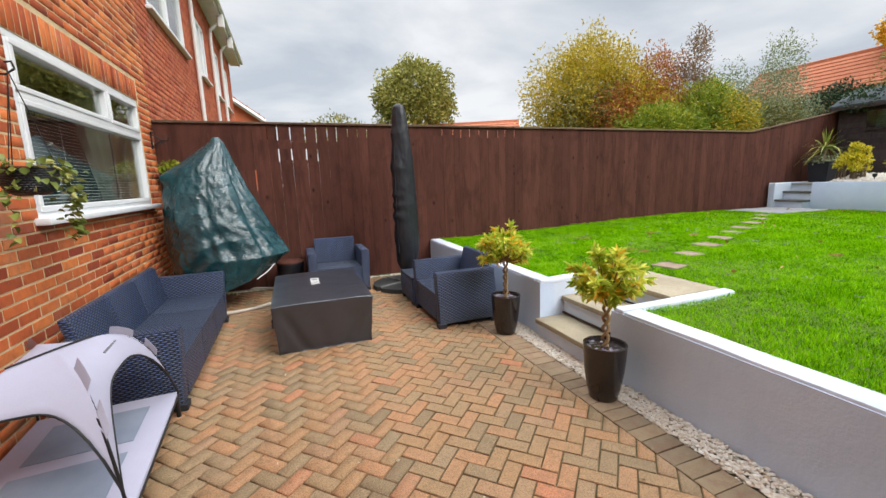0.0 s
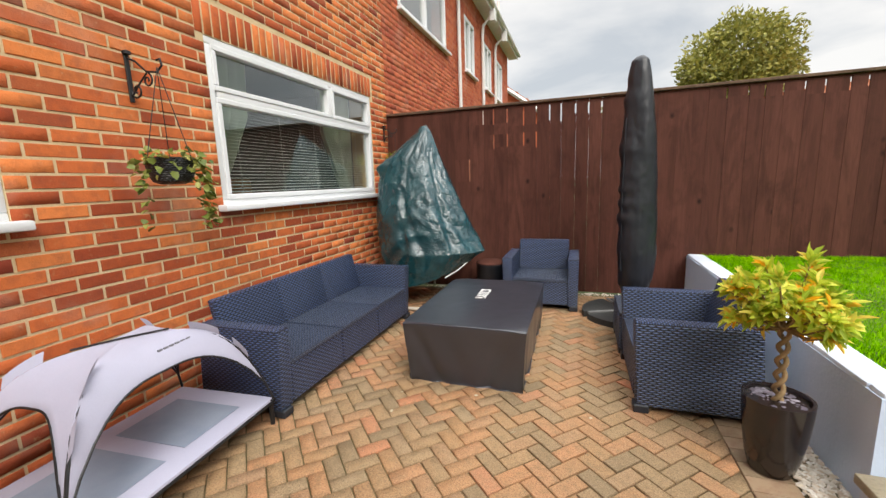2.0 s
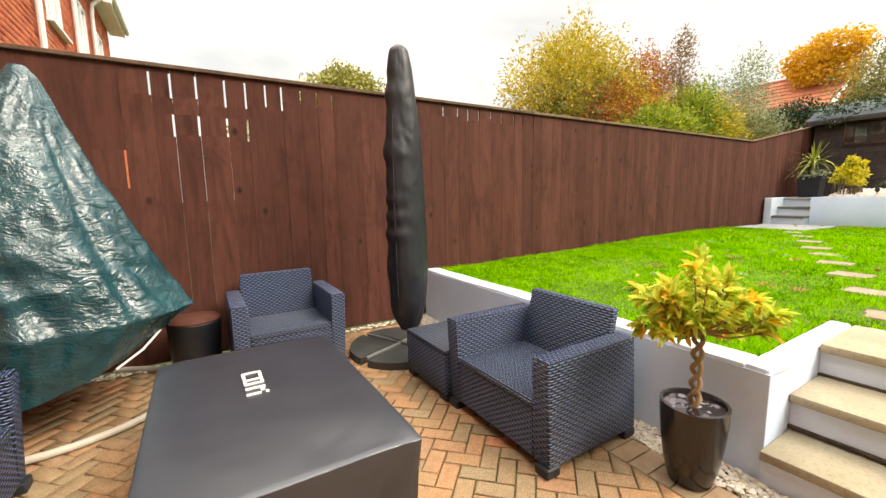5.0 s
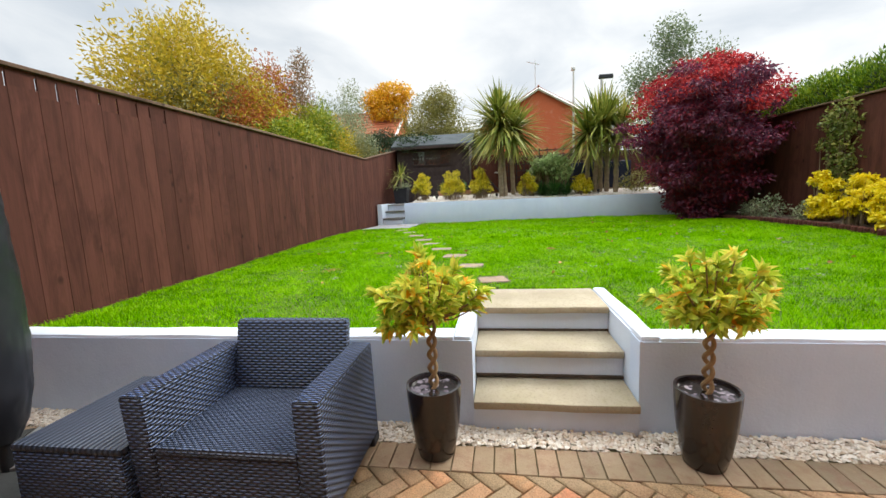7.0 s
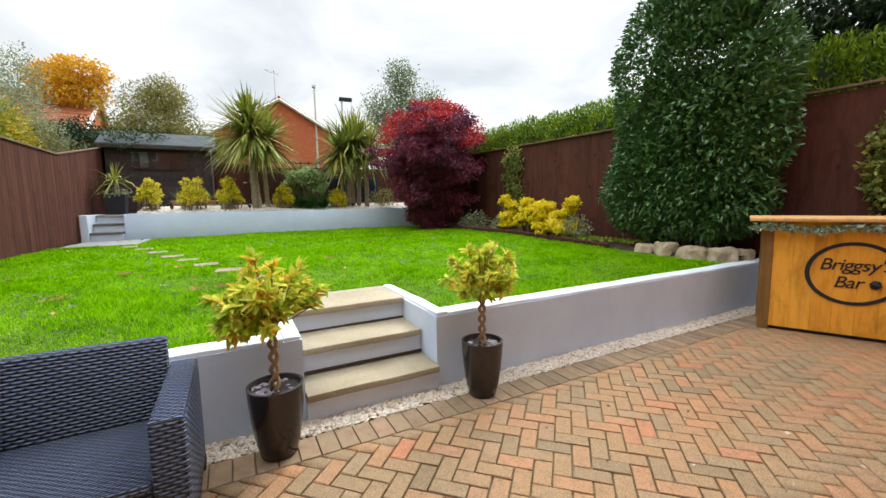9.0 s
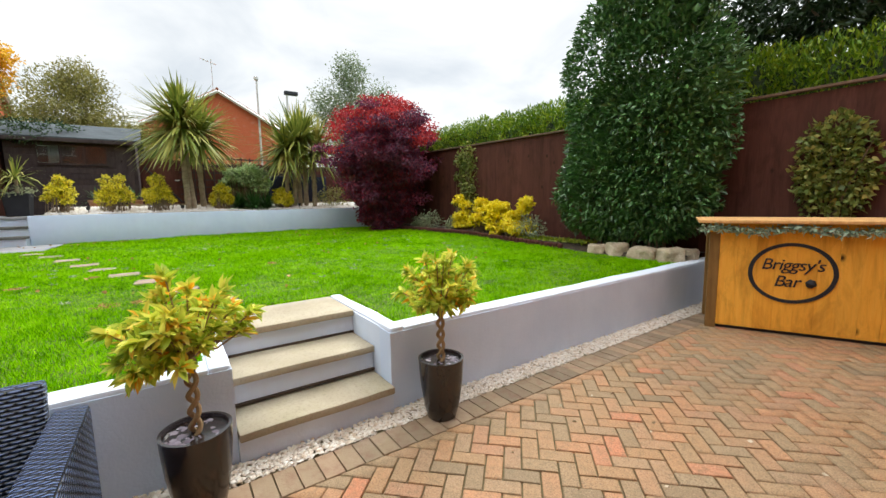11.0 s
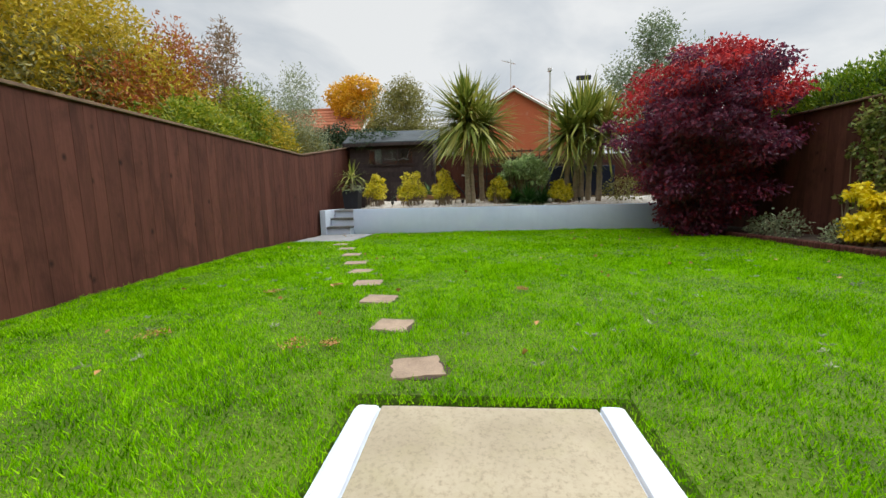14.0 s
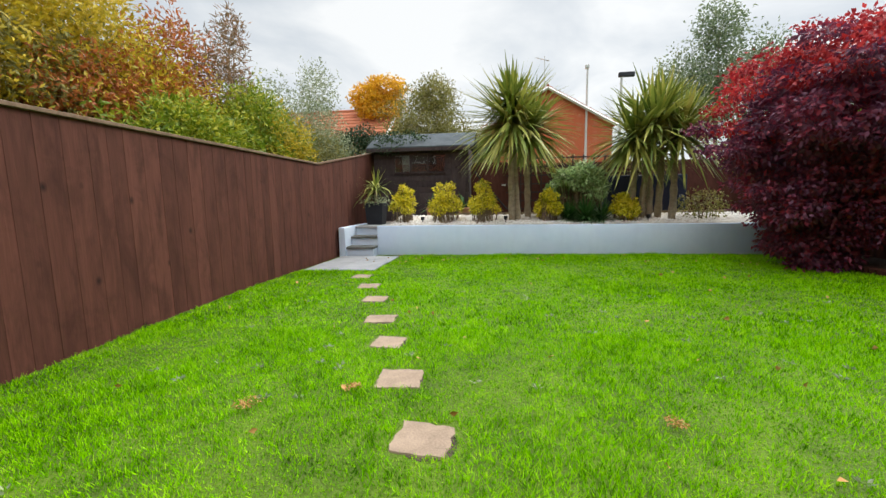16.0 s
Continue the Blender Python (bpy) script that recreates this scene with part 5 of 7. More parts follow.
potted_bush((1.83, 3.10, 0), 13, 1.0, "yellow-green bush with twisted stem in a dark pot")
potted_bush((1.845, 1.845, 0), 17, 0.92, "rounder yellow-green bush with twisted stem in a dark pot")


# ---- hanging baskets on iron brackets ----
def scroll(cx, cz, r0, turns, n, s=1, start=0.0):
    return [(cx + (r0 * (1 - 0.8 * k / n)) * math.cos(start + s * turns * 6.28 * k / n), 0, cz + (r0 * (1 - 0.8 * k / n)) * math.sin(start + s * turns * 6.28 * k / n)) for k in range(n + 1)]


def bracket(at, label, size=1.0):
    t = thing("wall_bracket", at, label, "bracket", "hanging basket brackets")
    part("back_bar", solid(0, 0.012, -0.013, 0.013, -0.16 * size, 0.10 * size, 0.003), M_BLACK, t)
    arm = [(0.01, 0, 0.08 * size), (0.07 * size, 0, 0.055 * size), (0.15 * size, 0, -0.01 * size), (0.23 * size, 0, -0.02 * size), (0.27 * size, 0, 0.01 * size), (0.262 * size, 0, 0.045 * size), (0.235 * size, 0, 0.04 * size)]
    part("arm", tube(bmesh.new(), arm, 0.006, 6), M_BLACK, t)
    part("scroll", tube(bmesh.new(), scroll(0.055 * size, -0.10 * size, 0.045 * size, 1.3, 26, 1, 3.1), 0.005, 6), M_BLACK, t)
    part("scroll", tube(bmesh.new(), scroll(0.15 * size, -0.055 * size, 0.038 * size, 1.3, 24, -1, 1.2), 0.005, 6), M_BLACK, t)
    part("brace", tube(bmesh.new(), [(0.01, 0, -0.13 * size), (0.09 * size, 0, -0.06 * size), (0.15 * size, 0, -0.015 * size)], 0.005, 6), M_BLACK, t)
    part("rosette", lathe(bmesh.new(), [(0.004, 0), (0.022, 0.004), (0.022, 0.018), (0.008, 0.026)], 12, (0.015, 0, 0.095 * size)), M_BLACK, t)
    return t


bracket((HX, 2.72, 2.06), "black wrought-iron scroll bracket on the brick wall")
bas = thing("hanging_basket", (HX + 0.245, 2.71, 1.43), "black woven hanging basket with trailing ivy", "hanging basket")
part("bowl", lathe(bmesh.new(), [(0.06, 0.0), (0.095, 0.015), (0.115, 0.06), (0.124, 0.14), (0.120, 0.146), (0.108, 0.12)], 32), M_BASKET, bas, smooth=60)
part("soil", lathe(bmesh.new(), [(0.105, 0.10), (0.107, 0.125)], 20), M_SOIL, bas)
for k in range(3):
    a = k * 2.09 + 0.4
    part("chain", tube(bmesh.new(), [(0.118 * math.cos(a), 0.118 * math.sin(a), 0.14), (0, 0, 0.63)], 0.0025, 5), M_BLACK, bas)
rng = np.random.default_rng(12)
P, Dn = [], []
for k in range(16):
    a = rng.uniform(0, 6.28)
    ln = rng.uniform(0.1, 0.22) if k > 7 else rng.uniform(0.3, 0.48)
    if k <= 7:
        a = rng.choice([0.6, 1.4, 4.3]) + rng.normal() * 0.3
    for q in range(int(ln * 48)):
        f = rng.random()
        rr = 0.095 + 0.06 * min(f * 2.5, 1)
        P.append((rr * math.cos(a) + rng.normal() * 0.018, rr * math.sin(a) + rng.normal() * 0.018, 0.20 - ln * f + rng.normal() * 0.015))
        Dn.append((math.cos(a) + rng.normal() * 0.7, math.sin(a) + rng.normal() * 0.7, -0.3 + rng.normal() * 0.4))
mesh_part("trailing_ivy", oval_leaves("trailing_ivy", np.array(P), np.array(Dn), (0.03, 0.055), (0.025, 0.045), L_IVY, rng), bas, "variegated trailing ivy", "stuff")
bracket((HX, 5.88, 2.05), "small black iron scroll bracket beside the fence", 0.7)
bas2 = thing("hanging_basket", (HX + 0.17, 5.86, 1.55), "small hanging basket of yellow-green foliage in the corner", "hanging basket")
part("bowl", lathe(bmesh.new(), [(0.04, 0.0), (0.085, 0.03), (0.10, 0.10), (0.095, 0.105)], 20), M_BASKET, bas2)
crown("foliage", [(0, 0, 0.14, 0.13, 0.12, 0.09)], 260, 0.045, 0.6, L_GREEN, bas2, 5, kind="stuff")
part("chain", tube(bmesh.new(), [(0, 0, 0.1), (0.0, 0, 0.5)], 0.0025, 5), M_BLACK, bas2)

# ---- things seen through the windows ----
blind = thing("venetian_blind", (HX - 0.16, 0, 0), "cream slatted venetian blind drawn down inside the window", "blind")
for k in range(27):
    z = 1.345 + k * 0.0268
    bm = solid(-0.012, 0.012, 3.36, 5.53, -0.0008, 0.0008)
    bmesh.ops.rotate(bm, verts=bm.verts, cent=(0, 0, 0), matrix=Matrix.Rotation(0.22, 3, "Y"))
    bmesh.ops.translate(bm, verts=bm.verts, vec=(0, 0, z))
    part("slat", bm, M_BLIND, blind, smooth=0)
for yy in (3.6, 4.1, 4.6, 5.1, 5.4):
    part("ladder_cord", tube(bmesh.new(), [(0.014, yy, 1.33), (0.014, yy, 2.05)], 0.002, 4), M_BLIND, blind)
part("head_rail", solid(-0.02, 0.02, 3.34, 5.55, 2.045, 2.085), M_BLIND, blind)
for k, (ya, yb) in enumerate(((3.33, 3.95), (5.6, 5.0))):
    c = thing("curtain", (HX - 0.36, 0, 0), "pale sage green curtain tied back beside the window", "curtain", "window curtains")
    bm = bmesh.new()
    prev = None
    for i in range(41):
        f = i / 40
        row = []
        for z, w in ((2.5, 1.0), (2.0, 0.95), (1.6, 0.62), (1.25, 0.30), (1.0, 0.22)):
            row.append(bm.verts.new((0.05 * math.sin(f * 40) * (0.5 + 0.5 * w), ya + (yb - ya) * f * w, z)))
        if prev:
            for a in range(4):
                bm.faces.new((prev[a], row[a], row[a + 1], prev[a + 1]))
        prev = row
    g = bmesh.ops.extrude_face_region(bm, geom=list(bm.faces))
    bmesh.ops.translate(bm, vec=(-0.004, 0, 0), verts=[e for e in g["geom"] if isinstance(e, bmesh.types.BMVert)])
    part("drape", bm, M_CURTAIN, c, smooth=60)
dch = thing("dining_chair", (-2.7, 4.55, 0), "brown high-backed chair inside the dim room", "chair")
part("backrest", solid(-0.03, 0.03, -0.22, 0.22, 0.5, 1.5, 0.02, 2), M_CARTON, dch)
part("seat", solid(-0.5, 0.0, -0.23, 0.23, 0.43, 0.5, 0.02, 2), M_CARTON, dch)
for sx in (-0.46, -0.02):
    for sy in (-0.19, 0.19):
        part("leg", solid(sx - 0.02, sx + 0.02, sy - 0.02, sy + 0.02, 0, 0.43), M_CARTON, dch)
shelf = thing("kitchen_worktop", (-1.85, 0, 0), "pale worktop below the kitchen window", "worktop")
part("worktop", solid(-0.55, 0.05, -0.8, 2.55, 1.20, 1.24, 0.005), M_ROOM_LIGHT, shelf)
part("base_unit", solid(-0.53, 0.0, -0.8, 2.55, 0.0, 1.20), M_ROOM_LIGHT, shelf)
pot_w = thing("china_pot", (-1.74, 2.0, 1.24), "white china pot standing inside the kitchen window", "pot")
part("pot", lathe(bmesh.new(), [(0.055, 0), (0.06, 0.005), (0.07, 0.13), (0.065, 0.135), (0.06, 0.12)], 24), M_CHINA, pot_w, smooth=60)

# ---- wooden bar by the right-hand fence ----
BAR = thing("garden_bar", (1.63, -1.262, 0), "orange-stained wooden garden bar with a painted round sign", "bar counter", turn=205)
# local x runs along the front, local +y... front faces local -y
BL, BD, BH = 1.65, 0.55, 1.01
x = 0.05
k = 0
rng_b = random.Random(4)
while x < BL - 0.06:
    w = min(0.145, BL - 0.05 - x)
    part("front_board", solid(x + 0.0004, x + w - 0.0004, 0.0, 0.02, 0.035, BH - 0.03, 0.0012), M_BARWOOD, BAR)
    x += w
for xx in (0.0, BL - 0.05):
    for yy in (0.0, BD - 0.07):
        part("post", solid(xx - 0.035, xx + 0.05, yy - 0.012, yy + 0.07, 0, BH - 0.02, 0.004), M_BARPOST, BAR, "brown corner post")
for kk in range(4):
    part("side_board", solid(-0.01, 0.012, 0.075 + kk * 0.10, 0.172 + kk * 0.10, 0.04, BH - 0.03, 0.003), M_BARPOST, BAR)
for kk in range(2):
    part("top_plank", solid(-0.14, BL + 0.12, -0.11 + kk * 0.36, 0.245 + kk * 0.36, BH + 0.03, BH + 0.062, 0.006), M_BARTOP, BAR, "varnished pale bar top plank")
part("fascia", solid(-0.04, BL + 0.03, -0.03, 0.0, BH - 0.06, BH + 0.03, 0.004), M_BARWOOD, BAR)
part("plinth", solid(0.06, BL - 0.06, 0.03, BD - 0.02, 0.0, 0.05), M_INK, BAR)
part("shelf", solid(0.02, BL - 0.02, 0.04, BD - 0.02, 0.5, 0.53), M_BARWOOD, BAR)
bm = bmesh.new()
SR, SCX, SCZ = 0.30, 0.60, 0.585
for r_in, r_out in ((SR - 0.032, SR),):
    pr = []
    for q in range(64):
        a = 2 * math.pi * q / 64
        c, s = math.cos(a), math.sin(a)
        pr.append([bm.verts.new((SCX + r * c * 1.06, yy, SCZ + r * s * 0.93)) for r, yy in ((r_in, 0.0), (r_in, -0.008), (r_out, -0.008), (r_out, 0.0))])
    for q in range(64):
        a, b = pr[q], pr[(q + 1) % 64]
        for j in range(4):
            bm.faces.new((a[j], b[j], b[(j + 1) % 4], a[(j + 1) % 4]))
ring = part("sign_ring", bm, M_INK, BAR, "dark painted sign ring")


def lettering(text, at, size, parent, material, rot=(90, 0, 0), shear=0.25):
    cu = bpy.data.curves.new("lettering", "FONT")
    cu.body, cu.size, cu.extrude, cu.shear, cu.align_x = text, size, 0.004, shear, "CENTER"
    cu.space_character = 0.92
    tmp = new("lettering", cu)
    dg = bpy.context.evaluated_depsgraph_get()
    me = bpy.data.meshes.new_from_object(tmp.evaluated_get(dg))
    bpy.data.objects.remove(tmp)
    me.materials.clear()
    me.materials.append(material.m)
    ob = child(new("lettering", me), parent)
    ob.matrix_basis = pose(*at, *rot)
    return tagged(ob, "dark script lettering")


lettering("Briggsy's", (SCX, -0.004, SCZ + 0.03), 0.145, BAR, M_INK)
lettering("Bar", (SCX - 0.03, -0.004, SCZ - 0.125), 0.145, BAR, M_INK)
part("sign_motif", tube(bmesh.new(), [(SCX + 0.13, -0.006, SCZ - 0.12), (SCX + 0.14, -0.006, SCZ - 0.085), (SCX + 0.15, -0.006, SCZ - 0.05)], [0.02, 0.042, 0.02], 10), M_INK, BAR)
gar = thing("garland", (1.63, -1.262, 0), "faded green leaf garland hung along the bar top", "garland", turn=205)
rng = np.random.default_rng(31)
n = 900
xs = rng.uniform(-0.12, BL, n)
P = np.stack([xs, -0.06 + rng.normal(size=n) * 0.022, BH - 0.005 - 0.035 * np.abs(np.sin(xs * 5.2)) + rng.normal(size=n) * 0.016], 1)
Dn = np.stack([rng.normal(size=n), -0.5 + rng.normal(size=n) * 0.5, rng.normal(size=n) * 0.6 - 0.2], 1)
mesh_part("leaves", leaf_mesh("leaves", P, Dn, (0.03, 0.06), (0.015, 0.03), L_GARLAND, rng), gar, kind="stuff")
part("cord", tube(bmesh.new(), [(q, -0.05, BH - 0.005 - 0.035 * abs(math.sin(q * 5.2))) for q in np.linspace(-0.12, BL, 40)], 0.004, 5), L_STRAP, gar)

# bits of leaf and grit on the patio
rng = np.random.default_rng(90)
n = 26
P = np.stack([rng.uniform(-0.4, 1.65, n), rng.uniform(0.6, 3.4, n), np.full(n, 0.006)], 1)
Dn = np.stack([rng.normal(size=n), rng.normal(size=n), rng.normal(size=n) * 0.1], 1)
tagged(new("fallen_leaves", leaf_mesh("fallen_leaves", P, Dn, (0.015, 0.035), (0.01, 0.02), M_LITTER, rng, 0.1, 0.05)), "small pale dry leaves scattered on the patio", "leaves", kind="stuff")

# ---- lawn details ----
STONES = ((3.57, 2.83, 14), (4.15, 3.07, -10), (4.75, 3.30, -6), (5.33, 3.55, 4), (5.92, 3.785, -4), (6.48, 4.01, 6), (7.15, 4.27, 0), (7.74, 4.53, 5), (8.32, 4.82, -3))
for k, (sx, sy, rot) in enumerate(STONES):
    t = thing("stepping_stone", (sx, sy, lawn_z(sx, sy)), "pinkish buff stepping stone set in the lawn", "stepping stone", "stepping stones", rot)
    bm = bmesh.new()
    rng = random.Random(k + 3)
    a, b = 0.125 * rng.uniform(0.95, 1.08), 0.135 * rng.uniform(0.9, 1.05)
    n = 24
    ring = []
    for q in range(n):
        an = 2 * math.pi * q / n
        c, s = math.cos(an), math.sin(an)
        m = max(abs(c), abs(s))
        q_in = rng.uniform(0.88, 1.03)
        ring.append((a * c / m * q_in, b * s / m * q_in))
    lo = [bm.verts.new((x, y, -0.03)) for x, y in ring]
    mid = [bm.verts.new((x, y, 0.000)) for x, y in ring]
    hi = [bm.verts.new((x * 0.97, y * 0.97, 0.006)) for x, y in ring]
    bm.faces.new(hi)
    for l0, l1 in ((lo, mid), (mid, hi)):
        for q in range(n):
            bm.faces.new((l0[q], l0[(q + 1) % n], l1[(q + 1) % n], l1[q]))
    part("slab", bm, M_SLAB, t)
    part("soil_rim", lathe(bmesh.new(), [(0.160, -0.03), (0.158, -0.002), (0.10, 0.003)], 18, (0.012, -0.03, 0)), M_SOIL, t, "bare soil round the stone")
pad = thing("paved_pad", (0, 0, 0), "small grey slab landing before the far steps", "paving")
for i in range(2):
    for j in range(2):
        x0, y0 = BX - 1.85 + i * 0.78, 4.80 + j * 0.56
        z = lawn_z(x0 + 0.4, y0) + 0.01
        part("slab", solid(x0, x0 + 0.77, y0, y0 + 0.55, z - 0.05, z + 0.008, 0.006), M_GREYSLAB, pad)


def free_lawn(x, y):
    """True where grass grows."""
    ok = np.ones(len(x), dtype=bool)
    ok &= ~((x < 3.228) & (y > SY0 - 0.116) & (y < SY1 + 0.116))
    for sx, sy, rot in STONES:
        ok &= ~((np.abs(x - sx) < 0.128) & (np.abs(y - sy) < 0.14))
    ok &= ~((x > BX - 1.87) & (y > 4.78))
    ok &= y > -1.87
    return ok


def grass(name, x0, x1, y0, y1, density, hgt, wid, seed):
    rng = np.random.default_rng(seed)
    n = int((x1 - x0) * (y1 - y0) * density)
    x, y = rng.uniform(x0, x1, n), rng.uniform(y0, y1, n)
    ok = free_lawn(x, y)
    x, y = x[ok], y[ok]
    n = len(x)
    t = np.clip((x - 2.2) / 4.5, 0, 1)
    t2 = np.clip((x - 2.4) / 2, 0, 1)
    z = 0.49 + 0.10 * t * t * (3 - 2 * t) + 0.012 * np.sin(x * 1.3 + y * 0.7) * t2 * t2 * (3 - 2 * t2) - 0.004
    patch = 0.80 + 0.30 * np.sin(x * 11 + 2 * np.sin(y * 7)) * np.sin(y * 12 + 2 * np.sin(x * 9)) + 0.35 * np.sin(x * 3.1 + 1.3 * np.sin(y * 2.3)) * np.sin(y * 2.7 + 0.8 * np.sin(x * 1.9))
    h = rng.uniform(*hgt, size=n) * np.maximum(patch, 0.45)
    a = rng.uniform(0, 2 * math.pi, n)
    lean = rng.normal(size=(n, 2)) * 0.45 * h[:, None]
    w = rng.uniform(*wid, size=n)
    p = np.stack([x, y, z], 1)
    s = np.stack([np.cos(a) * w, np.sin(a) * w, np.zeros(n)], 1)
    v = np.stack([p - s, p + s, p + np.stack([lean[:, 0], lean[:, 1], h], 1)], 1)
    f = np.arange(n * 3).reshape(-1, 3)
    return tagged(new(name, quick_mesh(name, v.reshape(-1, 3), f, M_GRASS)), "short green lawn grass", "grass", kind="stuff")


grass("grass", WX + wall_t, 6.2, -1.87, FY - 0.03, 9500, (0.022, 0.048), (0.0022, 0.0042), 1)
grass("grass", 6.2, BX, -1.87, FY - 0.03, 3800, (0.022, 0.046), (0.004, 0.007), 2)

# fallen leaves on the grass and the dry patches
rng = np.random.default_rng(8)
n = 120
P = np.stack([rng.uniform(3.3, BX - 0.1, n), rng.uniform(-1.2, 5.6, n), np.zeros(n)], 1)
P[60:, 0] = rng.uniform(9.3, BX - 0.1, 60)
P[:, 2] = [lawn_z(x, y) + 0.035 for x, y, _ in P]
Dn = np.stack([rng.normal(size=n), rng.normal(size=n), rng.normal(size=n) * 0.15], 1)
lv = new("fallen_leaves", leaf_mesh("fallen_leaves", P, Dn, (0.035, 0.06), (0.025, 0.04), M_DRY, rng))
tagged(lv, "scattered dry brown leaves on the lawn", "leaves", kind="stuff")
for k, (lx, ly, r) in enumerate(((4.93, 4.28, 0.07), (3.91, 4.51, 0.10), (4.94, 2.15, 0.05), (5.15, 3.78, 0.05), (3.77, 3.55, 0.10), (3.78, 3.35, 0.06))):
    t = thing("dry_patch", (lx, ly, lawn_z(lx, ly)), "small dry orange patch on the lawn", "leaf litter", "dry patches", k * 50)
    rng = np.random.default_rng(60 + k)
    a, rr = rng.uniform(0, 6.28, 90), r * rng.random(90) ** 0.7
    P = np.stack([rr * np.cos(a), rr * np.sin(a), 0.032 + rng.random(90) * 0.006], 1)
    Dn = np.stack([rng.normal(size=90), rng.normal(size=90), rng.normal(size=90) * 0.2], 1)
    mesh_part("litter", leaf_mesh("litter", P, Dn, (0.012, 0.02), (0.006, 0.01), M_DRY, rng), t, kind="stuff")

# small weeds in the grass
wd = thing("lawn_weeds", (0, 0, 0), "pale broad-leaved weeds dotted in the lawn", "weeds")
rng = np.random.default_rng(77)
P, Dn = [], []
for k in range(90):
    cx, cy = rng.uniform(3.4, 7.5), rng.uniform(-0.8, 5.2)
    if min(math.hypot(cx - q[0], cy - q[1]) for q in STONES) < 0.3:
        continue
    for q in range(9):
        a = rng.uniform(0, 6.28)
        P.append((cx + 0.01 * math.cos(a), cy + 0.01 * math.sin(a), lawn_z(cx, cy) + 0.02))
        Dn.append((math.cos(a), math.sin(a), rng.uniform(0.15, 0.7)))
mesh_part("leaves", leaf_mesh("leaves", np.array(P), np.array(Dn), (0.02, 0.04), (0.008, 0.014), L_SILVER, rng), wd, kind="stuff")

# ---- gravel strip by the wall ----
rng = np.random.default_rng(3)
n = 13500
P = np.stack([rng.uniform(1.905, WX - 0.01, n), rng.uniform(RY, FY - 0.02, n), rng.uniform(-0.010, 0.008, n)], 1)
P = P[~((P[:, 0] > 2.055) & (P[:, 1] > SY0) & (P[:, 1] < SY1))]
tagged(pebbles("gravel_strip", P, (0.008, 0.017), M_GRAVEL, 4), "cream and buff gravel along the wall foot", "gravel")
rng = np.random.default_rng(5)
n = 700
P = np.stack([rng.uniform(HX + 0.5, WX - 0.02, n), rng.uniform(FY - 0.10, FY - 0.01, n), rng.uniform(0, 0.012, n)], 1)
tagged(pebbles("gravel_by_fence", P, (0.008, 0.016), M_GRAVEL, 6), "buff gravel along the fence foot", "gravel")
n = 6500
P = np.stack([rng.uniform(BX + 0.17, BX + 1.15, n), rng.uniform(RY, 5.1, n), np.full(n, 1.145)], 1)
P[:, 2] += 0.142 * (P[:, 0] - BX - 0.16) + rng.uniform(0, 0.015, n)
tagged(pebbles("terrace_gravel", P, (0.018, 0.034), M_GRAVEL_WHITE, 7), "white gravel on the raised bed", "gravel")
bm = bmesh.new()
vv = [bm.verts.new(c) for c in ((BX + 0.16, RY, 1.142), (BX + 0.16, 5.12, 1.142), (BX + 1.2, 5.12, 1.29), (BX + 1.2, RY, 1.29), (BX + 0.16, RY, 1.0), (BX + 0.16, 5.12, 1.0), (BX + 1.2, 5.12, 1.0), (BX + 1.2, RY, 1.0))]
for q in ((0, 1, 2, 3), (4, 7, 6, 5), (0, 4, 5, 1), (1, 5, 6, 2), (2, 6, 7, 3), (3, 7, 4, 0)):
    bm.faces.new([vv[i] for i in q])
structure("gravel_slope", bm, M_GRAVEL_BASE, smooth=0)
for k in range(4):
    s = thing("timber_sleeper", (BX + 1.25, 3.4 - k * 1.85, 1.14), "pale timber sleeper edging the gravel bed", "sleeper", "bed sleepers")
    part("beam", solid(-0.05, 0.05, -0.92, 0.90, 0, 0.20, 0.008), M_TIMBER, s)

# ---- border along the right-hand fence ----
bm = bmesh.new()
pts = [(2.26 + (BX - 2.28) * i / 30) for i in range(31)]
prev = None
for x in pts:
    row = [bm.verts.new((x, y, lawn_z(x, -2.0) + h)) for y, h in ((-2.74, 0.07), (-2.35, 0.08), (-2.0, 0.05), (-1.90, -0.05))]
    if prev:
        for a in range(3):
            bm.faces.new((prev[a], row[a], row[a + 1], prev[a + 1]))
    prev = row
structure("border_soil", bm, M_SOIL, "dark soil border under the fence", smooth=60)
edge = thing("log_edging", (0, -1.88, 0), "low dark log-roll edging along the border", "edging")
for k in range(75):
    x = 4.0 + k * 0.092
    if x > BX - 0.15:
        break
    z = lawn_z(x, -1.88)
    part("log", lathe(bmesh.new(), [(0.04, z - 0.05), (0.044, z + 0.07), (0.03, z + 0.085)], 8, (x, 0.02 * math.sin(x), 0)), M_FENCE, edge)


def boulder(at, r, seed):
    t = thing("boulder", (*at, lawn_z(at[0], at[1]) - 0.02), "rounded buff sandstone boulder edging the border", "boulder", "border boulders", seed * 47)
    bm = bmesh.new()
    bmesh.ops.create_icosphere(bm, subdivisions=4, radius=1.0)
    for v in bm.verts:
        d = v.co.normalized()
        c = 1 + 0.22 * noise.noise(d * 1.3 + Vector((seed, 0, 0))) + 0.06 * noise.noise(d * 4 + Vector((seed, 0, 0))) + 0.025 * noise.noise(d * 11 + Vector((0, seed, 0)))
        p = (abs(d.x) ** 6 + abs(d.y) ** 6 + abs(d.z) ** 6) ** (1 / 6)
        c /= p ** 0.85
        v.co = Vector((d.x * r[0] * c, d.y * r[1] * c, max(d.z, -0.35) * r[2] * c + r[2] * 0.35))
    part("stone", bm, M_ROCK, t, smooth=70)


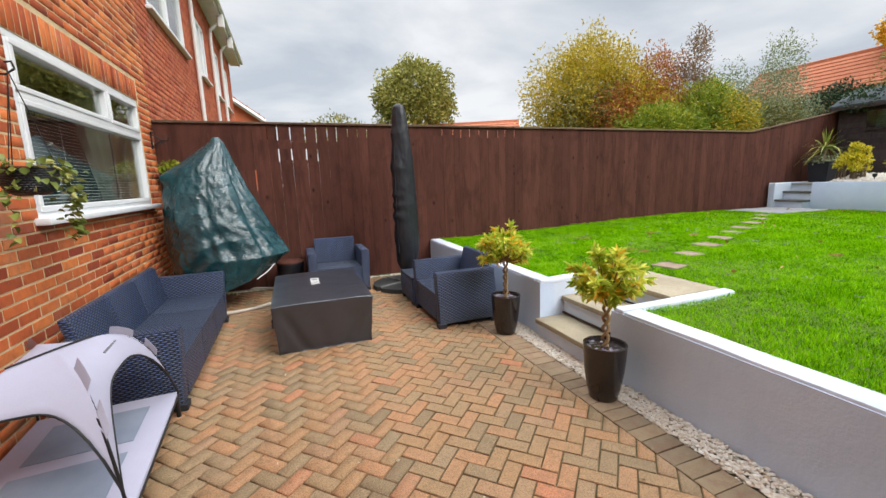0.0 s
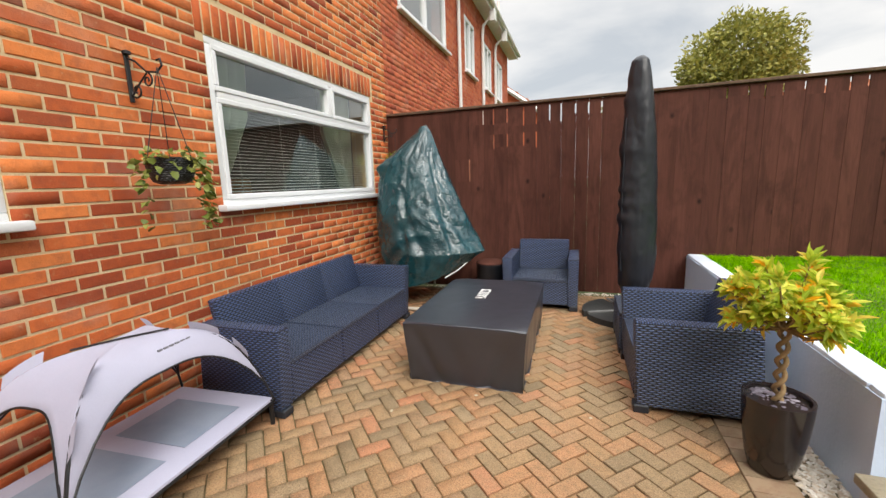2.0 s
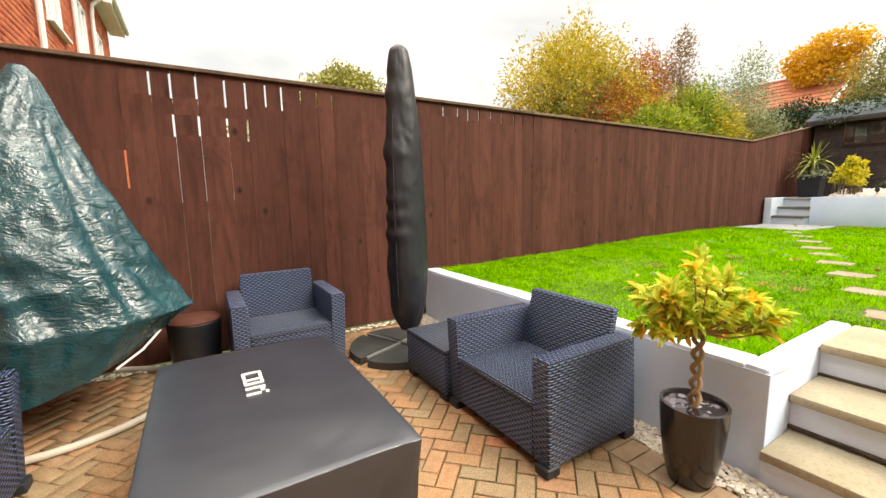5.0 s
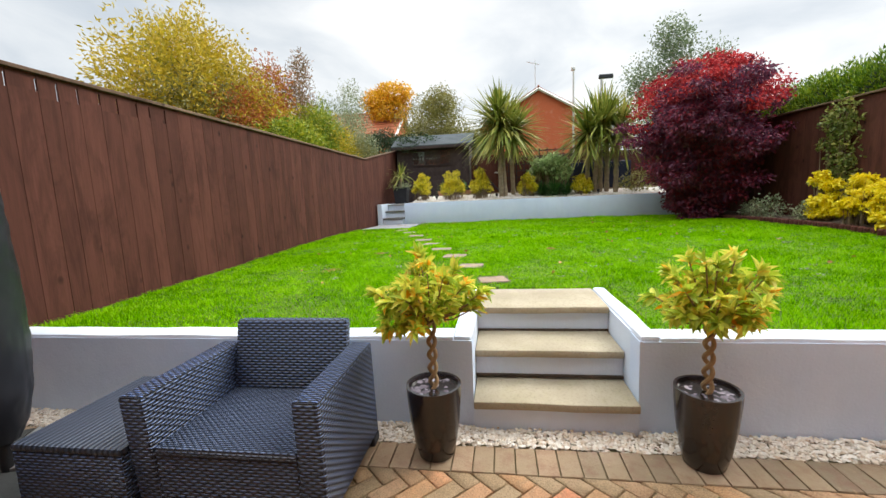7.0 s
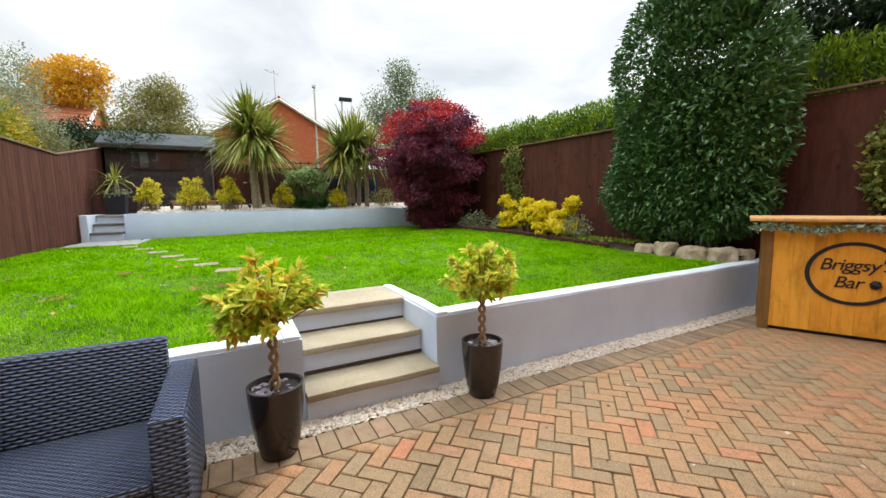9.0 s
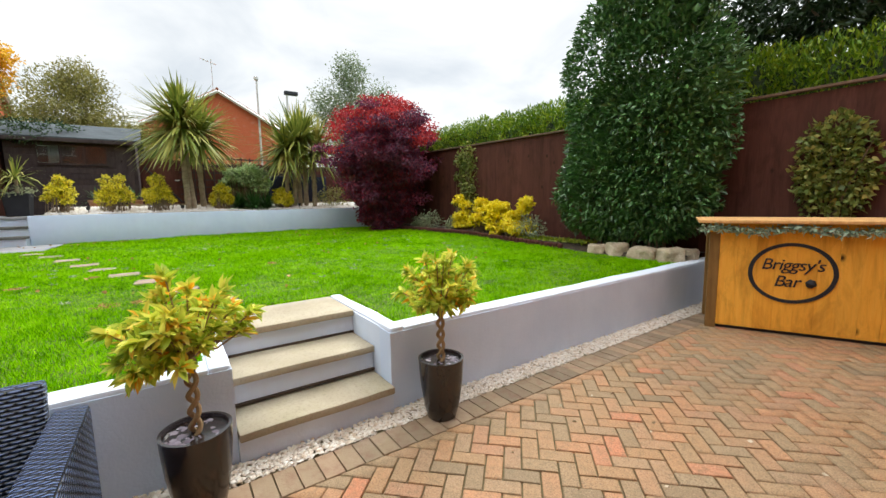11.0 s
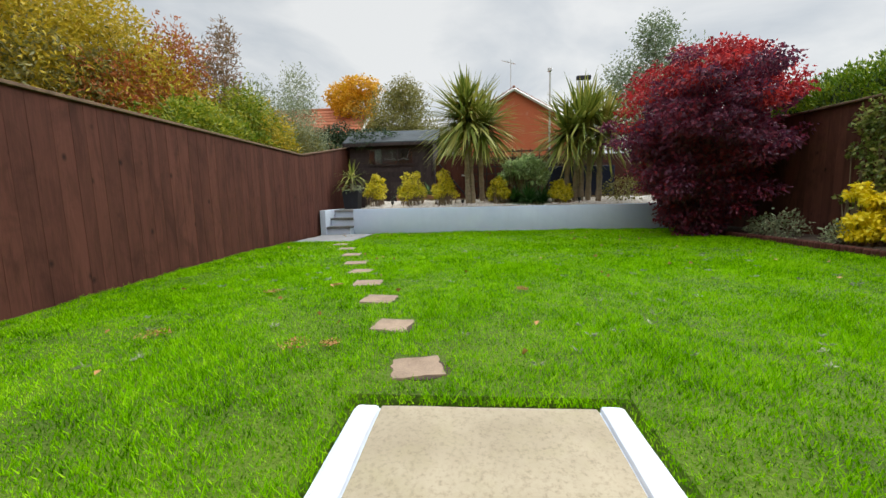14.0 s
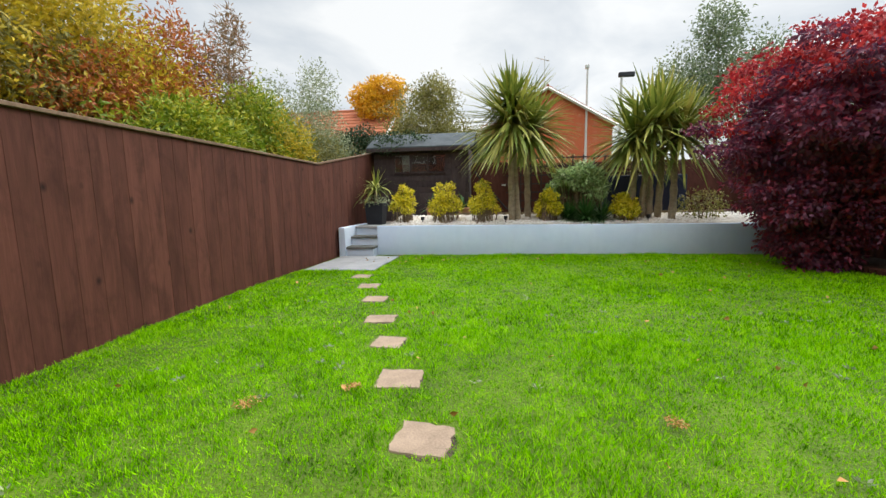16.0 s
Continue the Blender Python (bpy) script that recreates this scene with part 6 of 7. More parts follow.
for k, (bx, by, r) in enumerate(((3.42, -2.03, (0.13, 0.12, 0.11)), (3.14, -2.06, (0.16, 0.14, 0.14)), (2.73, -1.98, (0.17, 0.13, 0.13)), (2.40, -2.02, (0.15, 0.14, 0.14)), (2.33, -2.32, (0.11, 0.12, 0.12)))):
    boulder((bx, by), r, k + 2)

shrub("laurel", (3.1, -2.32, 0.5), [(0, 0, 1.3, 1.10, 0.50, 1.2), (0.15, 0, 2.5, 1.02, 0.52, 1.25), (-0.35, 0.05, 2.0, 0.92, 0.50, 1.35), (0.5, 0, 0.9, 0.78, 0.46, 0.7), (-0.2, 0.0, 3.5, 0.8, 0.45, 0.85), (-0.5, 0.05, 0.9, 0.62, 0.42, 0.65)], 34000, 0.082, 0.42, L_LAUREL, "tall dense glossy dark green laurel behind boulders", "shrub", 41, stem=0.012, inner=0.72, lump=0.10, droop=-0.2, spread=0.7, oval=True)
shrub("ivy_panel", (1.10, -2.66, 1.02), [(0, 0, 0.55, 0.36, 0.10, 0.58)], 1500, 0.07, 0.7, L_IVY, "square panel of ivy on the fence", "climber", 43, inner=0.2, lump=0.05)
shrub("climber", (7.3, -2.66, 0.62), [(0.05, 0, 1.62, 0.40, 0.09, 0.34), (0.0, 0, 1.15, 0.32, 0.09, 0.5), (-0.06, 0.02, 0.55, 0.36, 0.10, 0.5), (0.36, 0, 1.25, 0.20, 0.05, 0.08), (0.40, 0, 0.62, 0.22, 0.05, 0.08)], 1700, 0.06, 0.7, L_IVY, "thin grey-green climber on the fence", "climber", 45, inner=0.2)
def pads(n, cx, cy, z0, z1, rx, ry, rng, pr=(0.09, 0.16), flat=0.5, least=0.55):
    """Small leafy clumps spread over a low mound."""
    out = []
    for k in range(n):
        a, q = rng.uniform(0, 6.28), math.sqrt(rng.random())
        z = z0 + (z1 - z0) * math.sqrt(max(0.0, 1 - 0.75 * q * q)) * rng.uniform(least, 1.0)
        r = rng.uniform(*pr)
        out.append((cx + rx * q * math.cos(a), cy + ry * q * math.sin(a), z, r, r, r * flat))
    return out


for k, (bx, by, mat, clumps, leaves, label) in enumerate((
        (5.12, -2.20, L_YELLOW, ((34, 0.05, 0.02, 0.04, 0.50, 0.30, 0.28), (7, -0.12, 0.05, 0.45, 0.80, 0.07, 0.07)), 6000, "bright yellow leafy shrub with one tall shoot"),
        (5.95, -2.24, L_YELLOW, ((56, 0.0, 0.03, 0.05, 0.60, 0.52, 0.32), (8, 0.30, 0.05, 0.5, 0.70, 0.16, 0.14), (6, -0.22, 0.0, 0.5, 0.68, 0.14, 0.12)), 10500, "wide bright yellow shrub in the border"),
        (6.95, -2.28, L_YELLOW, ((24, 0.0, 0.02, 0.10, 0.50, 0.24, 0.2), (8, 0.04, 0.0, 0.55, 0.82, 0.14, 0.12)), 4600, "small yellow shrub beside the climber"))):
    rng = np.random.default_rng(300 + k)
    bl = [q for c in clumps for q in pads(*c, rng, (0.06, 0.12), 0.55, 0.15)]
    shrub("yellow_shrub", (bx, by, 0.60), bl, leaves, 0.052, 0.6, mat, label, "shrub", 47 + 2 * k, "yellow border shrubs", stem=0.006, inner=0.2, lump=0.3, oval=True)
for k, (x, y, r, h) in enumerate(((4.85, -2.12, 0.28, 0.24), (7.1, -2.12, 0.24, 0.2), (8.1, -2.15, 0.34, 0.26), (8.6, -2.2, 0.28, 0.2))):
    shrub("low_shrub", (x, y, 0.60), [(0, 0, h * 0.8, r, r * 0.8, h)], 520, 0.05, 0.5, L_SILVER, "low grey-green shrub in the border", "shrub", 53 + k, "low border shrubs", inner=0.3)
rng = np.random.default_rng(19)
n = 500
P = np.stack([rng.uniform(3.6, 5.0, n), rng.uniform(-2.35, -1.95, n), np.full(n, 0.62)], 1)
Dn = np.stack([rng.normal(size=n), rng.normal(size=n), rng.uniform(0.1, 0.8, n)], 1)
tagged(new("ground_cover", leaf_mesh("ground_cover", P, Dn, (0.04, 0.07), (0.03, 0.05), L_GREEN, rng)), "low green ground cover at the border edge", "ground cover", kind="stuff")

# crimson maple
mp_rng = np.random.default_rng(610)
MZ, MR = (0.1, 0.5, 1.0, 1.6, 2.1, 2.6, 3.0, 3.25), (0.30, 0.55, 0.98, 1.34, 1.50, 1.42, 1.05, 0.5)
low_pads, high_pads = [], []
for k in range(270):
    z = 3.25 * mp_rng.random() ** 0.8
    a, q = mp_rng.uniform(0, 6.28), mp_rng.uniform(0.45, 1.0)
    R = float(np.interp(z, MZ, MR)) * q * (1 + 0.10 * math.sin(3 * a + z * 2))
    r = mp_rng.uniform(0.20, 0.38)
    pad = (R * math.cos(a), R * math.sin(a), z - 0.10 * q, r, r, r * mp_rng.uniform(0.28, 0.55))
    (high_pads if z + 0.35 * mp_rng.normal() + 0.25 * math.cos(a) > 2.35 else low_pads).append(pad)
high_pads += [(0.15, -0.25, 3.3, 0.22, 0.22, 0.12), (-0.25, 0.5, 3.18, 0.22, 0.2, 0.1), (0.1, -0.95, 2.95, 0.28, 0.25, 0.12)]
maple = thing("maple", (9.4, -1.60, 0.6), "dense crimson and purple Japanese maple in layers", "tree")
part("trunk", limbs(bmesh.new(), (0, 0, -0.05), [(0.5, 0.4, 1.6), (-0.5, 0.5, 1.5), (0.2, -0.7, 1.7), (-0.4, -0.5, 1.4), (0, 0, 2.6), (0.3, 0.1, 2.9)], 0.07, mp_rng), M_BARK, maple)
crown("crown", low_pads, 34000, 0.070, 0.62, L_MAPLE, maple, 612, inner=0.15, droop=0.75, lump=0.25, spread=0.7)
crown("crown", high_pads, 11000, 0.066, 0.62, L_MAPLE_RED, maple, 613, inner=0.15, droop=0.6, lump=0.25, spread=0.75, label="scarlet upper leaves")
crown("inner_leaves", [(0, 0, 1.0, 0.7, 0.7, 0.85), (0, 0, 1.9, 1.1, 1.1, 0.8), (0.05, 0, 2.5, 0.9, 0.9, 0.5)], 9000, 0.09, 0.6, L_MAPLE, maple, 614, inner=0.5, droop=0.5)


# ---- terrace plants ----
def cordyline(at, stems, heads, label, seed, n=300, name="palm_tree", length=(0.85, 1.2)):
    t = thing(name, at, label, "palm tree")
    for k, (bx, by, hx, hy, hz) in enumerate(stems):
        bm = bmesh.new()
        pts = [(bx + (hx - bx) * f + 0.05 * math.sin(f * 5 + k), by + (hy - by) * f, -0.05 + (hz + 0.05) * f) for f in np.linspace(0, 1, 16)]
        tube(bm, pts, [0.068 - 0.022 * f + 0.008 * math.sin(f * 60) for f in np.linspace(0, 1, 16)], 10)
        part("trunk", bm, M_PALMBARK, t)
    for k, h in enumerate(heads):
        blades("crown", [h], n, length, (0.024, 0.038), L_PALM, t, seed + k, low=-0.72, droop=0.22)
    return t


cordyline((11.25, 2.55, 1.18), [(0, 0, -0.10, 0.12, 1.9), (0.25, -0.22, 0.15, -0.15, 1.8), (-0.10, 0.12, -0.12, 0.18, 2.35)], [(-0.10, 0.12, 1.92, 1.08), (0.15, -0.22, 1.80, 0.90), (-0.12, 0.16, 2.30, 0.60)], "tall cordyline palm with two trunks in the gravel bed", 71, 240, length=(1.0, 1.28))
cordyline((11.25, 0.0, 1.18), [(-0.1, 0.42, 0.0, 0.35, 1.6), (0, 0.2, 0.05, 0.12, 1.8), (0.05, -0.12, 0.05, -0.1, 1.9), (-0.1, -0.3, 0, -0.32, 1.8), (0.15, 0.05, 0.15, 0, 1.7)], [(0, 0.40, 1.55, 0.9), (0.05, 0.05, 1.75, 1.05), (0, -0.42, 1.62, 0.95), (0.1, -0.15, 2.05, 0.72)], "many-stemmed cordyline palm clump in the gravel bed", 81, 190, length=(0.95, 1.25))
for k, (x, y, r, h) in enumerate(((11.18, 4.88, 0.31, 0.74), (11.24, 4.0, 0.40, 0.80), (11.18, 3.21, 0.32, 0.82), (11.16, 1.98, 0.24, 0.60), (11.18, 0.53, 0.28, 0.50))):
    rng = np.random.default_rng(340 + k)
    bl = pads(22, 0, 0, 0.06, h * 0.82, r * 0.78, r * 0.78, rng, (0.07, 0.12), 0.9) + pads(6, 0, 0, h * 0.75, h, r * 0.6, r * 0.6, rng, (0.05, 0.08), 1.3)
    shrub("gold_shrub", (x, y, 1.16), bl, 2600, 0.055, 0.6, L_EUON, "small gold-green euonymus bush in the gravel", "shrub", 91 + k, "gold terrace bushes", stem=0.006, inner=0.3, lump=0.3)
strap = thing("agapanthus", (11.12, 1.27, 1.16), "dark green strap-leaved clump in the gravel", "plant")
blades("leaves", [(0, 0, 0.05, 1.0), (0.1, 0.3, 0.05, 0.9), (0.05, -0.3, 0.05, 0.9)], 170, (0.42, 0.60), (0.014, 0.022), L_STRAP, strap, 95, low=0.15, droop=0.5, kind="stuff")
sage_rng = np.random.default_rng(360)
shrub("grey_shrub", (11.68, 1.33, 1.2), pads(44, 0, 0, 0.25, 1.1, 0.48, 0.52, sage_rng, (0.11, 0.19), 0.7), 4200, 0.085, 0.5, L_SAGE, "rounded grey-green shrub behind the gravel bed", "shrub", 97, stem=0.008, inner=0.5, droop=0.0, spread=0.6, oval=True)
shrub("olive_shrub", (11.2, -0.85, 1.16), [(0, 0, 0.3, 0.4, 0.45, 0.3)], 700, 0.06, 0.5, L_OLIVE, "low olive green shrub in the gravel bed", "shrub", 99, inner=0.3)
pp = thing("potted_palm", (11.5, 5.56, 1.132), "young palm in a dark square planter on the landing", "potted plant")
bm = bmesh.new()
box(bm, -0.20, 0.20, -0.20, 0.20, 0, 0.46, 0.01)
for vv in bm.verts:
    vv.co.x *= 0.82 + 0.4 * vv.co.z
    vv.co.y *= 0.82 + 0.4 * vv.co.z
part("planter", bm, M_INK, pp)
part("stem", tube(bmesh.new(), [(0, 0, 0.4), (0.02, 0, 0.75)], 0.03, 8), M_PALMBARK, pp)
blades("fronds", [(0.02, 0, 0.75, 0.62)], 55, (0.7, 1.05), (0.014, 0.022), L_PALM, pp, 101, low=-0.2, droop=0.6)
crown("underplanting", [(-0.05, 0, 0.5, 0.30, 0.28, 0.10)], 260, 0.05, 0.5, L_SILVER, pp, 102, kind="stuff")
for k, (x, y) in enumerate(((12.15, 4.42), (12.2, 3.72))):
    t = thing("terracotta_pot", (x, y, 1.14), "terracotta flower pot before the shed", "flower pot", "pots before the shed")
    part("pot", lathe(bmesh.new(), [(0.10, 0), (0.15, 0.26), (0.165, 0.27), (0.165, 0.31), (0.14, 0.31)], 20), M_TERRA, t)
    blades("leaves", [(0, 0, 0.3, 0.6)], 26, (0.5, 0.8), (0.012, 0.02), L_STRAP, t, 111 + k, low=0.2, droop=0.7)
for k, (x, y) in enumerate(((11.0, 2.80), (11.05, 0.15), (11.0, 4.45))):
    t = thing("garden_spotlight", (x, y, 1.16), "small black garden spotlight on a spike", "garden light", "bed spotlights", k * 70)
    part("spike", tube(bmesh.new(), [(0, 0, -0.02), (0, 0, 0.08)], 0.008, 6), M_BLACK, t)
    part("lamp_head", lathe(bmesh.new(), [(0.02, 0.07), (0.035, 0.09), (0.04, 0.14), (0.03, 0.145)], 12), M_BLACK, t)

# shed
shed = thing("shed", (12.65, 4.78, 1.14), "dark stained garden shed with a felt roof", "shed")
for k in range(13):
    part("cladding_board", solid(0.0, 0.022, -1.15, 1.15, 0.0 + k * 0.135, 0.13 + k * 0.135, 0.004), M_SHED, shed)
bm = bmesh.new()
box(bm, 0.025, 1.5, -1.15, 1.15, 0, 1.75)
part("body", bm, M_SHED, shed)
bm = bmesh.new()
v = [bm.verts.new(c) for c in ((-0.16, -1.28, 1.70), (-0.16, 1.28, 1.70), (0.75, 1.28, 2.12), (0.75, -1.28, 2.12), (1.66, 1.28, 1.70), (1.66, -1.28, 1.70))]
bm.faces.new((v[0], v[1], v[2], v[3])), bm.faces.new((v[3], v[2], v[4], v[5]))
g = bmesh.ops.extrude_face_region(bm, geom=list(bm.faces))
bmesh.ops.translate(bm, vec=(0, 0, 0.05), verts=[e for e in g["geom"] if isinstance(e, bmesh.types.BMVert)])
part("roof", bm, M_FELT, shed, "grey-green felt roof")
part("eaves_board", solid(-0.17, -0.14, -1.28, 1.28, 1.64, 1.72, 0.004), M_SHED, shed)
for yc in (0.435, 0.02, -0.395):
    w = part("window", solid(-0.03, -0.003, yc - 0.205, yc + 0.205, 1.13, 1.60, 0.004), M_SHED, shed)
    part("pane", solid(-0.034, -0.030, yc - 0.18, yc + 0.18, 1.17, 1.56), M_GLASS, w, smooth=0)
    # sheet behind the pane whose colour carries the reflection
    part("glazing_backing", solid(-0.0300, -0.0296, yc - 0.18, yc + 0.18, 1.17, 1.56), M_SHEDGLASS, w, smooth=0)
# lighter panel added for the whitish reflection in one pane
part("net_curtain", solid(-0.0295, -0.0292, 0.44, 0.61, 1.18, 1.54), M_BLIND, shed, "pale panel painted as a reflection in the shed window", smooth=0)
part("door", solid(-0.02, -0.002, -1.08, -0.74, 0.05, 1.62, 0.004), M_SHED, shed)
crown("roof_creeper", [(0.2, 0.55, 2.0, 0.5, 0.7, 0.14), (-0.1, 0.75, 1.75, 0.15, 0.35, 0.2)], 900, 0.06, 0.6, L_DARK, shed, 121, label="dark creeper over the shed roof")

# gate and trellis beyond the bed
gate = thing("garden_gate", (12.75, 3.12, 1.14), "dark red-brown boarded gate beside the shed", "gate")
for k in range(6):
    part("board", solid(0, 0.022, -0.42 + k * 0.14, -0.285 + k * 0.14, 0.03, 1.35, 0.003), M_FENCE, gate)
part("brace", tube(bmesh.new(), [(-0.01, -0.38, 0.25), (-0.01, 0.38, 1.15)], 0.02, 6), M_INK, gate)
part("latch", solid(-0.03, -0.005, -0.36, -0.26, 0.8, 0.83, 0.004), M_STEEL, gate)
trel = thing("trellis", (12.55, 0.86, 1.14), "dark timber trellis screen with creeper behind the bed", "trellis")
for k in range(17):
    part("lath", solid(0, 0.018, -1.9 + k * 0.23, -1.87 + k * 0.23, 0, 1.45), M_SHED, trel)
for k in range(8):
    part("lath", solid(-0.018, 0, -1.9, 1.9, 0.05 + k * 0.19, 0.08 + k * 0.19), M_SHED, trel)
crown("creeper", [(0.1, 1.0, 1.3, 0.15, 0.9, 0.22), (0.1, -0.9, 1.2, 0.15, 0.8, 0.3), (0.05, 0.4, 0.9, 0.1, 0.3, 0.5)], 1500, 0.06, 0.6, L_OLIVE, trel, 123, label="olive creeper on the trellis")
blu = thing("blue_cabinet", (12.25, 0.08, 1.14), "dark blue storage cabinet behind the palm stems", "cabinet")
part("body", solid(0, 0.5, -1.1, 0.5, 0, 0.95, 0.01), M_BLUE, blu)
part("door", solid(-0.012, -0.001, -0.95, -0.32, 0.05, 0.88, 0.004), M_BLUE, blu)
part("door", solid(-0.012, -0.001, -0.28, 0.40, 0.05, 0.88, 0.004), M_BLUE, blu)
structure("wall_terrace_rear", solid(13.0, 13.1, RY, 3.6, 1.1, 2.45), M_FENCE, "dark rear fence behind the trellis", smooth=0)

# ---- hedges and trees beyond the fences ----
hb = []
for k in range(33):
    x = 0.2 + k * 0.37
    hb.append((x, -3.52 - 0.05 * math.sin(k * 2.1), 1.95 + 0.018 * x + 0.03 * math.sin(k * 1.7), 0.48, 0.55, 1.20 + 0.04 * math.sin(k * 2.9)))
hcore = shrub("conifer_hedge", (0, 0, 0), hb, 150000, 0.080, 0.32, L_HEDGE, "clipped bright green conifer hedge above the fence", "hedge", 131, stem=0.015, inner=0.7, lump=0.06, droop=-0.6, spread=0.6)
# solid cores added inside the hedge, coloured dark for the shade between sprays
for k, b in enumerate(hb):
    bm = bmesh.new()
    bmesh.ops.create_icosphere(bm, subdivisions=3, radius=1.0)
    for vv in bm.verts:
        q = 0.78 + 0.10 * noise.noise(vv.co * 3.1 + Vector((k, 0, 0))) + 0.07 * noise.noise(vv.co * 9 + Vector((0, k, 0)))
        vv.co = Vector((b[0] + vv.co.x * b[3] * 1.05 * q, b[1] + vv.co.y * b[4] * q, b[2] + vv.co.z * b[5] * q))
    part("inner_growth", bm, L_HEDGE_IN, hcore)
tree("dark_evergreen", (1.0, -4.5, 0), [(0, 0, 3.0, 1.6, 0.9, 1.0), (1.0, 0.2, 4.2, 1.2, 0.9, 1.3), (-1.2, 0, 3.6, 1.4, 0.9, 1.5), (0.2, 0, 4.4, 1.3, 0.8, 1.3), (-0.3, 0.1, 5.6, 1.3, 0.8, 1.0), (1.6, 0, 3.2, 0.9, 0.8, 1.0)], 20000, 0.13, 0.38, L_DARK, "tall dark evergreen beyond the fence", "tree", 133, 0.12, inner=0.3)

tree("gold_tree", (7.5, 8.7, 0), [(0, 0, 3.6, 1.3, 1.1, 1.3), (0.9, -0.2, 3.4, 1.1, 1.0, 1.2), (-0.9, 0.1, 3.3, 1.0, 0.9, 1.1), (0.2, 0.2, 4.35, 0.9, 0.8, 0.75), (-0.3, 0, 2.5, 1.4, 1.0, 0.9)], 30000, 0.085, 0.38, L_GOLD, "golden yellow autumn tree beyond the fence", "tree", 141, 0.09, inner=0.3, lump=0.32, extra=(([(0.5, -0.5, 3.0, 1.2, 0.6, 0.9), (-0.6, -0.4, 3.0, 0.9, 0.6, 0.8)], 6000, L_OLIVE),))
tree("rust_tree", (8.3, 7.9, 0), [(0, 0, 3.0, 0.9, 0.6, 0.9), (0.7, 0, 3.7, 0.55, 0.45, 0.95), (-0.7, 0, 2.8, 0.8, 0.6, 0.7), (1.0, 0.1, 2.9, 0.7, 0.5, 0.7)], 12000, 0.075, 0.4, L_RUST, "rust red and orange autumn bush beyond the fence", "tree", 145, 0.06, inner=0.3, lump=0.32, extra=(([(0.2, -0.2, 3.0, 1.2, 0.5, 0.8)], 3000, L_GOLD),))
tree("green_bush", (7.6, 6.95, 0), [(0, 0, 2.15, 0.8, 0.5, 0.7), (0.7, 0, 2.2, 0.7, 0.5, 0.75), (0.3, 0, 2.6, 0.5, 0.4, 0.4)], 9000, 0.09, 0.34, L_GREEN, "bright green leafy bush just beyond the fence", "shrub", 147, 0.05, inner=0.35, lump=0.32)
tree("green_tree", (9.5, 7.25, 0), [(0, 0, 2.4, 0.95, 0.6, 0.85), (0.7, 0.1, 2.4, 0.8, 0.6, 0.8), (-0.8, -0.1, 2.3, 0.85, 0.5, 0.75), (0.3, 0, 3.0, 0.7, 0.5, 0.7), (1.5, 0.2, 2.5, 0.8, 0.6, 0.85), (1.0, 0.3, 3.2, 0.6, 0.5, 0.6)], 22000, 0.09, 0.34, L_GREEN, "bright green leafy tree beyond the fence", "tree", 149, 0.06, inner=0.3, lump=0.32, extra=(([(0.9, -0.2, 2.5, 0.9, 0.5, 0.8)], 4000, L_GOLD),))
tree("wispy_tree", (12.4, 7.4, 0.5), [(0, 0, 2.9, 1.0, 0.7, 0.9), (0.5, 0, 3.8, 0.6, 0.5, 0.8), (-0.6, 0.1, 2.3, 0.9, 0.7, 0.8), (0.8, -0.2, 2.3, 0.9, 0.6, 0.8), (-1.2, 0.2, 2.9, 0.5, 0.5, 0.9), (-1.7, 0.2, 2.3, 0.7, 0.5, 0.7)], 15000, 0.065, 0.4, L_SILVER, "thin wispy grey-green tree beyond the fence", "tree", 153, 0.05, inner=0.25, lump=0.35, extra=(([(-0.6, 0.1, 2.0, 1.0, 0.7, 0.7), (0.6, -0.2, 2.0, 1.0, 0.6, 0.7), (0.1, 0, 2.5, 0.8, 0.6, 0.5), (-1.6, 0, 2.0, 0.7, 0.5, 0.6)], 15000, L_OLIVE),))
tree("bronze_willow", (9.8, 7.65, 0), [(0, 0, 3.5, 0.5, 0.4, 0.7), (0.12, 0, 4.3, 0.36, 0.32, 0.7), (-0.35, 0.1, 3.9, 0.3, 0.3, 0.5), (0.28, 0, 4.7, 0.20, 0.2, 0.40), (0.4, 0, 3.4, 0.35, 0.3, 0.6)], 3000, 0.10, 0.20, L_BRONZE, "tall thin bronze-leaved willow beyond the fence", "tree", 171, 0.04, inner=0.2, lump=0.35, droop=-0.4)
tree("evergreen_bush", (14.6, 6.9, 1.0), [(0, 0, 1.9, 0.9, 0.9, 0.8), (0.5, -0.8, 1.8, 0.8, 0.8, 0.7)], 14000, 0.085, 0.5, L_DARK, "dark green evergreen behind the shed", "shrub", 155, 0.05, inner=0.5)
tree("twiggy_tree", (16.5, 5.3, 1.0), [(0, 0, 3.0, 1.3, 1.3, 1.3), (0.4, -0.7, 2.4, 1.1, 1.1, 0.9), (0, 0.8, 2.3, 1.0, 1.0, 0.9), (-0.1, -0.3, 4.0, 0.7, 0.7, 0.6), (0.2, -1.8, 2.2, 0.9, 0.9, 0.8)], 34000, 0.085, 0.42, L_OLIVE, "loose olive and bronze tree behind the shed", "tree", 157, 0.07, inner=0.2, lump=0.35)
tree("amber_tree", (27, 9.7, 0), [(0, -0.2, 8.15, 1.2, 1.25, 0.75), (0.3, 1.0, 7.8, 1.1, 1.1, 0.8), (0, 0.2, 7.2, 1.4, 1.4, 0.9)], 6500, 0.17, 0.6, L_AMBER, "amber orange autumn tree far behind the shed", "tree", 161, 0.18, inner=0.45)
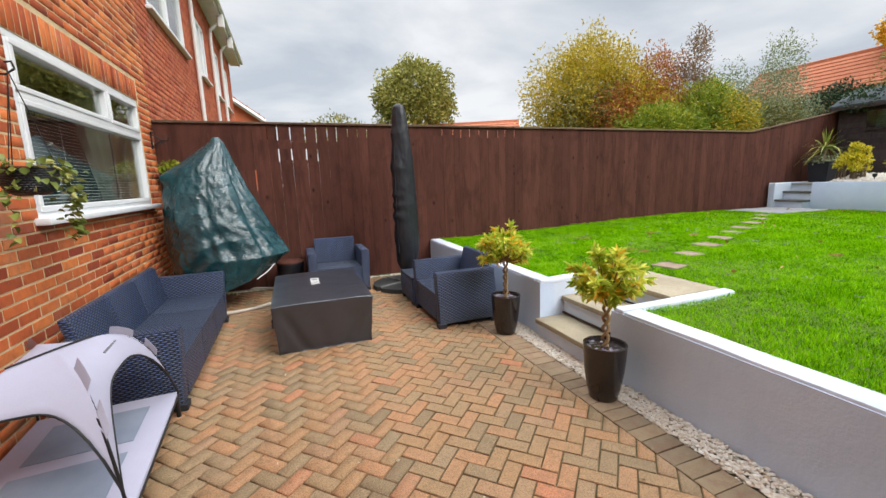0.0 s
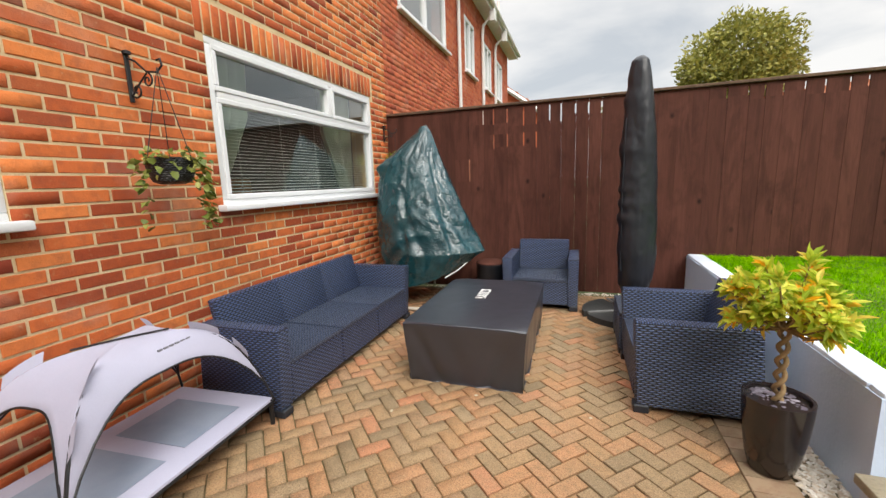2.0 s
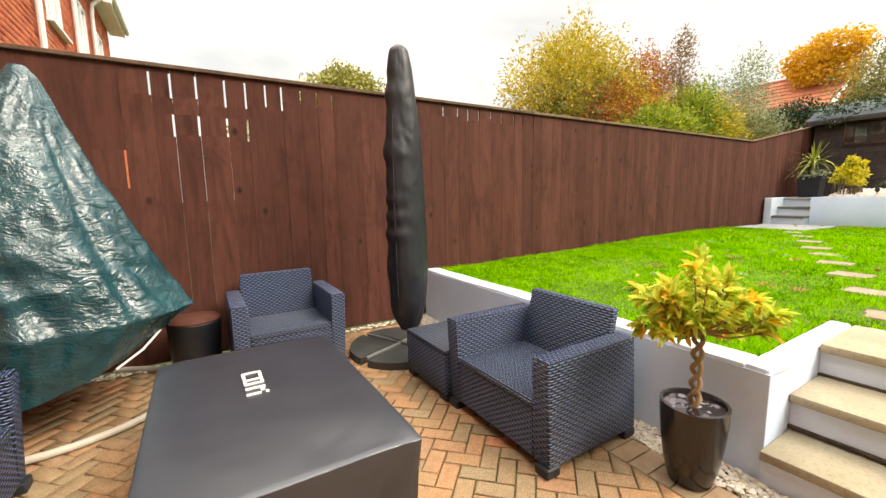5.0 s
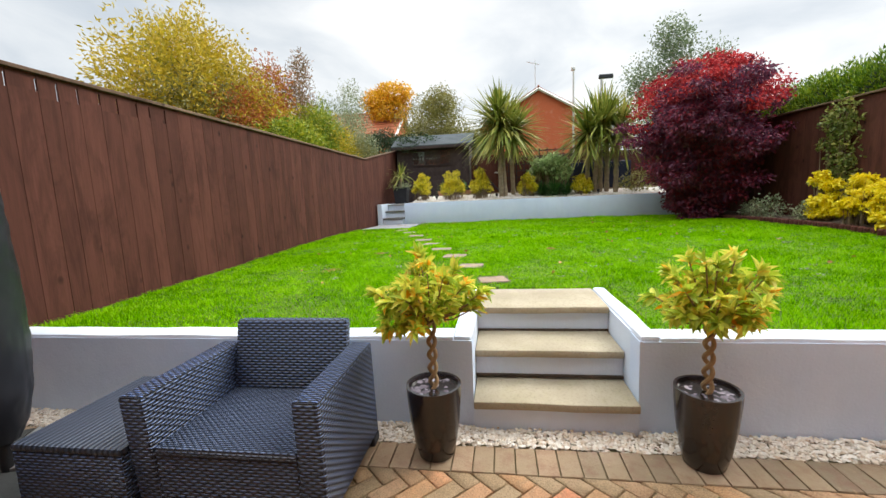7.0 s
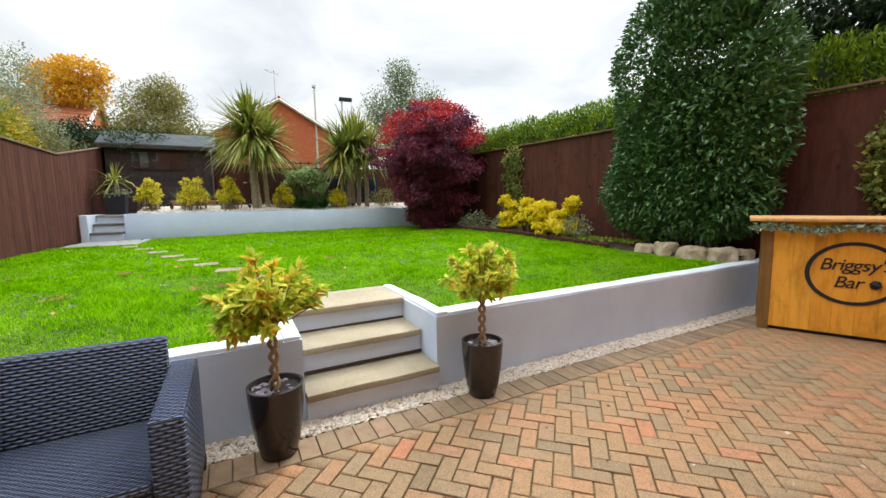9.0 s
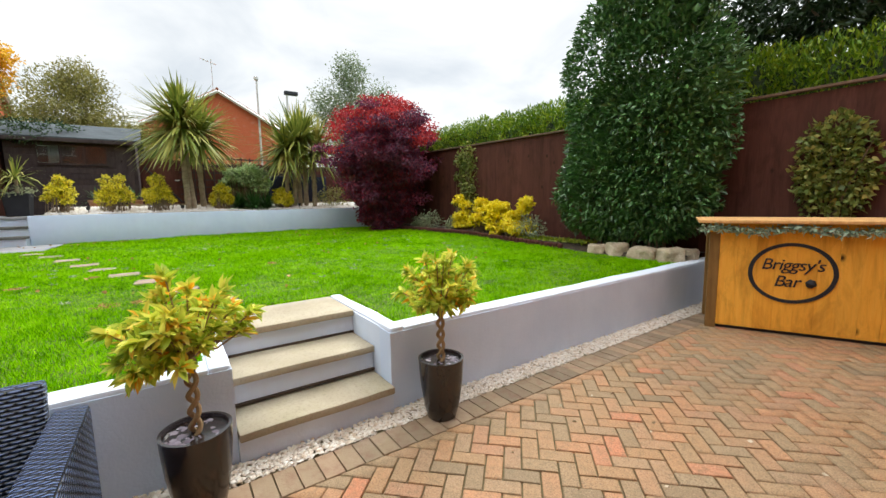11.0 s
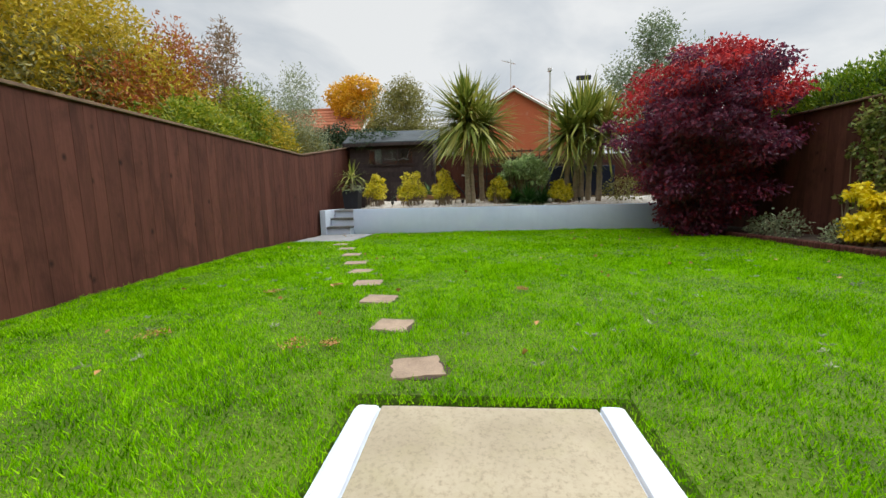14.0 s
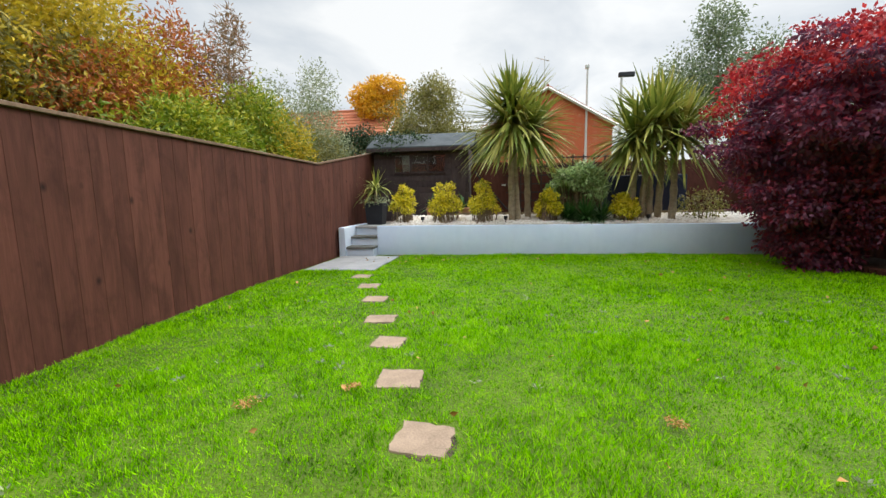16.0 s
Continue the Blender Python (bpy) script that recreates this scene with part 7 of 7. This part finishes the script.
tree("birch", (18.8, -4.8, 0.5), [(0, 0, 5.4, 1.0, 1.0, 1.5), (0.2, 0.7, 4.2, 1.1, 1.0, 1.2), (-0.1, -0.8, 4.3, 1.2, 1.1, 1.2), (0, 0.2, 6.9, 0.7, 0.9, 0.9), (0, 1.3, 5.2, 0.8, 0.9, 1.0), (0, -1.4, 5.6, 0.8, 0.9, 1.1)], 17000, 0.11, 0.5, L_BIRCH, "thin-leaved grey-green birch behind the maple", "tree", 163, 0.09, inner=0.15, lump=0.35)
tree("bare_tree", (17.5, -7.5, 0), [(0, 0, 4.6, 0.8, 0.8, 0.7), (0.3, 0.6, 4.1, 0.7, 0.7, 0.6)], 500, 0.07, 0.4, L_SILVER, "thin twiggy tree beyond the hedge", "tree", 165, 0.05, inner=0.1)
tree("round_tree", (12.0, 38.5, 0), [(0, 0, 9.7, 3.9, 3.9, 3.0), (0, 0, 7.6, 3.8, 3.8, 2.4), (0.4, 0, 10.9, 2.6, 2.6, 1.8), (-2.2, 0, 9.0, 1.8, 1.8, 1.6), (2.3, 0, 8.8, 1.8, 1.8, 1.7)], 13000, 0.34, 0.55, L_ROUND, "large round olive green tree far beyond the fence", "tree", 167, 0.35, inner=0.45, lump=0.16)
tree("far_bush", (4.5, 40, 0), [(0, 0, 5.6, 3.2, 2.2, 2.3), (2.5, 0, 5.0, 2.5, 2, 2)], 2600, 0.32, 0.55, L_OLIVE, "distant olive bush above the fence", "shrub", 169, 0.25, inner=0.4)


# ---- far houses ----
def far_house(at, turn, w, d, h, rise, label, wall_m=M_BRICK_FAR, wins=2):
    """A gabled house: walls, roof with overhang, windows and ridge; the gable faces local -x."""
    t = thing("house", at, label, "house", "far houses", turn)
    bm = bmesh.new()
    c = [(0, -w / 2, 0), (0, w / 2, 0), (0, w / 2, h), (0, 0, h + rise), (0, -w / 2, h)]
    f0 = [bm.verts.new(p) for p in c]
    f1 = [bm.verts.new((d, p[1], p[2])) for p in c]
    bm.faces.new(list(reversed(f0))), bm.faces.new(f1)
    for q in range(5):
        bm.faces.new((f0[q], f0[(q + 1) % 5], f1[(q + 1) % 5], f1[q]))
    part("wall", bm, wall_m, t, smooth=0)
    for s in (-1, 1):
        bm = bmesh.new()
        o = 0.25
        k = rise / (w / 2)
        p = [(-0.2, 0, h + rise + 0.03), (d + 0.2, 0, h + rise + 0.03), (d + 0.2, s * (w / 2 + o), h - o * k + 0.03), (-0.2, s * (w / 2 + o), h - o * k + 0.03)]
        lo = [bm.verts.new(q) for q in p]
        hi = [bm.verts.new((q[0], q[1], q[2] + 0.12)) for q in p]
        bm.faces.new(list(reversed(lo))), bm.faces.new(hi)
        for q in range(4):
            bm.faces.new((lo[q], lo[(q + 1) % 4], hi[(q + 1) % 4], hi[q]))
        part("roof", bm, M_TILE, t, "orange tiled roof slope", smooth=0)
        part("bargeboard", tube(bmesh.new(), [(-0.24, 0, h + rise - 0.02), (-0.24, s * (w / 2 + o), h - o * k - 0.02)], 0.10, 4), M_UPVC_DIRTY, t, "white bargeboard", smooth=0)
        for q in range(int(k > -1) * 9):
            f = (q + 0.5) / 9
            y, z = s * (w / 2 + o) * f, h + rise + 0.15 - (rise + o * k) * f
            part("tile_course", solid(-0.2, d + 0.2, y - 0.03, y + 0.03, z - 0.02, z + 0.035), M_TILE, t, smooth=0)
    for q in range(wins):
        y = -w / 4 + q * w / 2
        wv = part("window", solid(-0.03, 0.02, y - 0.55, y + 0.55, h * 0.45, h * 0.45 + 1.1), M_UPVC, t)
        part("pane", solid(-0.04, -0.031, y - 0.46, y + 0.46, h * 0.45 + 0.1, h * 0.45 + 1.0), M_GLASS, wv, smooth=0)
    part("ridge_tile", tube(bmesh.new(), [(-0.2, 0, h + rise + 0.14), (d + 0.2, 0, h + rise + 0.14)], 0.09, 6), M_TILE, t)
    return t


far_house((30, -0.2, 0), 0, 8.0, 8, 6.2, 2.3, "red brick gable house beyond the terrace", wins=0)
far_house((28, 9.3, 0), 90, 6, 8, 5.1, 2.0, "house with an orange tiled roof beyond the trees")
far_house((20, 33, 0), 150, 9, 9, 4.15, 2.4, "distant house with an orange tiled roof")
far_house((-5.0, 21, 0), 90, 8, 9, 4.6, 2.9, "brick house end beyond the terrace of houses", wins=1)
far_house((33.5, 24.5, 0), 60, 9, 12, 6.0, 3.0, "distant house with an orange tiled roof on higher ground")
aer = thing("tv_aerial", (30.5, -0.05, 8.6), "thin television aerial on the gable house", "aerial")
part("mast", tube(bmesh.new(), [(0, 0, -0.6), (0, 0, 2.0)], 0.025, 6), M_STEEL, aer)
part("boom", tube(bmesh.new(), [(0, -0.3, 1.7), (0, 0.6, 1.95)], 0.02, 6), M_STEEL, aer)
for k in range(4):
    part("element", tube(bmesh.new(), [(-0.2, -0.2 + k * 0.2, 1.73 + k * 0.055), (0.2, -0.2 + k * 0.2, 1.73 + k * 0.055)], 0.012, 5), M_STEEL, aer)
for x, y, h, lamp in ((30.0, -2.6, 9.6, 0), (26.0, -3.5, 7.9, 1)):
    t = thing("street_lamp", (x, y, 0), "grey lamp post beyond the houses", "street lamp", "far lamp posts")
    part("post", tube(bmesh.new(), [(0, 0, 0), (0, 0, h)], [0.09, 0.06], 8), M_STEEL, t)
    part("lantern", solid(-0.12, 0.12, -0.55 * lamp - 0.1, 0.15, h - 0.05, h + 0.18, 0.03), M_STEEL if not lamp else M_INK, t)

# ---- house bricks ----
CO, BLEN, BHT, MORT = 0.075, 0.211, 0.061, 0.014


def brick_mesh(w, h, key, depth=0.013):
    """Front face with chamfered edges, in the y-z plane, facing +x."""
    e = 0.0028
    rng = random.Random(key)
    q = lambda: rng.uniform(-0.0026, 0.0026)
    v = [(-0.012, 0, 0), (-0.012, w, 0), (-0.012, w, h), (-0.012, 0, h)]
    v += [(0.001, 0, 0), (0.001, w, 0), (0.001, w, h), (0.001, 0, h)]
    v += [(0.0042 + q() * 0.4, e + q(), e + q()), (0.0042 + q() * 0.4, w - e + q(), e + q()), (0.0042 + q() * 0.4, w - e + q(), h - e + q()), (0.0042 + q() * 0.4, e + q(), h - e + q())]
    f = [(8, 9, 10, 11)]
    for a in (0, 4):
        for k in range(4):
            f.append((a + k, a + (k + 1) % 4, a + 4 + (k + 1) % 4, a + 4 + k))
    return v, f


def lay_bricks(y0, y1, z0, z1, holes, soldiers):
    """(y, z, w, h) of every brick in stretcher bond, clear of holes."""
    out = []
    blocks = list(holes) + [(a, b, c, c + 0.225) for a, b, c in soldiers]
    n = 0
    z = z0
    while z < z1:
        off = 0.0 if n % 2 else -(BLEN + MORT) / 2
        spans = [(y0, y1)]
        for h in blocks:
            if h[2] < z + BHT - 0.012 and h[3] > z + 0.012:
                nxt = []
                for a, b in spans:
                    if h[1] <= a or h[0] >= b:
                        nxt.append((a, b))
                        continue
                    if h[0] > a:
                        nxt.append((a, h[0] - 0.004))
                    if h[1] < b:
                        nxt.append((h[1] + 0.004, b))
                spans = nxt
        for a, b in spans:
            k = math.floor((a - y0 - off) / (BLEN + MORT))
            y = y0 + off + k * (BLEN + MORT)
            while y < b:
                p, q = max(y, a), min(y + BLEN, b)
                if q - p > 0.03:
                    out.append((p, z, q - p, BHT))
                y += BLEN + MORT
        z += CO
        n += 1
    for a, b, c in soldiers:
        y = a
        while y < b - 0.03:
            out.append((y, c + 0.005, min(BHT, b - y), BLEN))
            y += CO
    return out


def build_bricks(wall, rows, material, near, limit=300):
    meshes = []
    for k in range(5):
        v, f = brick_mesh(BLEN, BHT, "brick%d" % k)
        me = bpy.data.meshes.new("brick")
        me.from_pydata(v, [], f)
        me.materials.append(material.m)
        meshes.append(me)
    V, F = [], []
    count = 0
    rng = random.Random(9)
    for y, z, w, h in rows:
        dx = rng.uniform(-0.0015, 0.0015)
        if count < limit and near and near[0] < y < near[1] and near[2] < z < near[3] and abs(w - BLEN) < 1e-4 and abs(h - BHT) < 1e-4:
            ob = child(new("brick", meshes[count % 5]), wall)
            ob.location = (HX - 0.007 + dx, y, z)
            count += 1
            continue
        v, f = brick_mesh(w, h, len(V))
        o = len(V)
        V += [(HX - 0.007 + dx + a, y + b, z + c) for a, b, c in v]
        F += [tuple(i + o for i in q) for q in f]
    mesh_part("bricks", quick_mesh("bricks", V, F, material), wall, kind="stuff")


own = lay_bricks(RY, FY, 0.0, 5.4, holes_own, [(WIN_A[0] - 0.06, WIN_A[1] + 0.06, HEAD), (WIN_B[0] - 0.06, WIN_B[1] + 0.06, HEAD)])
build_bricks(wall_house, own, M_BRICK, (1.9, 3.9, 0.45, 2.3))
nxt = lay_bricks(FY, 15.6, 2.1, 5.5, holes_next, [(h[0] - 0.06, h[1] + 0.06, h[3]) for h in holes_next])
build_bricks(wall_next, nxt, M_BRICK_FAR, None)

# ---- patio blocks: herringbone at 45 degrees, with a soldier edge ----
patio = new("patio")
tagged(patio, "block-paved patio in 45 degree herringbone with a dark edge course", kind="structure")
PX0, PX1, PY0, PY1 = HX + 0.004, 1.695, RY + 0.01, FY - 0.11
PW, PL, PJ = 0.088, 0.176, 0.0075


def paver_mesh(poly, drop=0.0, key=0):
    """A flat block with a worn chamfer from its outline, top at z = 0."""
    n = len(poly)
    cx, cy = sum(p[0] for p in poly) / n, sum(p[1] for p in poly) / n
    rng = random.Random(key)
    v = [(x, y, -0.03) for x, y in poly] + [(x, y, -0.004) for x, y in poly]
    for x, y in poly:
        d = math.hypot(x - cx, y - cy) or 1
        s = 1 - (0.005 + rng.uniform(-0.003, 0.003)) / d
        v.append((cx + (x - cx) * s, cy + (y - cy) * s, rng.uniform(-0.001, 0.001)))
    f = []
    for a in (0, n):
        for k in range(n):
            f.append((a + k, a + (k + 1) % n, a + n + (k + 1) % n, a + n + k))
    return v, f, tuple(range(2 * n, 3 * n))


def clip(poly, ax, lim, keep_above):
    out = []
    for k in range(len(poly)):
        a, b = poly[k], poly[(k + 1) % len(poly)]
        ia, ib = (a[ax] >= lim) == keep_above, (b[ax] >= lim) == keep_above
        if ia:
            out.append(a)
        if ia != ib:
            t = (lim - a[ax]) / (b[ax] - a[ax])
            out.append((a[0] + (b[0] - a[0]) * t, a[1] + (b[1] - a[1]) * t))
    return out


C45 = math.sqrt(0.5)
pav_me = []
for k in range(6):
    hw, hl = PW / 2 - PJ / 2, PL / 2 - PJ / 2
    v, f, top = paver_mesh([(-hl, -hw), (hl, -hw), (hl, hw), (-hl, hw)], key=k)
    me = bpy.data.meshes.new("paver")
    me.from_pydata(v, [], f + [top])
    me.materials.append(M_PAVER.m)
    pav_me.append(me)
V, T, count = [], [], 0
rng = random.Random(21)
R = 70


def add_poly(v, f, top):
    o = len(V)
    V.extend(v)
    for q in f:
        T.append((o + q[0], o + q[1], o + q[2]))
        T.append((o + q[0], o + q[2], o + q[3]))
    for k in range(1, len(top) - 1):
        T.append((o + top[0], o + top[k], o + top[k + 1]))


for i in range(-R, R):
    for j in range(-R, R):
        m = (i - j) % 4
        if m == 0:
            u, w, ang = (i + 1.0) * PW, (j + 0.5) * PW, 45
        elif m == 3:
            u, w, ang = (i + 0.5) * PW, (j + 1.0) * PW, 135
        else:
            continue
        x, y = (u - w) * C45 + 0.4, (u + w) * C45 + 2.0
        if not (PX0 - 0.12 < x < PX1 + 0.12 and PY0 - 0.12 < y < PY1 + 0.12):
            continue
        dz, tilt = rng.uniform(-0.002, 0.002), rng.uniform(-0.5, 0.5)
        inside = PX0 + 0.11 < x < PX1 - 0.11 and PY0 + 0.11 < y < PY1 - 0.11
        if inside and count < 300 and 0.55 < x < 1.7 and 0.4 < y < 5.0:
            ob = child(new("paver", pav_me[rng.randrange(6)]), patio)
            ob.matrix_basis = pose(x, y, dz, tilt, 0, ang + rng.uniform(-0.5, 0.5))
            count += 1
            continue
        hw, hl = PW / 2 - PJ / 2, PL / 2 - PJ / 2
        c, s = math.cos(radians(ang)), math.sin(radians(ang))
        poly = [(x + a * c - b * s, y + a * s + b * c) for a, b in ((-hl, -hw), (hl, -hw), (hl, hw), (-hl, hw))]
        if not inside:
            for ax, lim, ab in ((0, PX0, True), (0, PX1, False), (1, PY0, True), (1, PY1, False)):
                poly = clip(poly, ax, lim, ab) if len(poly) > 2 else poly
            if len(poly) < 3:
                continue
        v, f, top = paver_mesh(poly, key=i * 97 + j)
        add_poly([(a, b, z + dz) for a, b, z in v], f, top)
mesh_part("pavers", quick_mesh("pavers", V, T, M_PAVER), patio, kind="stuff")
edge_me = bpy.data.meshes.new("edge_block")
v, f, top = paver_mesh([(0, 0), (0.198, 0), (0.198, 0.0955), (0, 0.0955)], key=3)
edge_me.from_pydata(v, [], f + [top])
edge_me.materials.append(M_PAVER_EDGE.m)
y = PY0
while y < FY - 0.12:
    ob = child(new("edge_block", edge_me), patio)
    ob.matrix_basis = pose(1.70, y, rng.uniform(-0.002, 0.002), 0, rng.uniform(-0.6, 0.6), 0)
    y += 0.101
